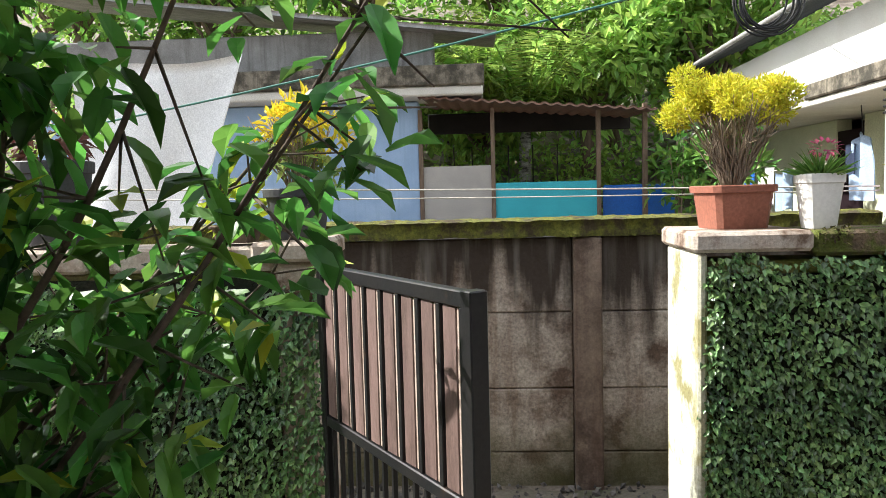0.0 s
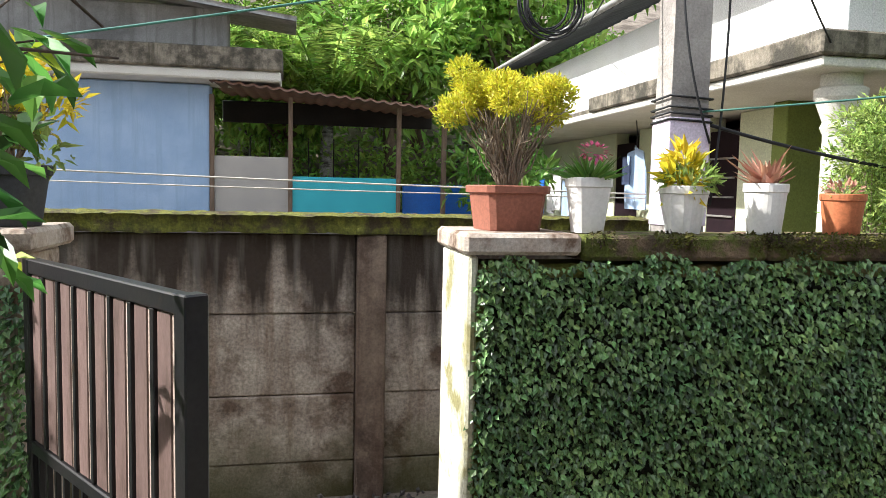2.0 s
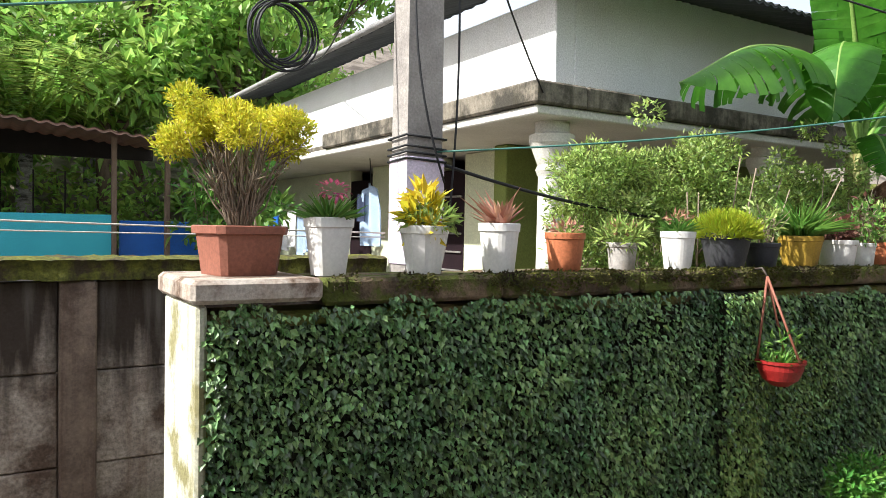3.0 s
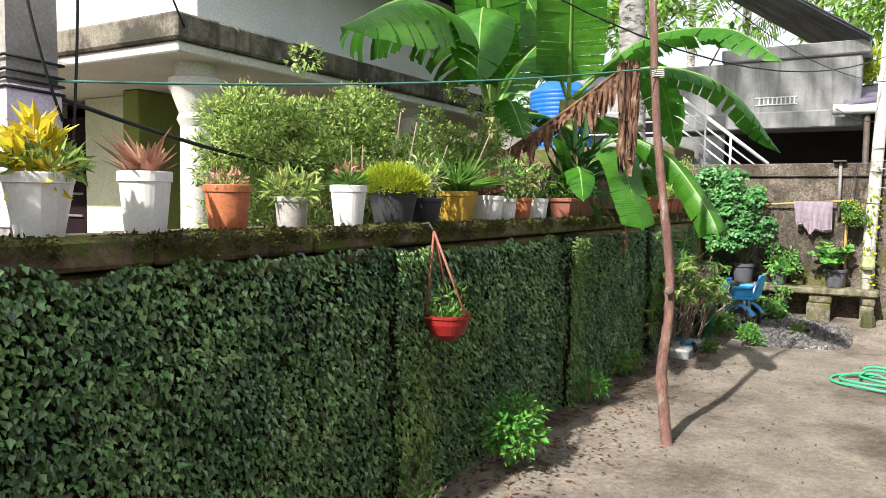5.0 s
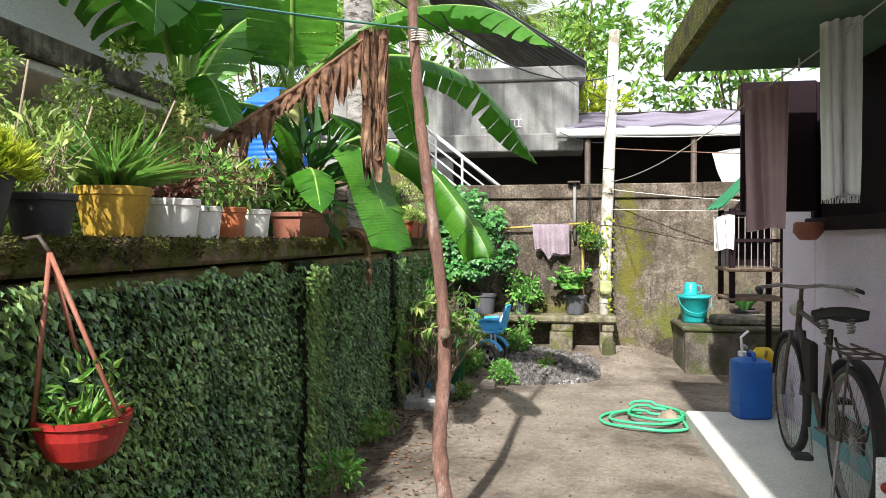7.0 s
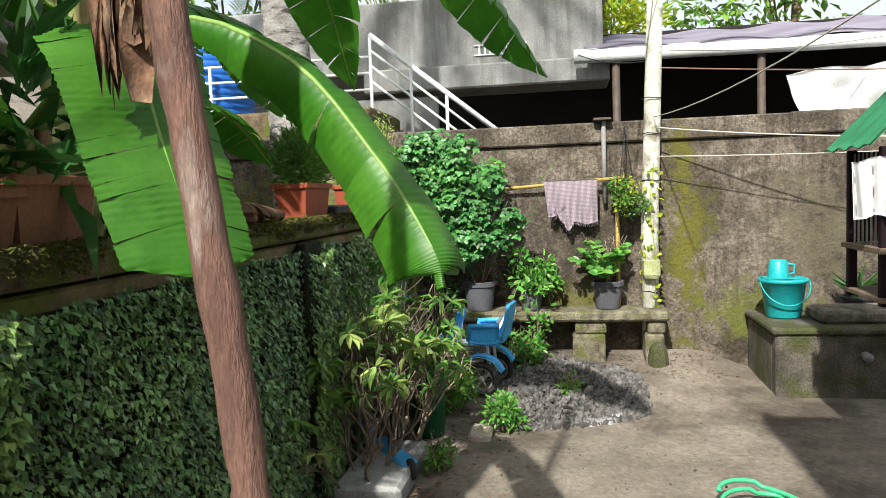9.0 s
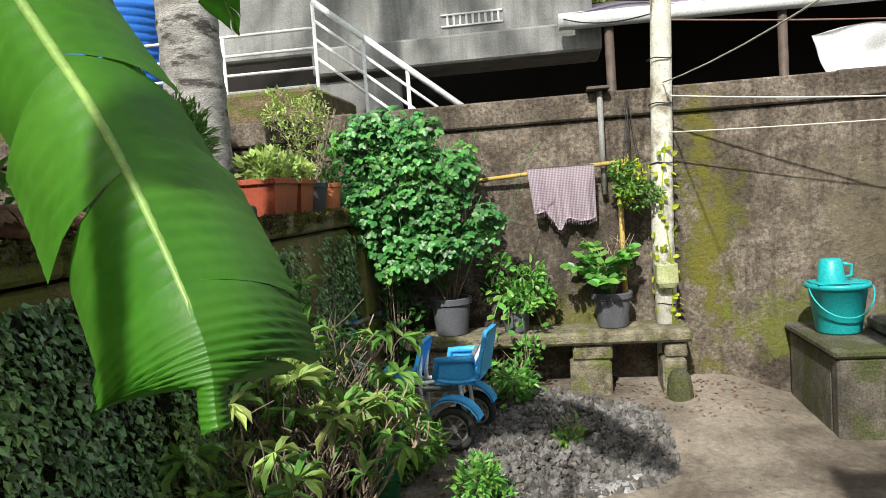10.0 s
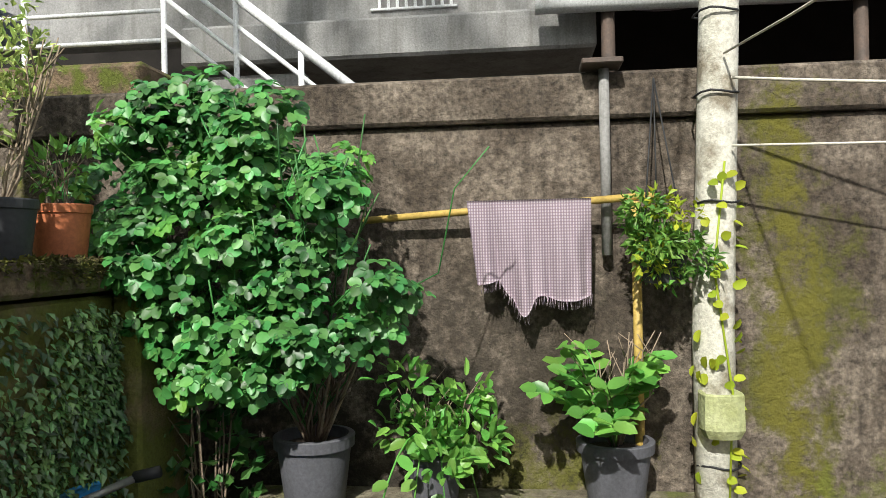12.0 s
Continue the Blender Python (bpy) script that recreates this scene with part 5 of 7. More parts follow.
bush(t, 260, clumps_in(8, (-0.05, 0, 0.16), (0.1, 0.12, 0.2), 0.05), 0.03, 0.018, "limeleaf", "young_leaves", hang=0.3)

# bamboo rail and checked cloth
t = thing("drying_rail", (10.5, 1.33, 0.51), "yellow bamboo rail on a bamboo upright", "drying rail")
part("rail", Mesh().tube([(0.0, -0.06, 1.14), (0.03, 0.45, 1.11), (0.06, 0.95, 1.08)], 0.013, 8), "bamboo", t)
part("upright", Mesh().tube([(0.0, 0, 0.0), (0.0, 0, 1.12)], 0.016, 8), "bamboo", t)


def cloth_mat():
    m = mat("checked_mauve_cloth", (0.27, 0.22, 0.275), (0.23, 0.18, 0.23), 6, 0.95, 0.15, grain=180)
    N, L = m.node_tree.nodes, m.node_tree.links
    bsdf = N["Principled BSDF"]
    col = bsdf.inputs["Base Color"].links[0].from_socket
    tc = N.new("ShaderNodeTexCoord")
    for ax, sc in (("Y", 34.0), ("Z", 30.0)):
        w = N.new("ShaderNodeTexWave")
        w.bands_direction = ax
        w.inputs["Scale"].default_value = sc
        L.new(tc.outputs["Object"], w.inputs["Vector"])
        r = N.new("ShaderNodeMapRange")
        r.inputs[1].default_value, r.inputs[2].default_value, r.inputs[4].default_value = 0.55, 0.75, 0.6
        L.new(w.outputs["Fac"], r.inputs[0])
        x = N.new("ShaderNodeMix")
        x.data_type = "RGBA"
        x.inputs[7].default_value = (0.62, 0.54, 0.56, 1) if ax == "Y" else (0.19, 0.125, 0.15, 1)
        L.new(r.outputs[0], x.inputs[0])
        L.new(col, x.inputs[6])
        col = x.outputs[2]
    L.new(col, bsdf.inputs["Base Color"])
    return m


M["check"] = cloth_mat()
t = thing("cloth", (10.49, 1.48, 1.195), "mauve checked cotton cloth draped over the bamboo rail", "cloth")
b = Mesh()


def drop(v):
    """How far the cloth hangs down at v along the rail."""
    return 0.33 + 0.02 * math.sin(v * 8) + (0.09 * math.exp(-((v - 0.58) / 0.09) ** 2)) - (0.06 if v > 0.72 else 0.0) * min(1, (v - 0.72) * 12)


b.sheet(lambda u, v: (-0.004 - 0.016 * math.cos(u * 3) + 0.016 * math.sin(v * 17 + 2 * u) * u + 0.012 * math.sin(v * 41) * u, 0.42 * v * (1 - 0.10 * u * v) + 0.03 * u * (v > 0.6) * (v - 0.6), 0.45 - drop(v) * u), 26, 60, 0.003)
part("cloth_panel", b, "check", t)
b = Mesh()
for k in range(70):
    v = k / 70
    y, z = 0.42 * v * (1 - 0.10 * v), 0.45 - drop(v)
    b.tube([(0.012, y, z + 0.004), (0.012 + RNG.normal() * 0.004, y + RNG.normal() * 0.005, z - 0.03)], 0.0012, 4)
part("fringe", b, "check", t)
part("wall_pipe", Mesh().tube([(10.57, 1.42, 1.45), (10.57, 1.42, 2.10)], 0.018, 10), "concrete", fw, "thin grey pipe on the wall")
part("pipe_hood", Mesh().box((10.50, 1.36, 2.105), (10.63, 1.50, 2.125), 0.004), "ruststeel", fw)

# ---- tricycle ----
def wheel(parent, c, r, w=0.05, axis="y", spokes=6):
    """A wheel with tyre and rim, turned round y, at c."""
    m = pose(*c, 90, 0, 0) if axis == "y" else pose(*c, 0, 90, 0)
    prof = [(r - 0.03, -w / 2), (r - 0.008, -w / 2), (r, -w / 4), (r, w / 4), (r - 0.008, w / 2), (r - 0.03, w / 2), (r - 0.03, -w / 2)]
    bb = Mesh().lathe(prof, 30, m=m)
    bb.smooth = True
    ty = part("tyre", bb, "rubber", parent)
    bb = Mesh().lathe([(0.001, -0.012), (0.02, -0.012), (0.02, 0.012), (0.001, 0.012)], 14, m=m)
    bb.lathe([(r - 0.031, -w * 0.36), (r - 0.042, -w * 0.36), (r - 0.042, w * 0.36), (r - 0.031, w * 0.36)], 30, m=m)
    part("rim", bb, "steel", ty)
    for k in range(spokes):
        a = 2 * math.pi * k / spokes
        q = m @ Vector((0.018 * math.cos(a), 0.018 * math.sin(a), 0))
        e = m @ Vector(((r - 0.04) * math.cos(a), (r - 0.04) * math.sin(a), 0))
        part("spoke", Mesh().tube([q, e], 0.004 if spokes < 10 else 0.0014, 5), "steel", ty)
    return ty


t = thing("tricycle", (9.75, 2.31, 0.15), "sky blue child's tricycle with two seats and black wheels", "tricycle", rz=-98)
t.scale = (1.12, 1.12, 1.12)
R = 0.105
wheel(t, (0.0, -0.15, R), R)
wheel(t, (0.03, 0.15, R), R)
wheel(t, (-0.62, 0.0, R + 0.02), R + 0.02)
for y in (-0.15, 0.15):
    b = Mesh()
    b.sheet(lambda u, v, y=y: (0.14 * math.cos(math.pi * (0.12 + 0.72 * u)), y - 0.045 + 0.09 * v, R + 0.145 * math.sin(math.pi * (0.12 + 0.72 * u))), 14, 3, 0.01)
    part("mudguard", b, "trike", t)
b = Mesh()
b.sheet(lambda u, v: (-0.62 + 0.15 * math.cos(math.pi * (0.1 + 0.75 * u)), -0.05 + 0.1 * v, R + 0.02 + 0.15 * math.sin(math.pi * (0.1 + 0.75 * u))), 14, 3, 0.01)
part("mudguard", b, "trike", t)
part("frame_tube", Mesh().tube([(0.02, 0, R + 0.02), (-0.02, 0, 0.26), (-0.44, 0.0, 0.25), (-0.60, 0.0, 0.42)], 0.014, 8), "steel", t)
part("frame_tube", Mesh().tube([(0.0, -0.15, R), (0.03, 0.15, R)], 0.012, 8), "steel", t)
for y in (-0.05, 0.05):
    part("frame_tube", Mesh().tube([(0.0, y, 0.31), (-0.2, y, 0.30), (-0.42, y * 0.8, 0.32), (-0.58, y * 0.4, 0.40)], 0.011, 8), "white", t, "white painted frame tube")
    part("seat_post", Mesh().tube([(-0.19, y, 0.05), (-0.19, y, 0.34), (-0.175, y, 0.48)], 0.011, 8), "white", t)
    part("seat_post", Mesh().tube([(0.04, y * 1.6, R), (0.02, y * 1.6, 0.32), (0.13, y * 1.9, 0.50)], 0.011, 8), "white", t)
part("fork", Mesh().tube([(-0.62, 0.0, R + 0.02), (-0.61, 0.0, 0.40), (-0.58, 0.0, 0.56)], 0.014, 8), "steel", t)


def seat(x, z, w, back):
    b = Mesh()
    b.sheet(lambda u, v: (x - 0.11 + 0.2 * u, -w / 2 + w * v, z + 0.02 * abs(2 * v - 1) ** 2 - 0.015 * math.sin(math.pi * u)), 8, 8, 0.022)
    s = part("seat", b, "trike", t)
    b = Mesh()
    b.sheet(lambda u, v: (x + 0.09 + 0.05 * u, -w / 2 * (1 - 0.15 * u) + w * (1 - 0.15 * u) * v, z + 0.012 + back * u), 8, 8, 0.022)
    part("backrest", b, "trike", s)
    return s


seat(-0.31, 0.335, 0.17, 0.17)
s = seat(0.02, 0.335, 0.24, 0.22)
for y in (-0.12, 0.12):
    part("armrest", Mesh().tube([(-0.09, y, 0.34), (-0.075, y, 0.43), (0.02, y, 0.435), (0.11, y, 0.44)], 0.017, 8), "trike", s)
    side_panel = Mesh()
    side_panel.sheet(lambda u, v, y=y: (-0.09 + 0.2 * u, y + 0.006 * math.sin(3 * u), 0.31 + (0.11 + 0.03 * u) * v), 6, 4, 0.014)
    part("side_panel", side_panel, "trike", s)
part("handlebar", Mesh().tube([(-0.52, -0.17, 0.60), (-0.57, -0.09, 0.58), (-0.57, 0.09, 0.58), (-0.52, 0.17, 0.60)], 0.011, 8), "steel", t)
for y in (-0.17, 0.17):
    part("grip", Mesh().tube([(-0.525, y, 0.60), (-0.46, y * 1.1, 0.615)], 0.016, 8), "rubber", t)
b = Mesh()
b.sheet(lambda u, v: (-0.66 + 0.05 * u + 0.03 * (2 * v - 1) ** 2, -0.10 + 0.20 * v, 0.44 + 0.17 * u), 8, 10, 0.02)
part("front_panel", b, "trike", t)

# scooter, bin and step near the wall
t = thing("scooter", (8.35, 2.70, 0.12), "pale blue toy scooter leaning by the wall", "scooter", rz=35)
part("deck", Mesh().box((-0.28, -0.05, 0.06), (0.18, 0.05, 0.09), 0.015), "trike", t)
part("stem", Mesh().tube([(0.2, 0, 0.08), (0.55, 0.12, 0.30)], 0.014, 8), "trike", t)
part("handlebar", Mesh().tube([(0.60, -0.02, 0.31), (0.50, 0.26, 0.30)], 0.012, 8), "rubber", t)
wheel(t, (0.22, 0.0, 0.055), 0.055, 0.03)
wheel(t, (-0.3, 0.0, 0.055), 0.055, 0.03)
t = thing("bin", (8.88, 2.58, 0.10), "green plastic bin beside dry stems", "bin")
b = Mesh().lathe([(0.001, 0), (0.09, 0), (0.115, 0.40), (0.125, 0.40), (0.125, 0.42), (0.108, 0.42), (0.085, 0.02), (0.001, 0.02)], 28)
b.smooth = True
part("bin_body", b, "greendrum", t)
t = thing("stone_step", (8.02, 2.66, 0.06), "low worn cement step by the wall", "step")
part("block", Mesh().box((-0.2, -0.14, 0), (0.5, 0.2, 0.13), 0.02), "concrete", t)
t = thing("kerb_stone", (8.85, 2.25, 0.08), "pale broken stone slab on the ground", "stone")
part("slab", Mesh().box((-0.1, -0.06, 0), (0.12, 0.08, 0.07), 0.02), "capstone", t)
for k in range(9):
    a = 0.8 + k * 0.14
    t = thing("edging_stone", (9.75 - 0.95 * math.cos(a) + 0.1 * RNG.random(), 2.35 - 1.05 * math.sin(a), 0.07), "flat grey edging stone round the gravel", "stone", "edging stones", rz=math.degrees(a) + 20 * RNG.normal())
    part("stone", Mesh().lathe([(0.001, 0.05), (0.05, 0.045), (0.075, 0.02), (0.08, 0.0)], 9, square=0.4), "concrete", t)

b = Mesh()
oct_f = [(0, 2, 4), (2, 1, 4), (1, 3, 4), (3, 0, 4), (2, 0, 5), (1, 2, 5), (3, 1, 5), (0, 3, 5)]
for _ in range(3600):
    a, rr = 2 * math.pi * RNG.random(), math.sqrt(RNG.random())
    x, y = 9.68 + 0.66 * rr * math.cos(a) * (1 + 0.15 * math.sin(3 * a)), 1.74 + 0.64 * rr * math.sin(a) * (1 + 0.15 * math.cos(2 * a))
    z = ground_z(x, y) + 0.055 * (1 - rr) * RNG.random() + 0.005
    s = 0.010 + 0.018 * RNG.random() ** 2
    m = pose(x, y, z, *(360 * RNG.random(3)))
    b.add([(s * 1.4, 0, 0), (-s * 1.2, 0, 0), (0, s, 0), (0, -s * 1.1, 0), (0, 0, s * 0.8), (0, 0, -s * 0.7)], oct_f, m)
whole("gravel_heap", b, "gravel", "low heap of dark grey broken stone", "gravel", kind="stuff")
b = Mesh()
for _ in range(1500):
    x, y = 3 + 7.5 * RNG.random(), 0.75 + 2.1 * RNG.random()
    s = 0.003 + 0.008 * RNG.random() ** 3
    m = pose(x, y, ground_z(x, y) + s * 0.3, *(360 * RNG.random(3)))
    b.add([(s * 1.4, 0, 0), (-s * 1.2, 0, 0), (0, s, 0), (0, -s * 1.1, 0), (0, 0, s * 0.8), (0, 0, -s * 0.7)], oct_f, m)
for _ in range(500):
    x, y = -1.5 + 3.6 * RNG.random(), 4.2 + 0.8 * RNG.random() ** 0.5
    s = 0.008 + 0.025 * RNG.random() ** 3
    m = pose(x, y, -0.31 + s * 0.3, *(360 * RNG.random(3)))
    b.add([(s * 1.4, 0, 0), (-s * 1.2, 0, 0), (0, s, 0), (0, -s * 1.1, 0), (0, 0, s * 0.8), (0, 0, -s * 0.7)], oct_f, m)
whole("pebbles", b, "gravel", "small pebbles strewn over the earth", "pebbles", kind="stuff")
b = Mesh()
n = 420
x, y = 3.8 + 6.7 * RNG.random(n), 2.9 - 0.9 * RNG.random(n) ** 2
k2 = RNG.random(n) < 0.3
x[k2], y[k2] = 10.0 + 0.5 * RNG.random(k2.sum()), 0.5 + 1.2 * RNG.random(k2.sum())
p = np.stack([x, y, [ground_z(a, c) + 0.006 for a, c in zip(x, y)]], 1)
b.leaves(p, np.stack([RNG.normal(size=n), RNG.normal(size=n), 0.05 * RNG.normal(size=n)], 1), np.stack([0.2 * RNG.normal(size=n), 0.2 * RNG.normal(size=n), np.ones(n)], 1), 0.035, 0.016)
whole("leaf_litter", b, "bananadry", "dry brown fallen leaves on the earth", "leaf litter", kind="stuff")

# ---- wash platform with bucket ----
t = thing("wash_platform", (9.78, -0.97, 0.17), "mossy cement wash platform against the back wall", "wash platform")
part("front_wall", Mesh().box((0, 0, -0.2), (0.1, 1.31, 0.36), 0.015), "darkcement", t)
part("end_wall", Mesh().box((0.102, 1.20, -0.2), (0.80, 1.31, 0.36), 0.015), "darkcement", t)
part("top_slab", Mesh().box((-0.02, -0.02, 0.362), (0.83, 1.33, 0.41), 0.014), "darkcement", t)
part("washing_stone", Mesh().box((0.12, 0.35, 0.412), (0.5, 0.98, 0.50), 0.02), "slab", t, "dark ribbed washing stone")
part("drain_pipe", Mesh().tube([(-0.07, 0.75, 0.22), (0.0, 0.75, 0.22)], 0.03, 12), "concrete", t)
t = thing("bucket", (10.24, 0.17, 0.582), "turquoise plastic bucket with a mug on top", "bucket")
b = Mesh().lathe([(0.001, 0), (0.115, 0), (0.12, 0.01), (0.155, 0.255), (0.172, 0.26), (0.172, 0.285), (0.155, 0.285), (0.112, 0.015), (0.001, 0.015)], 32)
b.smooth = True
part("bucket_body", b, "tealbucket", t)
part("bail", Mesh().tube([(-0.17 * math.sin(q) * 0.75 - 0.05, 0.17 * math.cos(q), 0.265 - 0.16 * math.sin(q)) for q in [math.pi * k / 14 for k in range(15)]], 0.005, 6), "tealbucket", t)
mug = thing("mug", (10.22, 0.21, 0.875), "turquoise plastic bathing mug upside down on the bucket", "mug")
b = Mesh().lathe([(0.075, 0), (0.06, 0.12), (0.05, 0.13), (0.001, 0.132)], 24)
b.smooth = True
part("cup", b, "tealbucket", mug)
part("handle", Mesh().tube([(0.0, -0.065, 0.02), (0.0, -0.11, 0.03), (0.0, -0.11, 0.09), (0.0, -0.06, 0.1)], 0.009, 6), "tealbucket", mug)
part("lid_board", Mesh().box((-0.10, -0.14, -0.006), (0.10, 0.10, 0.0), 0.002), "tealbucket", mug)
t = pot("potted_aloe", (10.36, -0.38, 0.582), "spiky aloe in a dark pot on the wash platform", 0.11, 0.09, 0.13, "blackpot", group="pots on the bench")
tuft(t, 22, 0.1, 0.3, 0.035, "deepleaf", 1.0)

# ---- plinth things: drum, bicycle, hose ----
t = thing("jerrycan", (7.62, 0.25, 0.192), "blue plastic jerrycan standing on the plinth", "jerrycan", rz=6)
b = Mesh()
prof = [(0.001, 0), (0.118, 0.0), (0.128, 0.015), (0.13, 0.10), (0.126, 0.115), (0.13, 0.13), (0.13, 0.36), (0.12, 0.40), (0.05, 0.425), (0.001, 0.425)]
b.lathe(prof, 36, square=0.55)
part("can_body", b, "bluecan", t)
part("cap", Mesh().lathe([(0.03, 0.425), (0.03, 0.46), (0.001, 0.462)], 18, (0.05, 0.04, 0)), "white", t)
part("handle", Mesh().tube([(-0.08, 0, 0.41), (-0.07, 0, 0.46), (0.0, 0, 0.465), (0.02, 0, 0.42)], 0.014, 8), "bluecan", t)
part("spout_hose", Mesh().tube([(0.05, 0.04, 0.46), (0.05, 0.05, 0.56), (0.10, -0.02, 0.60)], 0.010, 7), "white", t)
t = thing("block_stand", (7.85, 0.05, 0.05), "small whitewashed block stand by the wall corner", "stand")
part("block", Mesh().box((-0.06, -0.14, 0), (0.2, 0.2, 0.46), 0.012), "pillar", t)
t = thing("watering_can", (7.93, 0.08, 0.512), "yellow plastic watering can on a block", "watering can")
b = Mesh().lathe([(0.001, 0), (0.06, 0), (0.085, 0.04), (0.085, 0.09), (0.05, 0.13), (0.001, 0.13)], 24)
b.smooth = True
part("body", b, "yellowleaf", t)
part("spout", Mesh().tube([(-0.06, 0, 0.06), (-0.17, 0.02, 0.13)], 0.012, 8), "yellowpot", t)

bk = thing("bicycle", (5.66, 0.29, 0.192), "old dark rusty roadster bicycle parked on its stand", "bicycle", rz=-3)
R = 0.345


def bike_wheel(x):
    w = wheel(bk, (x, 0, R), R, 0.042, spokes=28)
    return w


bike_wheel(0.0)
bike_wheel(1.07)
b = Mesh()
for x in (0.0, 1.07):
    bb = Mesh()
    a0, a1 = (0.05, 1.02) if x == 0 else (0.12, 0.95)
    bb.sheet(lambda u, v, x=x, a0=a0, a1=a1: (x - (R + 0.03) * math.cos(math.pi * (a0 + (a1 - a0) * u)), 0.03 - 0.06 * v, R + (R + 0.03 + 0.008 * math.sin(math.pi * v)) * math.sin(math.pi * (a0 + (a1 - a0) * u))), 26, 4, 0.003)
    mg = part("mudguard", bb, "black", bk)
    if x == 0:
        part("mud_flap", Mesh().box((-R - 0.052, -0.035, R - 0.24), (-R - 0.036, 0.035, R + 0.04), 0.006), "white", mg, "white painted mudguard tail")
        part("reflector", Mesh().tube([(-R - 0.053, 0, R - 0.08), (-R - 0.066, 0, R - 0.08)], 0.022, 14), "redbowl", mg)
BB_, HT, ST = (0.47, 0, 0.29), (0.90, 0, 0.86), (0.33, 0, 0.82)
for nme, pts, r in (("down_tube", [(0.93, 0, 0.78), BB_], 0.016), ("top_tube", [HT, (0.34, 0, 0.80)], 0.014), ("seat_tube", [BB_, ST], 0.015),
                    ("head_tube", [(0.94, 0, 0.74), (0.885, 0, 0.92)], 0.018), ("steerer", [(0.885, 0, 0.92), (0.87, 0, 0.99)], 0.012)):
    part(nme, Mesh().tube(pts, r, 8), "ruststeel", bk)
for y in (-0.05, 0.05):
    part("fork_blade", Mesh().tube([(0.945, y * 0.7, 0.74), (0.985, y, 0.58), (1.07, y, R)], 0.011, 7), "ruststeel", bk)
    part("chain_stay", Mesh().tube([(0.47, y * 0.6, 0.29), (0.0, y, R)], 0.009, 7), "ruststeel", bk)
    part("seat_stay", Mesh().tube([(0.33, y * 0.4, 0.78), (0.0, y, R)], 0.008, 7), "ruststeel", bk)
    part("carrier_stay", Mesh().tube([(-0.18, y * 1.5, 0.76), (0.0, y * 1.1, R)], 0.006, 6), "ruststeel", bk)
    part("stand_leg", Mesh().tube([(0.0, y * 1.2, R), (-0.06, y * 2.2, 0.02), (-0.12, y * 2.2, 0.005)], 0.009, 6), "steel", bk)
part("stand_foot", Mesh().tube([(-0.06, -0.11, 0.014), (-0.06, 0.11, 0.014)], 0.009, 6), "steel", bk)
part("handlebar", Mesh().tube([(0.66, -0.27, 0.99), (0.80, -0.25, 1.0), (0.90, -0.12, 1.01), (0.87, 0, 1.0), (0.90, 0.12, 1.01), (0.80, 0.25, 1.0), (0.66, 0.27, 0.99)], 0.011, 8), "steel", bk)
for y in (-0.27, 0.27):
    part("grip", Mesh().tube([(0.64, y, 0.985), (0.75, y * 0.96, 0.995)], 0.017, 8), "rubber", bk)
    part("brake_lever", Mesh().tube([(0.84, y * 0.8, 0.985), (0.72, y * 0.94, 0.96)], 0.006, 6), "steel", bk)
b = Mesh()
b.sheet(lambda u, v: (0.18 + 0.30 * u, (0.105 * (1 - u) ** 0.6 + 0.025) * (2 * v - 1), 0.90 + 0.02 * math.sin(math.pi * v) + 0.03 * (1 - u) - 0.015 * math.sin(math.pi * u)), 14, 10, 0.045)
sd = part("saddle", b, "rubber", bk, "worn dark saddle")
for y in (-0.06, 0.06):
    part("saddle_spring", Mesh().tube([(0.22 + 0.018 * math.cos(q * 1.7), y + 0.018 * math.sin(q * 1.7), 0.815 + 0.0035 * q) for q in range(24)], 0.004, 5), "steel", sd)
b = Mesh()
for y in (-0.075, 0.0, 0.075):
    b.tube([(-0.24, y, 0.765), (0.22, y * 0.8, 0.765)], 0.006, 6)
for x in (-0.24, -0.1, 0.05):
    b.tube([(x, -0.08, 0.765), (x, 0.08, 0.765)], 0.006, 6)
part("carrier", b, "ruststeel", bk)
part("chain_guard", Mesh().box((0.02, -0.062, 0.27), (0.55, -0.046, 0.40), 0.02), "black", bk)
part("chainring", Mesh().lathe([(0.001, -0.004), (0.09, -0.004), (0.09, 0.004), (0.001, 0.004)], 26, m=pose(0.47, -0.04, 0.29, 90, 0, 0)), "steel", bk)
for s_, q in ((-1, 0.9), (1, 0.9 + math.pi)):
    e = (0.47 + 0.16 * math.cos(q), s_ * 0.075, 0.29 + 0.16 * math.sin(q))
    part("crank", Mesh().tube([(0.47, s_ * 0.06, 0.29), e], 0.009, 6), "steel", bk)
    part("pedal", Mesh().box((e[0] - 0.045, min(e[1], e[1] + s_ * 0.09), e[2] - 0.012), (e[0] + 0.045, max(e[1], e[1] + s_ * 0.09), e[2] + 0.012), 0.005), "rubber", bk)
part("skirt_guard", Mesh().box((0.60, -0.02, 0.42), (0.80, 0.02, 0.72), 0.02), "darkvoid", bk, "dark cloth bag on the frame")
part("lamp", Mesh().lathe([(0.001, 0), (0.03, 0.01), (0.04, 0.05), (0.038, 0.055), (0.001, 0.055)], 18, m=pose(0.93, 0, 0.86, 0, 90, 0)), "steel", bk)

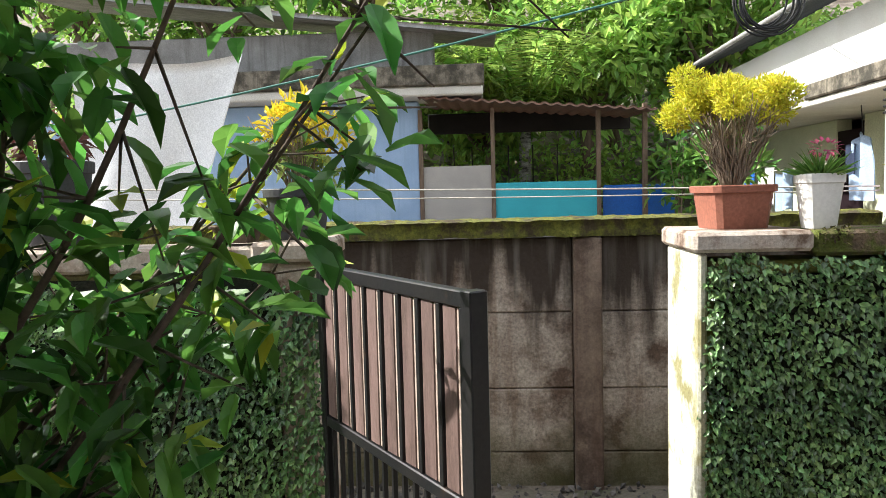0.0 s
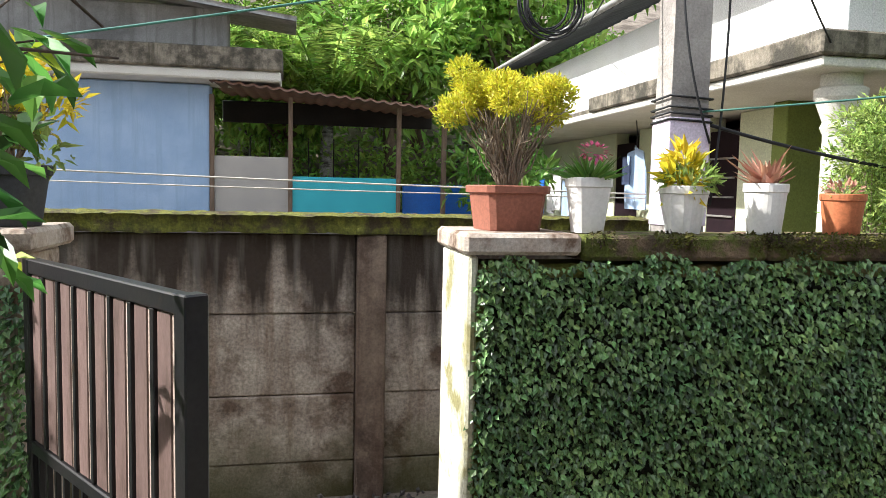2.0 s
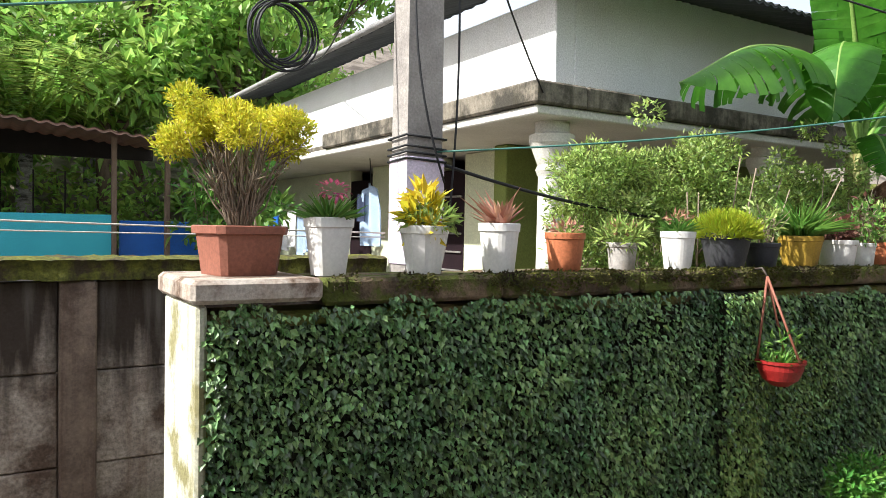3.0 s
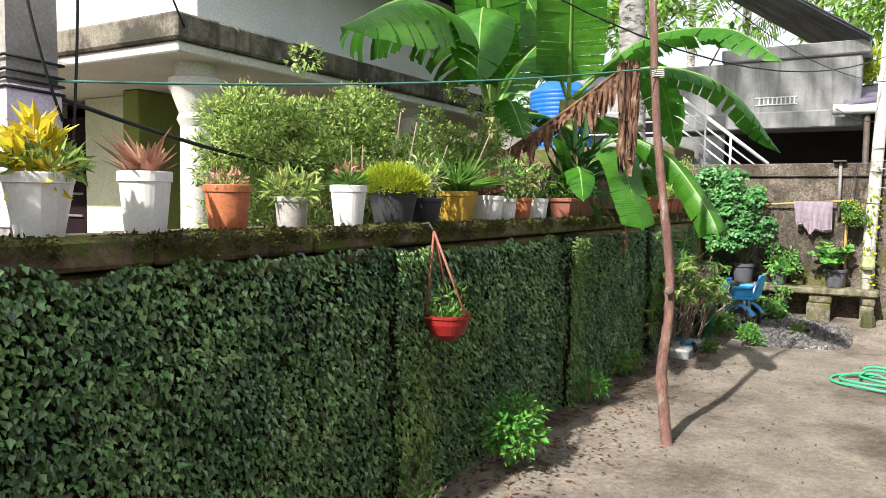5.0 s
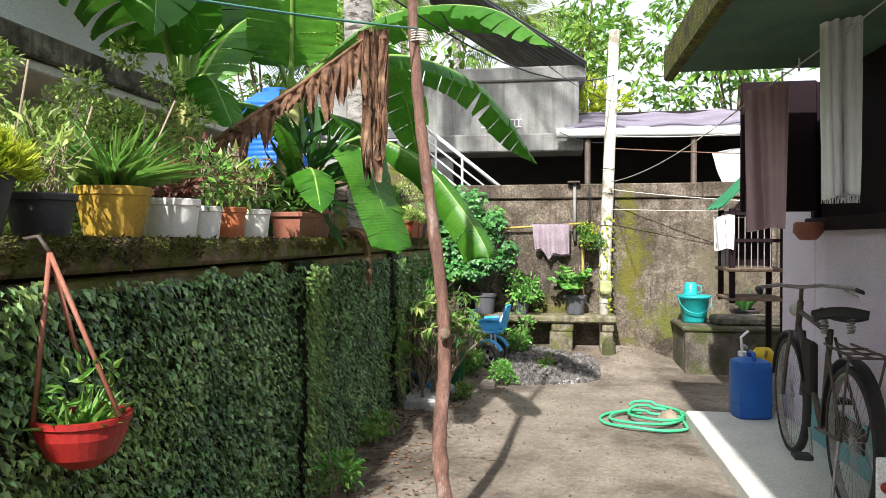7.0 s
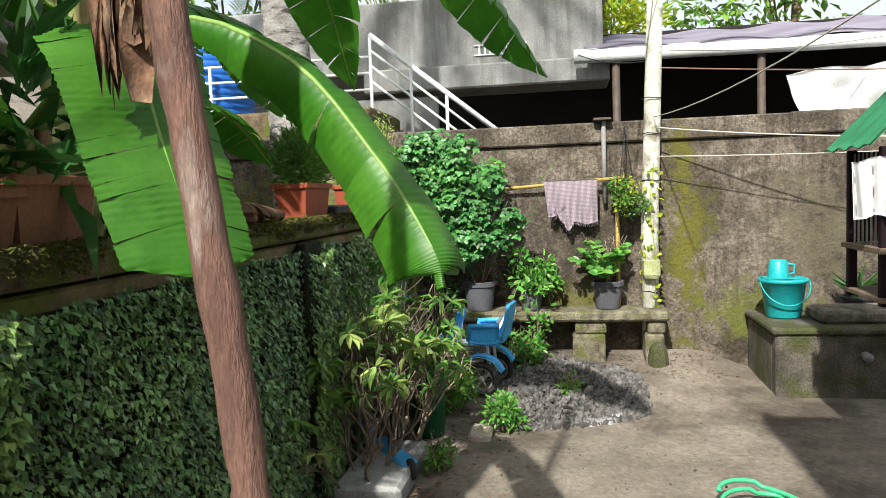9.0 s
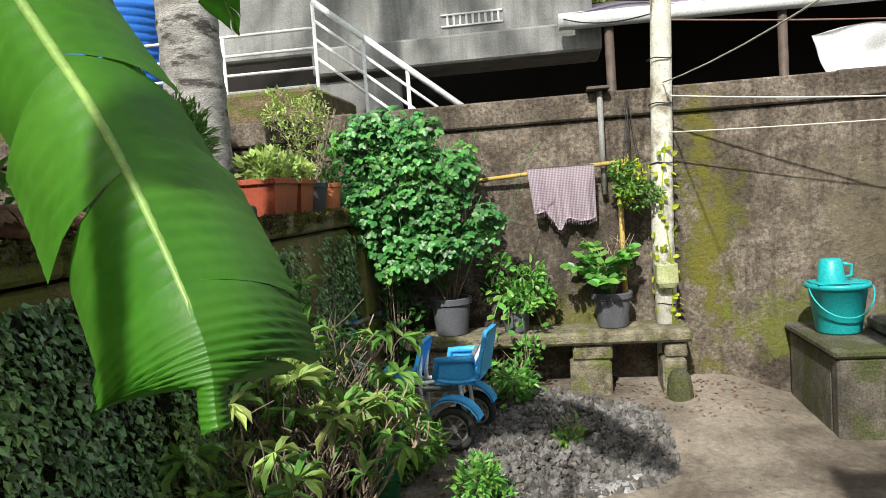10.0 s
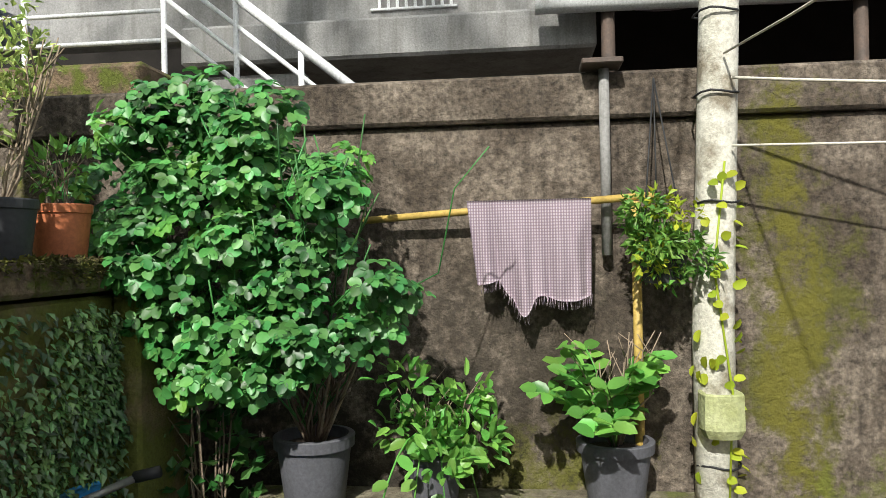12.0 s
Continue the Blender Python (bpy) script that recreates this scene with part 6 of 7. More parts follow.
b = Mesh()
pts = []
for k in range(150):
    q = k / 150
    a = 2 * math.pi * q * 3.2
    rr = 0.42 - 0.16 * q + 0.06 * math.sin(a * 1.7)
    x, y = 7.62 + 0.72 * rr * math.cos(a) + 0.25 * q, 0.98 + 0.75 * rr * math.sin(a) - 0.12 * q
    if y < 0.70 and x < 7.78:
        y = 0.705
    pts.append((x, y, 0.118 + 0.018 * int(q * 3.2) + 0.006 * math.sin(a * 3)))
b.tube(pts, 0.011, 8)
whole("garden_hose", b, "hose", "green garden hose lying in loose coils on the earth", "hose")
t = thing("rag", (7.78, 0.78, 0.105), "crumpled brown sack beside the hose", "sack")
b = Mesh()
b.sheet(lambda u, v: (-0.13 + 0.26 * u, -0.07 + 0.15 * v, 0.07 * math.sin(math.pi * u) * math.sin(math.pi * v) + 0.03 * abs(noise.noise((u * 7, v * 6, 1)))), 18, 14, 0.006)
part("cloth_panel", b, "twig", t)

# rack at the house corner
t = thing("bird_cage", (8.4, 0.0, 0.10), "dark wooden cage on legs under a green gabled sheet roof", "cage")
for x in (0.0, 0.42):
    for y, z0 in ((-0.2, 0.0), (0.2, 0.84)):
        part("leg", Mesh().box((x - 0.022, y - 0.022, z0), (x + 0.022, y + 0.022, 1.62), 0.005), "shutter", t)
    part("rail", Mesh().box((x - 0.02, -0.177, 1.56), (x + 0.02, 0.177, 1.61), 0.004), "shutter", t)
    part("rail", Mesh().box((x - 0.02, -0.177, 1.34), (x + 0.02, 0.177, 1.37), 0.004), "shutter", t)
part("floor_board", Mesh().box((-0.05, -0.24, 1.10), (0.47, 0.24, 1.13), 0.004), "bark", t)
part("lower_shelf", Mesh().box((-0.04, -0.23, 0.86), (0.46, 0.23, 0.885), 0.004), "bark", t)
part("back_panel", Mesh().box((0.40, -0.177, 1.135), (0.41, 0.177, 1.555), 0.003), "shutter", t)
for k in range(7):
    y = -0.15 + 0.05 * k
    part("cage_bar", Mesh().box((-0.004, y - 0.004, 1.131), (0.004, y + 0.004, 1.559), 0.001), "steel", t)
for k in range(7):
    x = 0.05 + 0.055 * k
    part("cage_bar", Mesh().box((x - 0.004, 0.196, 1.131), (x + 0.004, 0.204, 1.60), 0.001), "steel", t)
for sd in (-1, 1):
    b = Mesh()
    b.sheet(lambda u, v, sd=sd: (-0.09 + 0.62 * v, sd * 0.30 * u, 1.92 - 0.30 * u + 0.008 * math.sin(v * 22)), 6, 24, 0.008)
    part("roof_sheet", b, "greendrum", t, "green plastic roof sheet")
b = Mesh()
b.add([(-0.02, -0.2, 1.615), (-0.02, 0.2, 1.615), (-0.02, 0, 1.87), (-0.03, -0.2, 1.615), (-0.03, 0.2, 1.615), (-0.03, 0, 1.87)], [(0, 1, 2), (5, 4, 3), (0, 3, 4, 1), (1, 4, 5, 2), (2, 5, 3, 0)])
part("gable", b, "shutter", t)
t = thing("coconut_husk_pot", (6.75, 0.14, 1.46), "brown hanging clay pot under the window", "pot")
b = Mesh().lathe([(0.001, 0), (0.05, 0.005), (0.085, 0.05), (0.08, 0.10), (0.07, 0.11), (0.001, 0.08)], 22)
b.smooth = True
part("pot", b, "terra", t)
part("bracket", Mesh().tube([(0, -0.14, 0.09), (0, -0.07, 0.095)], 0.01, 6), "ruststeel", t)

# clothes line at the house
part("clothes_line", Mesh().tube(bend((5.1, 0.30, 2.455), (6.3, 0.50, 2.30), 0.01, 12) + bend((6.3, 0.50, 2.30), (10.43, 1.05, 2.10), 0.1, 10)[1:], 0.004, 6), "rope", oh)


def hang_cloth(name, loc, w, h, material, label, rz, wav=7):
    t = thing(name, loc, label, "cloth", rz=rz)
    b = Mesh()
    b.sheet(lambda u, v: (w * (v - 0.5) * (1 - 0.1 * u), 0.028 * math.sin(v * wav + u) * (0.4 + u) + 0.016 * math.sin(v * 2.3 * wav + 2 * u) + 0.006 * noise.noise((u * 7, v * 9, w)), -h * u + 0.012 * math.sin(v * 5)), 22, 30, 0.004)
    part("cloth_panel", b, material, t)
    return t


hang_cloth("towel", (6.3, 0.50, 2.30), 0.22, 0.78, "pinkcloth", "mauve towel hanging from the clothes line", 70)
t = hang_cloth("towel", (5.6, 0.37, 2.46), 0.165, 0.80, "whitecloth", "white fringed towel hanging from the clothes line", 75, 10)
b = Mesh()
for k in range(46):
    x = 0.148 * (k / 45 - 0.5)
    b.tube([(x, 0, -0.79), (x + RNG.normal() * 0.004, RNG.normal() * 0.004, -0.83)], 0.0016, 4)
part("fringe", b, "whitecloth", t)
hang_cloth("cloth", (8.38, 0.27, 1.66), 0.16, 0.28, "whitecloth", "pale cloth hanging from the cage eave", 80, 11)
hang_cloth("cloth", (5.15, 0.30, 2.455), 0.14, 0.10, "yellowleaf", "yellow cloth folded over the clothes line", 75)
for x, y, z in ((5.95, 0.44, 2.355), (6.12, 0.47, 2.33)):
    t = thing("clothes_peg", (x, y, z), "white plastic clothes peg on the line", "peg", "clothes pegs")
    part("peg", Mesh().box((-0.005, -0.004, -0.05), (0.001, 0.004, 0.015), 0.002).box((0.003, -0.004, -0.05), (0.008, 0.004, 0.015), 0.002), "white", t)

# ---- bananas ----
def banana_leaf(parent, pts, width, fold=0.5, strips=16, tear=0.015, dry=False, start=0.12, curl=0.0, res=70, face=None, rib=0.022, blunt=None):
    """A banana leaf along its midrib: two half blades of torn, pleated strips."""
    n = 48
    line = smooth_path(pts, n)
    tang = [(line[min(i + 1, n)] - line[max(i - 1, 0)]).normalized() for i in range(n + 1)]
    side = [t.cross(Vector((0, 0, 1))) for t in tang]
    last = None
    for i, s in enumerate(side):
        if s.length < 0.15:
            s = last or Vector((0, 1, 0))
        s = (s - tang[i] * s.dot(tang[i])).normalized()
        if last and s.dot(last) < 0:
            s = -s
        side[i] = last = s
    up = [s.cross(t) for s, t in zip(side, tang)]
    up = [u if u.z >= 0 or abs(u.z) < 0.3 else -u for u in up]
    for i in range(1, n + 1):
        if up[i].dot(up[i - 1]) < 0:
            up[i] = -up[i]

    if face:
        for i in range(n + 1):
            f = min(1.0, i / n * 2.2)
            u = up[i].lerp(Vector(face), f)
            up[i] = (u - tang[i] * u.dot(tang[i])).normalized()
            side[i] = tang[i].cross(up[i])

    def at(arr, u):
        k = min(max(u, 0), 1) * n
        i = min(int(k), n - 1)
        return arr[i].lerp(arr[i + 1], k - i)

    def w(u):
        s = (u - start) / (1 - start)
        if blunt:
            w0, w1, cut, run = blunt
            return width / 2 * max(0.03, min(1, s * 5) ** 0.6 * (w0 + (w1 - w0) * s) * (1 - 0.88 * min(1, max(0, (s - cut) / run)) ** 1.3))
        return width / 2 * max(0.02, min(1, s * 7) ** 0.6 * (1 - max(0, (s - 0.7) / 0.3) ** 2.2))

    b = Mesh()
    for half in (1, -1):
        cuts = [start] + sorted(start + (1 - start) * (k + 0.5 * RNG.random()) / strips for k in range(1, strips)) + [1.0]
        for u0, u1 in zip(cuts, cuts[1:]):
            f = fold * (0.8 + 0.4 * RNG.random()) + (0.5 * RNG.random() if dry else 0)
            gap = tear * RNG.random() * (3 if RNG.random() < 0.2 else 1)
            nu = max(2, int((u1 - u0) * res))
            nv = 6
            g = []
            for i in range(nu + 1):
                for j in range(nv + 1):
                    v = j / nv
                    s = i / nu
                    uu = u0 + (u1 - u0) * (s + gap * 6 * v * (0.5 - s)) + 0.05 * v * width
                    a = f * (0.35 + 0.65 * v)
                    ww = w(uu) * v * (1 + (0.06 * RNG.normal() if dry and j == nv else 0))
                    c = at(line, uu)
                    pl = (0.0035 * math.sin(uu * 150) if res < 100 else (0.0026 + 0.0016 * math.sin(uu * 37 + v * 3)) * math.sin(uu * 480 - 34 * v)) * min(1, v * 3)
                    g.append(c + at(side, uu) * half * ww * math.cos(a) + at(up, uu) * (-ww * math.sin(a) + pl - curl * v * v * w(uu)))
            b.add(g, [[i * (nv + 1) + j, (i + 1) * (nv + 1) + j, (i + 1) * (nv + 1) + j + 1, i * (nv + 1) + j + 1] for i in range(nu) for j in range(nv)])
    b.smooth = True
    leaf = part("banana_leaf", b, "bananadry" if dry else "banana", parent)
    rib = Mesh().tube([p - u * 0.004 for p, u in zip(line, up)][::2], [rib * (1 - 0.85 * i / (n // 2)) for i in range(n // 2 + 1)], 7)
    part("midrib", rib, "bananadry" if dry else "bananarib", leaf)
    return leaf


def banana_plant(base, top, label, leaves, r=0.09):
    t = thing("banana_plant", (0, 0, 0), label, "banana plant", "banana plants behind the wall")
    b = Mesh()
    for k in range(5):
        o = Vector((0.03 * math.cos(k * 1.3), 0.03 * math.sin(k * 1.3), 0))
        b.tube([Vector(base) + o, Vector(base).lerp(Vector(top), 0.5) + o * 1.4, Vector(top) + o * 1.8], [r, r * 0.8, r * 0.45], 10)
    part("stem", b, "bananastem", t)
    for pts, w, k in leaves:
        banana_leaf(t, pts, w, **k)
    return t


cA, cB, cC = (6.3, 3.9, 2.3), (6.95, 3.45, 2.5), (6.5, 3.3, 1.8)
banana_plant((6.35, 3.95, 0.1), cA, "tall banana plant with broad torn green leaves", [
    ([cA, (5.6, 3.75, 2.85), (4.6, 3.6, 2.85), (3.75, 3.5, 2.5)], 0.82, dict(fold=0.85, tear=0.03, strips=24, rib=0.03)),
    ([cA, (5.95, 3.75, 2.9), (5.35, 3.5, 2.95), (5.0, 3.35, 2.35)], 0.5, dict(fold=0.3)),
    ([cA, (6.45, 4.05, 3.1), (6.7, 4.15, 4.2)], 0.62, dict(fold=0.25, start=0.35, rib=0.034)),
    ([cA, (6.15, 3.8, 2.9), (5.95, 3.75, 3.6)], 0.3, dict(fold=0.5, start=0.5, rib=0.03)),
    ([cA, (6.3, 3.75, 3.0), (6.25, 3.7, 3.9)], 0.3, dict(fold=0.6, start=0.5, rib=0.03)),
    ([cA, (6.05, 3.8, 3.1), (5.7, 3.75, 4.0)], 0.55, dict(fold=0.3, start=0.35, rib=0.034)),
    ([cA, (6.8, 3.8, 2.9), (7.6, 3.7, 3.35)], 0.5, dict(fold=0.3)),
    ([cA, (6.7, 3.6, 2.35), (7.1, 3.3, 2.1)], 0.36, dict(fold=0.35)),
    ([cA, (6.0, 3.6, 2.4), (5.7, 3.3, 2.05)], 0.3, dict(fold=0.4)),
], 0.08)
banana_plant((7.0, 3.55, 0.1), cB, "banana plant with arching torn leaves over the yard", [
    ([cB, (6.9, 2.8, 2.95), (6.75, 2.1, 2.95), (6.5, 1.65, 2.62)], 0.46, dict(fold=0.5, tear=0.03)),
    ([cB, (7.2, 2.8, 2.78), (7.5, 2.2, 2.6), (7.75, 1.78, 2.05)], 0.46, dict(fold=0.55, tear=0.05)),
    ([cB, (7.4, 3.1, 2.95), (7.9, 2.9, 2.8), (8.25, 2.78, 2.12)], 0.46, dict(fold=0.3)),
    ([cB, (6.7, 3.35, 3.1), (6.3, 3.2, 3.9)], 0.6, dict(fold=0.25)),
    ([cB, (7.3, 3.85, 3.2), (7.7, 4.35, 3.9)], 0.6, dict(fold=0.3)),
    ([cB, (7.3, 3.3, 2.4), (7.8, 3.15, 2.35), (8.1, 3.05, 1.95)], 0.4, dict(fold=0.6)),
], 0.08)
banana_plant((6.55, 3.4, 0.1), cC, "young banana plant with leaves hanging over the wall", [
    ([cC, (6.38, 2.98, 2.0), (6.18, 2.75, 1.99), (6.10, 2.62, 1.70), (6.02, 2.49, 1.39)], 0.43, dict(fold=0.18, tear=0.004, start=0.4, res=420, rib=0.014, blunt=(1.0, 0.74, 0.92, 0.06))),
    ([cC, (6.62, 2.90, 2.12), (6.57, 2.50, 1.98), (6.47, 2.22, 1.68), (6.37, 2.05, 1.43), (6.34, 2.02, 1.33)], 0.265, dict(fold=0.68, tear=0.004, start=0.2, res=420, face=(-0.80, -0.50, 0.12), strips=9, curl=0.30, rib=0.013, blunt=(0.8, 1.1, 0.84, 0.05))),
    ([cC, (6.1, 3.1, 1.78), (5.75, 2.9, 1.84), (5.42, 2.74, 1.60)], 0.22, dict(fold=0.35)),
    ([cC, (6.2, 3.15, 1.85), (5.8, 3.05, 2.0), (5.5, 3.0, 2.05)], 0.10, dict(fold=0.4)),
    ([cC, (6.8, 3.1, 1.95), (7.1, 2.95, 1.9), (7.3, 2.85, 1.7)], 0.3, dict(fold=0.4)),
], 0.05)
t = thing("dead_banana_leaf", (0, 0, 0), "brown dried banana leaf hanging in strips from the post", "dead leaf")
line = smooth_path([(5.95, 3.75, 1.86), (5.72, 3.38, 2.02), (5.85, 3.0, 2.3), (5.98, 2.66, 2.58)], 40)
part("midrib", Mesh().tube(line, [0.016 - 0.0002 * i for i in range(41)], 7), "bananadry", t)


def rag(p, along, length, wide, lean, twist=0.5):
    """A crumpled strip of dry leaf that hangs from p, wide at the top and ragged at its end."""
    b = Mesh()
    p, along = Vector(p), Vector(along).normalized()
    out = along.cross(Vector((0, 0, 1))).normalized()
    k0 = 20 * RNG.random()
    ph = 6 * RNG.random()

    def at(u, v):
        w = wide * (1 - 0.75 * u ** 1.4) * (v - 0.5 + 0.25 * lean * u)
        fold_ = 0.022 * math.sin(9 * v + ph + 2.5 * u * twist) + 0.03 * noise.noise((u * 4 + k0, v * 5, k0))
        d = length * u * (1 + 0.35 * noise.noise((v * 5, k0, 1)))
        return p + along * w + out * fold_ * (0.3 + u) + Vector((0, 0, -d + 0.012 * noise.noise((u * 9, v * 9, k0))))

    b.sheet(at, 12, 8, 0.0025)
    return part("leaf_strip", b, "bananadry", t)


for i in range(5, 40, 2):
    d = line[min(i + 2, 40)] - line[i - 1]
    rag(line[i], d, 0.09 + 0.20 * RNG.random() ** 1.5, 0.12 + 0.06 * RNG.random(), RNG.normal())
for k in range(16):
    a = RNG.random() * 6.28
    rag(Vector((6.0, 2.63, 2.6)) + Vector((0.035 * math.cos(a), 0.05 * math.sin(a), 0.02 * RNG.normal())), (math.cos(a), math.sin(a), 0), 0.35 + 0.42 * RNG.random(), 0.07, 1.5 * RNG.normal(), 3)
t = thing("dead_banana_leaf", (0, 0, 0), "brown dried banana leaves lying over the wall top", "dead leaf")
for k in range(7):
    x, y = 7.0 + 0.55 * RNG.random(), 2.98 + 0.16 * RNG.random()
    banana_leaf(t, [(x + 0.3, y + 0.06 * RNG.normal(), 1.50), (x, y, 1.53 + 0.03 * RNG.random()), (x - 0.3, y + 0.05 * RNG.normal(), 1.50 + 0.02 * RNG.random())], 0.13, fold=0.35, dry=True, tear=0.08, strips=9)
banana_leaf(t, [(7.0, 3.1, 1.52), (6.85, 2.93, 1.52), (6.78, 2.86, 1.40), (6.72, 2.84, 1.12)], 0.10, fold=0.9, dry=True, tear=0.08, strips=9)

# wooden post in the yard
t = thing("wooden_post", (5.45, 2.13, 0.05), "rough dry wooden post leaning in the yard", "post")
pts = smooth_path([(-0.25, -0.055, 0), (-0.12, 0.03, 0.45), (0.02, 0.03, 0.8), (0.05, 0.045, 1.15), (0.05, 0.12, 1.75), (0.05, 0.165, 2.2), (0.05, 0.24, 3.5)], 60)
b = Mesh().tube([p + Vector((0.005 * noise.noise((i * 0.7, 0, 0)), 0.005 * noise.noise((0, i * 0.7, 0)), 0)) for i, p in enumerate(pts)],
                [0.036 - 0.0002 * i + 0.005 * noise.noise((i * 0.6, 3, 1)) + 0.004 * noise.noise((i * 1.7, 8, 1)) for i in range(61)], 16)
part("trunk", b, "postwood", t)
part("knot", Mesh().lathe([(0.001, 0.02), (0.02, 0.014), (0.03, 0.0)], 10, m=pose(-0.03, 0.02, 0.98, 0, -80, 20)), "bark", t)
b = Mesh()
for k in range(5):
    b.tube([(0.05 + 0.04 * math.cos(q), 0.155 + 0.04 * math.sin(q), 2.36 + 0.012 * k) for q in [i * 0.5 for i in range(14)]], 0.004, 5)
part("rope_binding", b, "rope", t)

# coconut trunk behind the wall
t = thing("coconut_palm", (9.68, 3.62, 0.1), "grey ringed coconut palm trunk behind the wall", "palm tree")
b = Mesh()
n = 120
b.tube([(-0.25 * (i / n) - 0.02 * math.sin(i / 9), 0.10 * i / n, 7.5 * i / n) for i in range(n + 1)], [0.175 - 0.05 * i / n + 0.007 * (i % 3 == 0) for i in range(n + 1)], 20)
part("trunk", b, "coco", t)


def frond(b, base, way, length, drop, leaflet=0.5, n=46):
    """A palm frond: a drooping rib with leaflets on both sides."""
    base, way = Vector(base), Vector(way).normalized()
    pts = [base + way * length * u + Vector((0, 0, -drop * u * u)) for u in [k / n for k in range(n + 1)]]
    b.tube(pts[::4], [0.03 * (1 - 0.8 * i / len(pts[::4])) for i in range(len(pts[::4]))], 5)
    s = way.cross(Vector((0, 0, 1))).normalized()
    P, A, N_ = [], [], []
    for i, p in enumerate(pts[3:]):
        for h in (1, -1):
            P.append(p)
            A.append(s * h + way * 0.6 + Vector((0, 0, -0.5 - 0.2 * RNG.random())))
            N_.append((0, 0, 1))
    q = np.linspace(0, 1, len(P))
    b.leaves(P, A, N_, leaflet * (0.5 + np.sin(np.pi * (0.1 + 0.8 * q))), 0.045, 0.02, 0.15)


b = Mesh()
for k in range(14):
    a = k * 2.4
    frond(b, (-0.25, 0.1, 7.5), (math.cos(a), math.sin(a), 0.5 * RNG.random()), 2.6, 1.4)
part("fronds", b, "palm", t)

# ---- shrubs ----
def shrub(name, loc, label, clumps, n, leaf, material, stems_n=14, spread=0.3, top=0.5, stem="twig", r=0.006, category="shrub", **k):
    t = thing(name, loc, label, category)
    stems(t, stems_n, 0.0, spread, top, r, stem, "branch_work", 3)
    part("foliage", crown(Mesh(), n, clumps, *leaf, **k), material, t)
    return t


cl = clumps_in(120, (0, 0, 1.62), (1.0, 0.36, 0.74), 0.13)
shrub("large_shrub", (4.35, 3.85, 0.1), "large airy shrub with small pale green leaves behind the wall", cl, 21000, (0.038, 0.019), "paleleaf", 40, 0.9, 1.9, r=0.008)
cl = clumps_in(14, (0, 0, 1.75), (0.35, 0.25, 0.45), 0.14)
shrub("large_shrub", (3.45, 3.8, 0.1), "slender shrub with small pale green leaves behind the wall", cl, 6200, (0.04, 0.014), "paleleaf", 14, 0.3, 1.7, r=0.006)
cl = clumps_in(70, (0, 0, 1.7), (0.72, 0.28, 0.64), 0.12)
shrub("large_shrub", (5.45, 3.75, 0.1), "twiggy shrub with yellowing leaves behind the wall", cl, 11000, (0.04, 0.02), "paleleaf", 26, 0.6, 1.9, r=0.006)
shrub("large_shrub", (7.3, 3.75, 0.1), "leafy shrub behind the wall", clumps_in(14, (0, 0, 1.3), (0.7, 0.3, 0.35), 0.2), 1600, (0.09, 0.04), "deepleaf", 14, 0.5, 1.6)
shrub("large_shrub", (9.0, 4.3, 0.1), "leafy shrub behind the wall", clumps_in(14, (0, 0, 1.2), (1.0, 0.4, 0.35), 0.25), 2000, (0.08, 0.04), "greenleaf", 14, 0.6, 1.5)

t = thing("dry_shrub", (8.45, 2.66, 0.10), "sparse shrub of pale bare twigs with narrow leaves", "shrub")
tips = []


def twig_tree(b, p, d, length, r, level):
    """A crooked twig that forks into thinner ones."""
    q = p + d * length
    mid = p.lerp(q, 0.5) + Vector(RNG.normal(scale=0.03 * length / 0.3, size=3))
    b.tube(smooth_path([p, mid, q], 4), [r, r * 0.93, r * 0.86, r * 0.8, r * 0.74], 6)
    if level == 0:
        tips.append(q)
        return
    for _ in range(2 + (RNG.random() < 0.35)):
        e = (d + Vector((0.55 * RNG.normal(), 0.4 * RNG.normal(), 0.15 + 0.3 * RNG.normal()))).normalized()
        twig_tree(b, mid.lerp(q, 0.4 + 0.6 * RNG.random()), e, length * (0.6 + 0.25 * RNG.random()), r * 0.68, level - 1)


for k in range(13):
    b = Mesh()
    p = Vector((-0.35 + 0.06 * k + 0.05 * RNG.normal(), 0.10 * RNG.normal(), -0.02))
    twig_tree(b, p, Vector((0.35 * RNG.normal(), 0.3 * RNG.normal() - 0.08, 1.0)).normalized(), 0.30 + 0.12 * RNG.random(), 0.0125, 3)
    part("stem", b, "twig", t)
b = Mesh()
for e in tips:
    if RNG.random() < 0.26 and e.z > 0.5:
        k = 6 + RNG.integers(5)
        a = 2 * math.pi * RNG.random(k)
        b.leaves([e] * k, np.stack([np.cos(a), np.sin(a), 0.1 + 0.4 * RNG.normal(size=k)], 1), np.stack([0.2 * np.cos(a), 0.2 * np.sin(a), np.ones(k)], 1), 0.08 + 0.04 * RNG.random(k), 0.026, 0.1, 0.35)
part("leaves", b, "greenleaf", t)

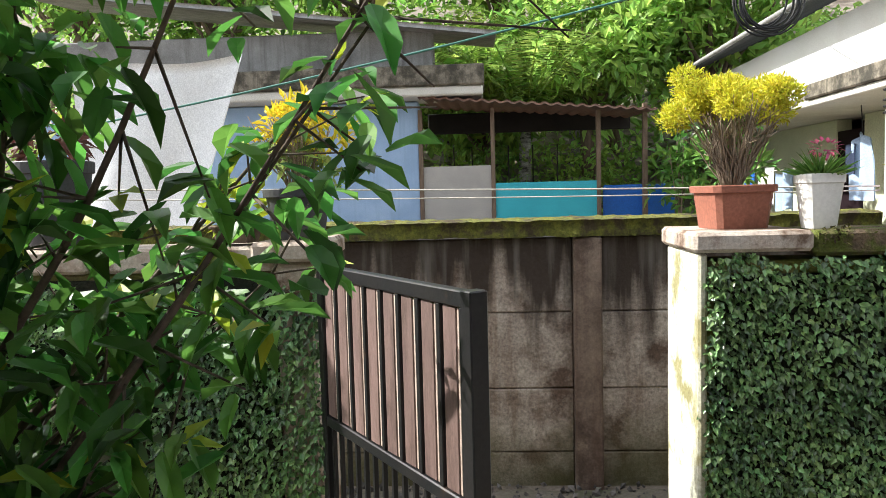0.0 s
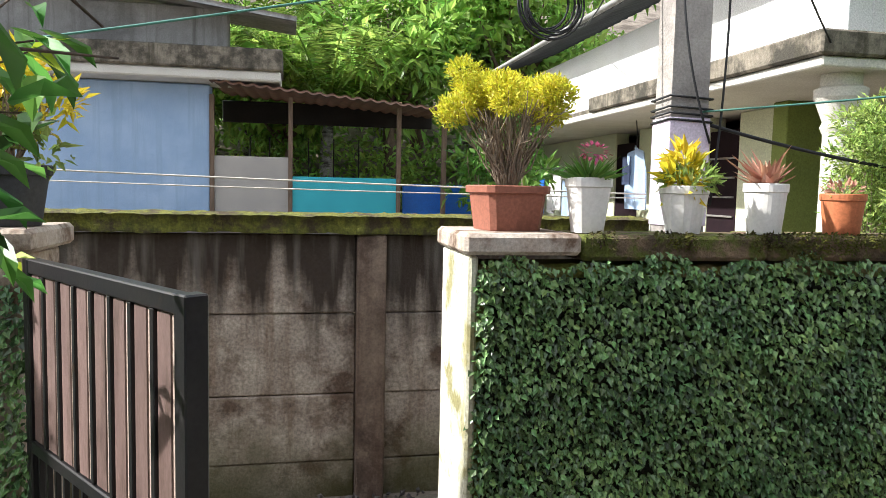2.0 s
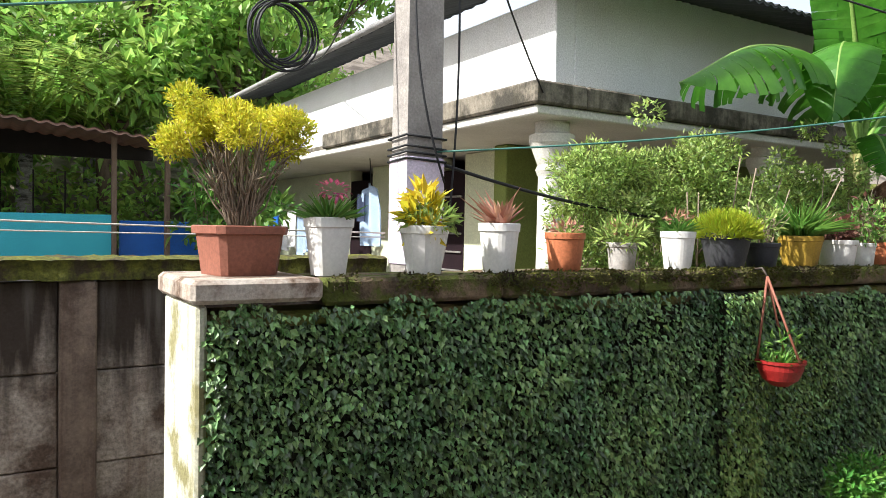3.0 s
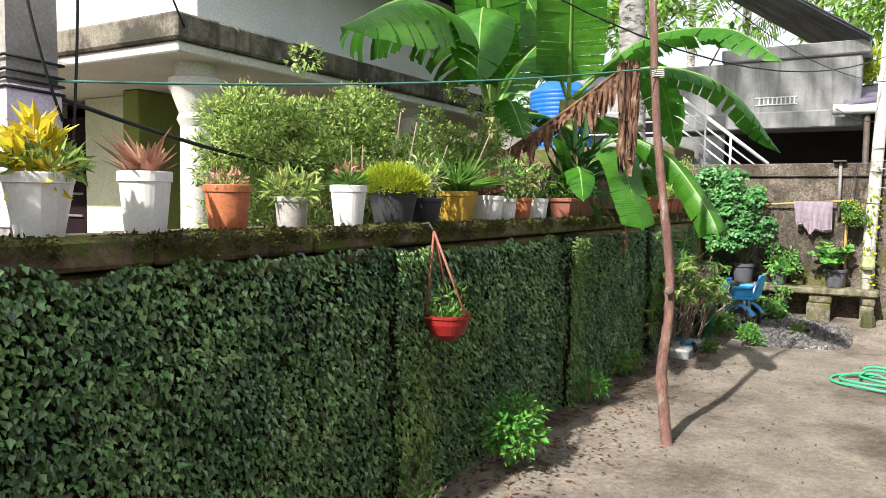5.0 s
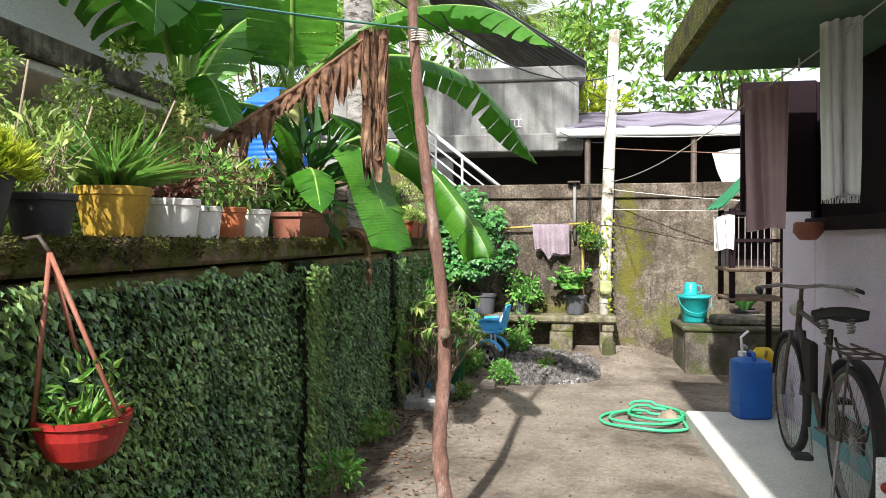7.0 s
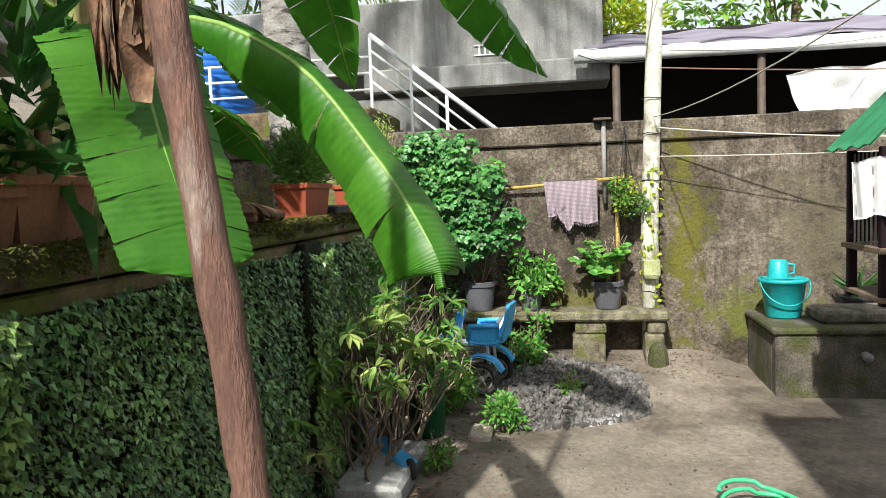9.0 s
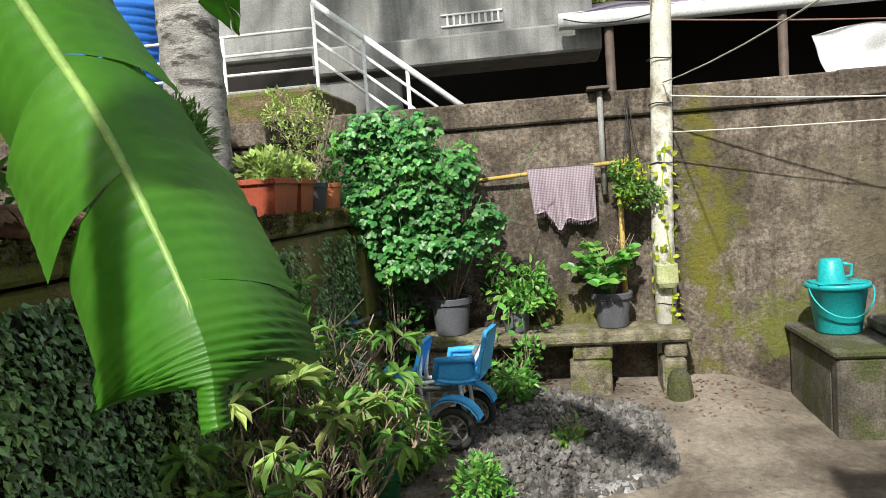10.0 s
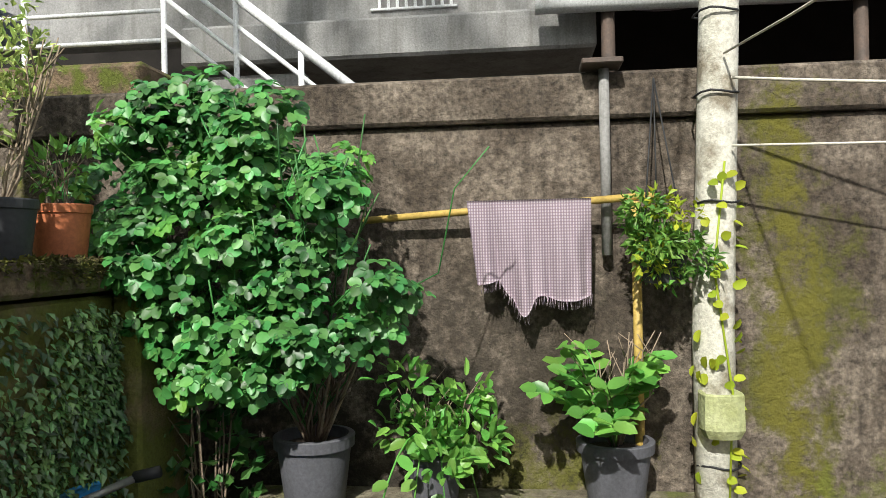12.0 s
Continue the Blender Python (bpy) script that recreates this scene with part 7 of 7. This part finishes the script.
for sx, sy, sn, hh in ((7.88, 2.76, 5, 0.24), (8.12, 2.72, 7, 0.30), (8.40, 2.82, 7, 0.36), (8.75, 2.76, 4, 0.30)):
    t = thing("leafy_shrub", (sx, sy, 0.10), "low twiggy shrub with whorls of long green leaves by the wall", "shrub")
    b2, b3 = Mesh(), Mesh()
    for k in range(sn):
        tips.clear()
        b = Mesh()
        p = Vector((0.16 * RNG.normal(), 0.07 * RNG.normal(), -0.02))
        twig_tree(b, p, Vector((0.35 * RNG.normal(), 0.2 * RNG.normal(), 1.0)).normalized(), hh + 0.08 * RNG.random(), 0.009, 3)
        part("stem", b, "greytwig", t)
        for e in tips:
            if RNG.random() < 0.22:
                q = 6 + RNG.integers(5)
                a = 2 * math.pi * RNG.random(q)
                (b2 if RNG.random() < 0.7 else b3).leaves([e] * q, np.stack([np.cos(a), np.sin(a), -0.1 + 0.45 * RNG.normal(size=q)], 1), np.stack([0.3 * np.cos(a) - 0.2, 0.3 * np.sin(a), np.ones(q)], 1), 0.075 + 0.05 * RNG.random(q), 0.028, 0.1, 0.3, True)
    part("leaves", b2, "greenleaf", t)
    part("pale_leaves", b3, "paleleaf", t)

for x, y, n, s, m_, lab in ((4.30, 2.74, 900, 0.30, "hibleaf", "low leafy weed with small white flowers by the wall"), (5.75, 2.80, 260, 0.2, "hibleaf", "low leafy weed at the foot of the wall"),
                            (9.0, 2.12, 420, 0.17, "hibleaf", "fresh green weed on the gravel edge"), (9.28, 2.55, 700, 0.24, "greenleaf", "green weeds growing by the tricycle"),
                            (9.62, 1.72, 110, 0.1, "greenleaf", "small weed in the gravel"), (10.15, 2.08, 420, 0.2, "hibleaf", "green weed growing under the bench"),
                            (8.3, 2.4, 160, 0.12, "greenleaf", "small weed on the earth"), (6.9, 2.82, 220, 0.16, "greenleaf", "small weed at the foot of the wall"),
                            (3.4, 2.75, 200, 0.16, "greenleaf", "small weed at the foot of the wall"), (8.85, 2.72, 500, 0.22, "deepleaf", "dark green weeds at the foot of the wall")):
    cl = clumps_in(6, (0, 0, s * 0.8), (s * 0.8, s * 0.6, s * 0.6), s * 0.4)
    shrub("weed", (x, y, ground_z(x, y) - 0.005), lab, cl, n, (0.05, 0.026), m_, 7, s * 0.7, s * 1.3, r=0.003, category="weed")
cl = [((0, 0, 0.18), (0.08, 0.09, 0.18)), ((0, -0.05, 0.34), (0.08, 0.09, 0.08)), ((-0.05, 0.05, 0.05), (0.13, 0.13, 0.07))]
shrub("climbing_weed", (10.22, 2.0, 0.2), "leafy climber in front of the bench", cl, 230, (0.045, 0.028), "hibleaf", 6, 0.1, 0.36, r=0.003, category="weed")
cl = [((0, 0.0, 0.5), (0.12, 0.18, 0.45)), ((0.05, 0.1, 1.0), (0.12, 0.2, 0.3))]
shrub("climbing_weed", (10.35, 2.78, 0.2), "dark climber between wall end and back wall", cl, 620, (0.055, 0.045), "deepleaf", 8, 0.15, 1.2, r=0.005, category="weed")

# ---- leafy tree by the start, close to the walk ----
t = thing("leafy_tree", (-0.95, 1.75, 0.10), "dark leafy small tree with long toothed leaves beside the gate path", "tree")
b = Mesh()
ends = []
trunk = [(0.0, 0.0, 0), (0.02, -0.05, 0.7), (0.05, -0.1, 1.3)]
b.tube(smooth_path(trunk, 10), [0.03 - 0.0012 * i for i in range(11)], 8)
targets = [(0.52, 0.1, 1.55), (0.70, 0.2, 1.75), (0.95, -0.25, 1.85), (1.05, -0.30, 2.02), (0.75, -0.4, 2.05), (0.35, -0.3, 2.0), (0.1, -0.3, 1.95), (-0.3, -0.3, 1.9), (-0.4, 0.0, 1.6),
           (0.3, 0.1, 1.3), (0.35, -0.2, 1.0), (0.1, -0.25, 0.9), (-0.2, -0.2, 1.0), (0.45, 0.05, 0.6), (0.2, -0.1, 0.5), (-0.3, 0.1, 0.6), (0.6, 0.25, 1.35), (-0.2, -0.5, 1.5), (-0.1, -0.4, 0.6), (0.25, -0.35, 1.55)]
for e in targets:
    s = Vector(trunk[1]).lerp(Vector(trunk[2]), RNG.random()) if e[2] > 1.2 else Vector(trunk[0]).lerp(Vector(trunk[1]), 0.4 + 0.5 * RNG.random())
    pts = smooth_path([s, s.lerp(Vector(e), 0.5) + Vector((0.04 * RNG.normal(), 0.04 * RNG.normal(), -0.04)), e], 8)
    b.tube(pts, [0.011 - 0.001 * i for i in range(9)], 6)
    for q in pts[3:]:
        for _ in range(2):
            e2 = q + Vector((0.12 * RNG.normal(), 0.10 * RNG.normal(), 0.10 * RNG.normal()))
            b.tube([q, e2], [0.004, 0.002], 4)
            ends.append(e2)
    ends.append(Vector(e))
ends = [e for e in ends if e.x < 1.02]
part("branch_work", b, "darktwig", t)
b = Mesh()
for e in ends:
    sparse = e.x > 0.5
    k = (3 if sparse else 4) + RNG.integers(3)
    a = 2 * math.pi * RNG.random(k)
    b.leaves([e + Vector(RNG.normal(scale=0.03, size=3)) for _ in range(k)], np.stack([np.cos(a), np.sin(a), -0.35 + 0.4 * RNG.normal(size=k)], 1),
             np.stack([0.4 * np.cos(a), 0.4 * np.sin(a) - 0.3, np.ones(k)], 1), 0.085 + 0.06 * RNG.random(k), 0.030 + 0.018 * RNG.random(k), 0.12, 0.25, True)
part("foliage", b, "treeleaf", t)
b = Mesh()
for c, r, k in (((-0.45, -0.35, 1.45), (0.4, 0.3, 0.8), 330), ((-0.4, 0.2, 0.8), (0.5, 0.3, 0.7), 480), ((0.12, -0.2, 0.55), (0.3, 0.25, 0.45), 300), ((-0.1, -0.35, 1.9), (0.45, 0.25, 0.3), 300)):
    p, d = ball(k, c, r, 0.3)
    b.leaves(p, d + RNG.normal(scale=0.7, size=d.shape) + np.array([0, 0, -0.3]), np.stack([0.4 * d[:, 0], 0.4 * d[:, 1] - 0.3, np.ones(k)], 1), 0.08 + 0.055 * RNG.random(k), 0.030 + 0.016 * RNG.random(k), 0.12, 0.25, True)
part("inner_foliage", b, "treeleaf", t)
b = Mesh()
for c, r, k in (((0.15, -0.25, 1.78), (0.42, 0.2, 0.24), 150), ((0.45, -0.35, 2.02), (0.5, 0.15, 0.08), 110), ((0.0, -0.2, 1.25), (0.3, 0.2, 0.3), 150)):
    p, d = ball(k, c, r, 0.2)
    b.leaves(p, d + RNG.normal(scale=0.7, size=d.shape) + np.array([0, 0, -0.6]), np.stack([0.4 * d[:, 0], 0.4 * d[:, 1] - 0.3, np.ones(k)], 1), 0.08 + 0.055 * RNG.random(k), 0.030 + 0.016 * RNG.random(k), 0.12, 0.25, True)
part("upper_foliage", b, "treeleaf", t)
b = Mesh()
for e in ends[::3]:
    b.leaves([e, e], [tuple(RNG.normal(size=3) + np.array([0.4, 0, 0.1])) for _ in range(2)], [(0, -0.4, 1)] * 2, 0.09, 0.036, 0.1, 0.2)
part("young_leaves", b, "limeleaf", t)
for x, s in ((-0.55, 0.24), (-1.5, 0.3)):
    shrub("weed", (x, 1.9, 0.1), "low leafy weed beside the gate path", clumps_in(6, (0, 0, s), (s, s * 0.6, s * 0.8), s * 0.4), 420, (0.07, 0.03), "greenleaf", 8, s, s * 1.8, r=0.004, category="weed")

# ---- lane pole and wires ----
t = thing("electric_pole", (2.22, 3.80, -0.33), "grey concrete electric pole in the lane with cables", "electric pole")
b = Mesh()
for z0, z1, a0, a1 in ((0, 6.5, 0.105, 0.085),):
    v = [(-a0, -a0 * 0.8, z0), (a0, -a0 * 0.8, z0), (a0, a0 * 0.8, z0), (-a0, a0 * 0.8, z0), (-a1, -a1 * 0.8, z1), (a1, -a1 * 0.8, z1), (a1, a1 * 0.8, z1), (-a1, a1 * 0.8, z1)]
    b.add(v, [[3, 2, 1, 0], [4, 5, 6, 7]] + [[i, (i + 1) % 4, 4 + (i + 1) % 4, 4 + i] for i in range(4)])
part("shaft", b, "polecon", t)
part("paint_band", Mesh().box((-0.107, -0.088, 1.80), (0.107, 0.088, 2.32), 0.004), "lilac", t, "faded pale painted band")
b = Mesh()
for k, z in enumerate((2.30, 2.33, 2.36, 2.41)):
    b.tube([(0.112 * (1 if q in (0, 3) else -1), (0.092 if q > 1 else -0.092), z + 0.01 * (q % 2)) for q in (0, 1, 2, 3, 0)], 0.006, 5)
part("wire_binding", b, "wire", t)
part("drop_cable", Mesh().tube(bend((0.115, -0.09, 4.0), (0.12, -0.095, 1.9), 0.05, 12, (1, -0.3, 0)), 0.006, 5), "wire", t)
part("drop_cable", Mesh().tube(bend((-0.05, -0.1, 3.4), (0.10, -0.1, 2.2), 0.1, 12, (-1, -0.3, 0)), 0.006, 5), "wire", t)
t = thing("cable_coil", (0, 0, 0), "coil of black cable hanging from the lane wires", "cable")
for k in range(9):
    cx, cz, rr = 1.62 + 0.02 * RNG.normal(), 2.56 + 0.02 * RNG.normal(), 0.145 + 0.015 * RNG.normal()
    part("cable_loop", Mesh().tube([(cx + rr * math.cos(q) * 0.95, 4.0 + 0.01 * k, cz + rr * math.sin(q)) for q in [i * 2 * math.pi / 24 for i in range(25)]], 0.005, 5), "wire", t)
part("cable_tail", Mesh().tube(bend((1.62, 4.0, 2.70), (2.2, 3.88, 3.05), 0.08, 10), 0.006, 5), "wire", t)


def wire(name, a, c, sag, r, material, label):
    whole(name, Mesh().tube(bend(a, c, sag, 16), r, 6), material, label, "wire")


wire("cable", (-4.5, 4.3, 1.75), (2.16, 3.88, 2.85), 0.12, 0.006, "greenwire", "pale green cable strung above the lane")
wire("cable", (-4.0, 4.1, 1.78), (2.1, 3.9, 1.62), 0.02, 0.004, "rope", "pale line strung along the lane")
wire("cable", (-4.0, 4.2, 1.72), (2.1, 3.9, 1.60), 0.03, 0.003, "rope", "pale line strung along the lane")
wire("cable", (2.28, 3.72, 2.02), (5.46, 2.28, 2.46), 0.05, 0.005, "greenwire", "turquoise line from the pole to the yard post")
wire("cable", (2.28, 3.72, 1.97), (4.4, 3.75, 1.72), 0.06, 0.009, "wire", "thick dark cable sloping from the pole")
wire("cable", (2.3, 3.8, 3.9), (3.68, 4.62, 2.6), 0.1, 0.006, "wire", "thin dark service cable to the house")
wire("cable", (2.2, 3.9, 3.6), (3.65, 9.0, 3.6), 0.35, 0.007, "wire", "slack dark service cable along the roof")
wire("cable", (2.3, 3.75, 3.6), (10.5, 0.98, 3.3), 0.7, 0.006, "wire", "dark cable crossing the yard")
wire("cable", (6.95, 2.6, 3.7), (10.5, 0.98, 3.0), 0.25, 0.004, "wire", "dark cable crossing the yard")
wire("rope", (10.43, 1.03, 2.02), (9.6, -1.6, 1.80), 0.05, 0.005, "rope", "pale clothes rope tied to the pole")
wire("rope", (10.43, 1.03, 1.80), (9.9, -1.6, 1.76), 0.02, 0.004, "rope", "pale clothes rope tied to the pole")
wire("cable", (10.5, 1.0, 2.55), (12.3, 1.6, 2.95), 0.06, 0.005, "wire", "dark cable from the pole to the porch")
wire("cable", (10.5, 1.0, 2.62), (12.3, -1.5, 2.95), 0.06, 0.006, "rope", "pale cable from the pole to the porch")
wire("cable", (10.5, 0.98, 2.48), (12.3, -3.5, 2.6), 0.06, 0.006, "rust", "reddish cable from the pole to the porch")

# laundry at the white house
t = thing("shirt", (4.16, 8.25, 1.45), "pale blue shirt on a hanger under the sunshade", "shirt")
b = Mesh()
b.sheet(lambda u, v: (0.03 * math.sin(v * 12 + u), -0.24 + 0.48 * v * (0.7 + 0.3 * min(1, u * 3)) + 0.07 * (1 - min(1, u * 3)), 0.72 - 0.72 * u - 0.10 * abs(2 * v - 1) * (1 - u)), 16, 20, 0.01)
part("body", b, "blueshirt", t)
b = Mesh()
b.sheet(lambda u, v: (-0.03 + 0.02 * math.sin(v * 9), 0.08 + 0.22 * v, 0.6 - 0.32 * u), 8, 8, 0.01)
part("dark_cloth", b, "navy", t)
part("hanger", Mesh().tube([(0, 0, 0.72), (0, 0.0, 0.85), (0.0, 0.03, 1.0)], 0.006, 5), "wire", t)
for y, z, m_, lab in ((9.6, 1.35, "blueshirt", "blue cloth on a line at the house"), (10.2, 1.4, "whitecloth", "white cloth on a line at the house"), (8.9, 1.4, "redbowl", "red cloth on a line at the house"),
                      (10.9, 1.35, "tank", "dark blue cloth on a line at the house")):
    t = thing("cloth", (4.0, y, z), lab, "cloth", "laundry at the house")
    b = Mesh()
    b.sheet(lambda u, v: (0.03 * math.sin(v * 11), 0.45 * v, 0.45 - 0.5 * u + 0.03 * math.sin(v * 6)), 10, 16, 0.01)
    part("cloth_panel", b, m_, t)
wire("rope", (4.0, 8.6, 1.86), (4.0, 11.8, 1.84), 0.03, 0.005, "rope", "clothes rope under the sunshade")
t = thing("tarpaulin", (-2.9, 8.0, 1.0), "white tarpaulin hanging slantwise beside the blue house", "tarpaulin")
b = Mesh()
b.sheet(lambda u, v: (-1.3 + 1.85 * v - 0.55 * u * v, 0.05 * math.sin(v * 8 + u * 3), 2.05 + 0.1 * v - (1.9 - 0.1 * v) * u + 0.04 * math.sin(v * 7)), 16, 24, 0.01)
part("sheet", b, "tarp", t)

# ---- trees beyond ----
def tree(loc, h, r, n, material, label, leaf=(0.30, 0.13), clumps=22, trunk=0.16, low=0.35):
    t = thing("tree", loc, label, "tree", "trees beyond the houses")
    b = Mesh()
    top = Vector((0.2 * RNG.normal(), 0.2 * RNG.normal(), h * 0.75))
    b.tube(smooth_path([(0, 0, -0.3), (0.1 * RNG.normal(), 0.1 * RNG.normal(), h * 0.4), top], 10), [trunk * (1 - 0.07 * i) for i in range(11)], 8)
    cl = clumps_in(clumps, (0, 0, h * (0.5 + low / 2)), (r, r, h * (0.5 - low / 2)), r * 0.36)
    for c, _ in cl[::2]:
        s = Vector((0, 0, h * (0.25 + 0.3 * RNG.random())))
        b.tube(smooth_path([s, s.lerp(Vector(c), 0.5) + Vector((0, 0, -0.1)), Vector(c)], 6), [trunk * 0.35 * (1 - 0.13 * i) for i in range(7)], 5)
    part("trunk", b, "bark", t)
    part("crown", crown(Mesh(), n, cl, *leaf, up=0.1, hang=0.2), material, t)
    return t


k = 0
for x, y, h, r in ((-9, 17, 6.5, 2.6), (-5.5, 16, 6.0, 2.5), (-2.4, 17.5, 6.5, 2.6), (0.6, 18.5, 6.0, 2.4), (3.0, 16.5, 6.5, 2.6), (5.8, 19, 7.5, 3.0), (8.5, 21, 7.0, 3.0), (-12, 21, 7, 3.0), (-7, 23, 7, 3.2), (-3, 24, 7.5, 3.4),
                   (1.5, 24, 8, 3.4), (5.5, 26, 8, 3.6), (10, 27, 7, 3.4), (2.2, 14.2, 4.4, 1.6), (4.3, 14.0, 5.0, 1.7), (0.2, 14.3, 3.2, 1.5), (-1.8, 14.4, 3.4, 1.5)):
    k += 1
    near = y < 18
    # Every third tree and those at x 0-7 get the painted-in sunlight.
    tree((x, y, ground_z(x, y)), h, r, 3600 if near else 2400, "forest" if k % 3 and not 0 < x < 7 else "forestlight", "dense green forest tree on the slope behind the houses" if k % 3 and not 0 < x < 7 else "green tree with sunlight painted into its leaves on the slope behind the houses",
         (0.26, 0.12) if near else (0.36, 0.17), 26)
b = Mesh()
n = 14000
x = -18 + 36 * RNG.random(n)
y = 13.2 + 15 * RNG.random(n)
z = np.array([ground_z(a, c) for a, c in zip(x, y)]) + 0.9 * RNG.random(n)
b.leaves(np.stack([x, y, z], 1), RNG.normal(size=(n, 3)) + np.array([0, -0.4, 0.5]), RNG.normal(scale=0.5, size=(n, 3)) + np.array([0, -0.5, 1]), 0.3, 0.15)
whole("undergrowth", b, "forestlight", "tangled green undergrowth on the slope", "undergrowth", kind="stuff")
b = Mesh()
n = 1800
x, y = -0.7 + 3.6 * RNG.random(n), 13.3 + 0.5 * RNG.random(n)
b.leaves(np.stack([x, y, 1.0 + 1.45 * RNG.random(n)], 1), RNG.normal(size=(n, 3)), RNG.normal(scale=0.5, size=(n, 3)) + np.array([0, -0.7, 0.7]), 0.13, 0.06)
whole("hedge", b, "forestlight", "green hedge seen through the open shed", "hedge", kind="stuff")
for x, y, h in ((2.9, 8.6, 2.3), (3.2, 9.6, 2.2), (2.9, 10.6, 1.7)):
    shrub("sapling", (x, y, 1.0), "young broad-leafed tree behind the lane wall", clumps_in(9, (0, 0, h * 0.5), (0.35, 0.35, h * 0.36), 0.2), 330, (0.17, 0.075), "greenleaf", 7, 0.25, h * 0.75, r=0.012, category="tree")
for x, y, h, ln in ((0.9, 13.6, 3.2, 2.4), (-0.6, 15.0, 4.0, 2.6), (2.0, 15.4, 4.4, 2.6)):
    t = thing("palm", (x, y, 1.0), "young coconut palm with long arching fronds behind the shed", "palm tree", "palms behind the shed")
    part("trunk", Mesh().tube([(0, 0, 0), (0.05, 0, h * 0.55)], [0.14, 0.1], 10), "coco", t)
    b = Mesh()
    for q in range(13):
        a = q * 2.4
        frond(b, (0.05, 0, h * 0.55), (math.cos(a), math.sin(a), 1.2 + 1.0 * RNG.random()), ln * 1.15, 0.9, 0.6)
    part("fronds", b, "palm", t)
for x, y, h, n in ((17, 5.5, 7.5, 1500), (19.5, 1.0, 8.0, 1500), (18.5, -2.2, 7.5, 1800), (20, 9, 8, 1500), (16.5, 9.5, 6.5, 1600), (21, -6, 9, 1500), (15, 13, 7, 1800)):
    tree((x, y, 0.2), h, 2.0, n, "forest", "tall thin-crowned tree beyond the neighbouring building", (0.24, 0.11), 14, 0.12, 0.5)
for x, y, h in ((22, 4.2, 8.0), (24, 2.6, 7.6), (26, 6.5, 9.5), (19, 7.4, 6.2)):
    t = thing("palm", (x, y, 0.2), "tall coconut palm against the sky", "palm tree", "palms against the sky")
    part("trunk", Mesh().tube([(0, 0, 0), (0.2, 0.1, h * 0.5), (0.3, 0.1, h)], [0.16, 0.13, 0.11], 10), "coco", t)
    b = Mesh()
    for q in range(18):
        a = q * 2.4
        frond(b, (0.3, 0.1, h), (math.cos(a), math.sin(a), 0.9 * RNG.random()), 2.6, 1.6, 0.6, 34)
    part("fronds", b, "palm", t)
t = thing("leafy_bush", (12.0, -0.6, 0.3), "yellow-green bush beyond the porch roof", "bush")
part("foliage", crown(Mesh(), 500, clumps_in(8, (2.6, 1.6, 3.4), (0.5, 0.7, 0.4), 0.25), 0.2, 0.05), "limeleaf", t)

# fallen leaves along the foot of the wall
b = Mesh()
n = 1500
x = 2.2 + 8.0 * RNG.random(n)
y = 2.92 - np.abs(RNG.normal(scale=0.34, size=n))
keep = y > 1.2
x, y = x[keep], y[keep]
n = len(x)
b.leaves(np.stack([x, y, np.array([ground_z(p, q) for p, q in zip(x, y)]) + 0.008], 1), np.stack([RNG.normal(size=n), RNG.normal(size=n), 0.12 * np.ones(n)], 1), RNG.normal(scale=0.2, size=(n, 3)) + np.array([0, 0, 1]), 0.02 + 0.035 * RNG.random(n), 0.018, 0.15)
whole("leaf_litter", b, "litter", "brown fallen leaves scattered along the wall foot", "leaf litter", kind="stuff")
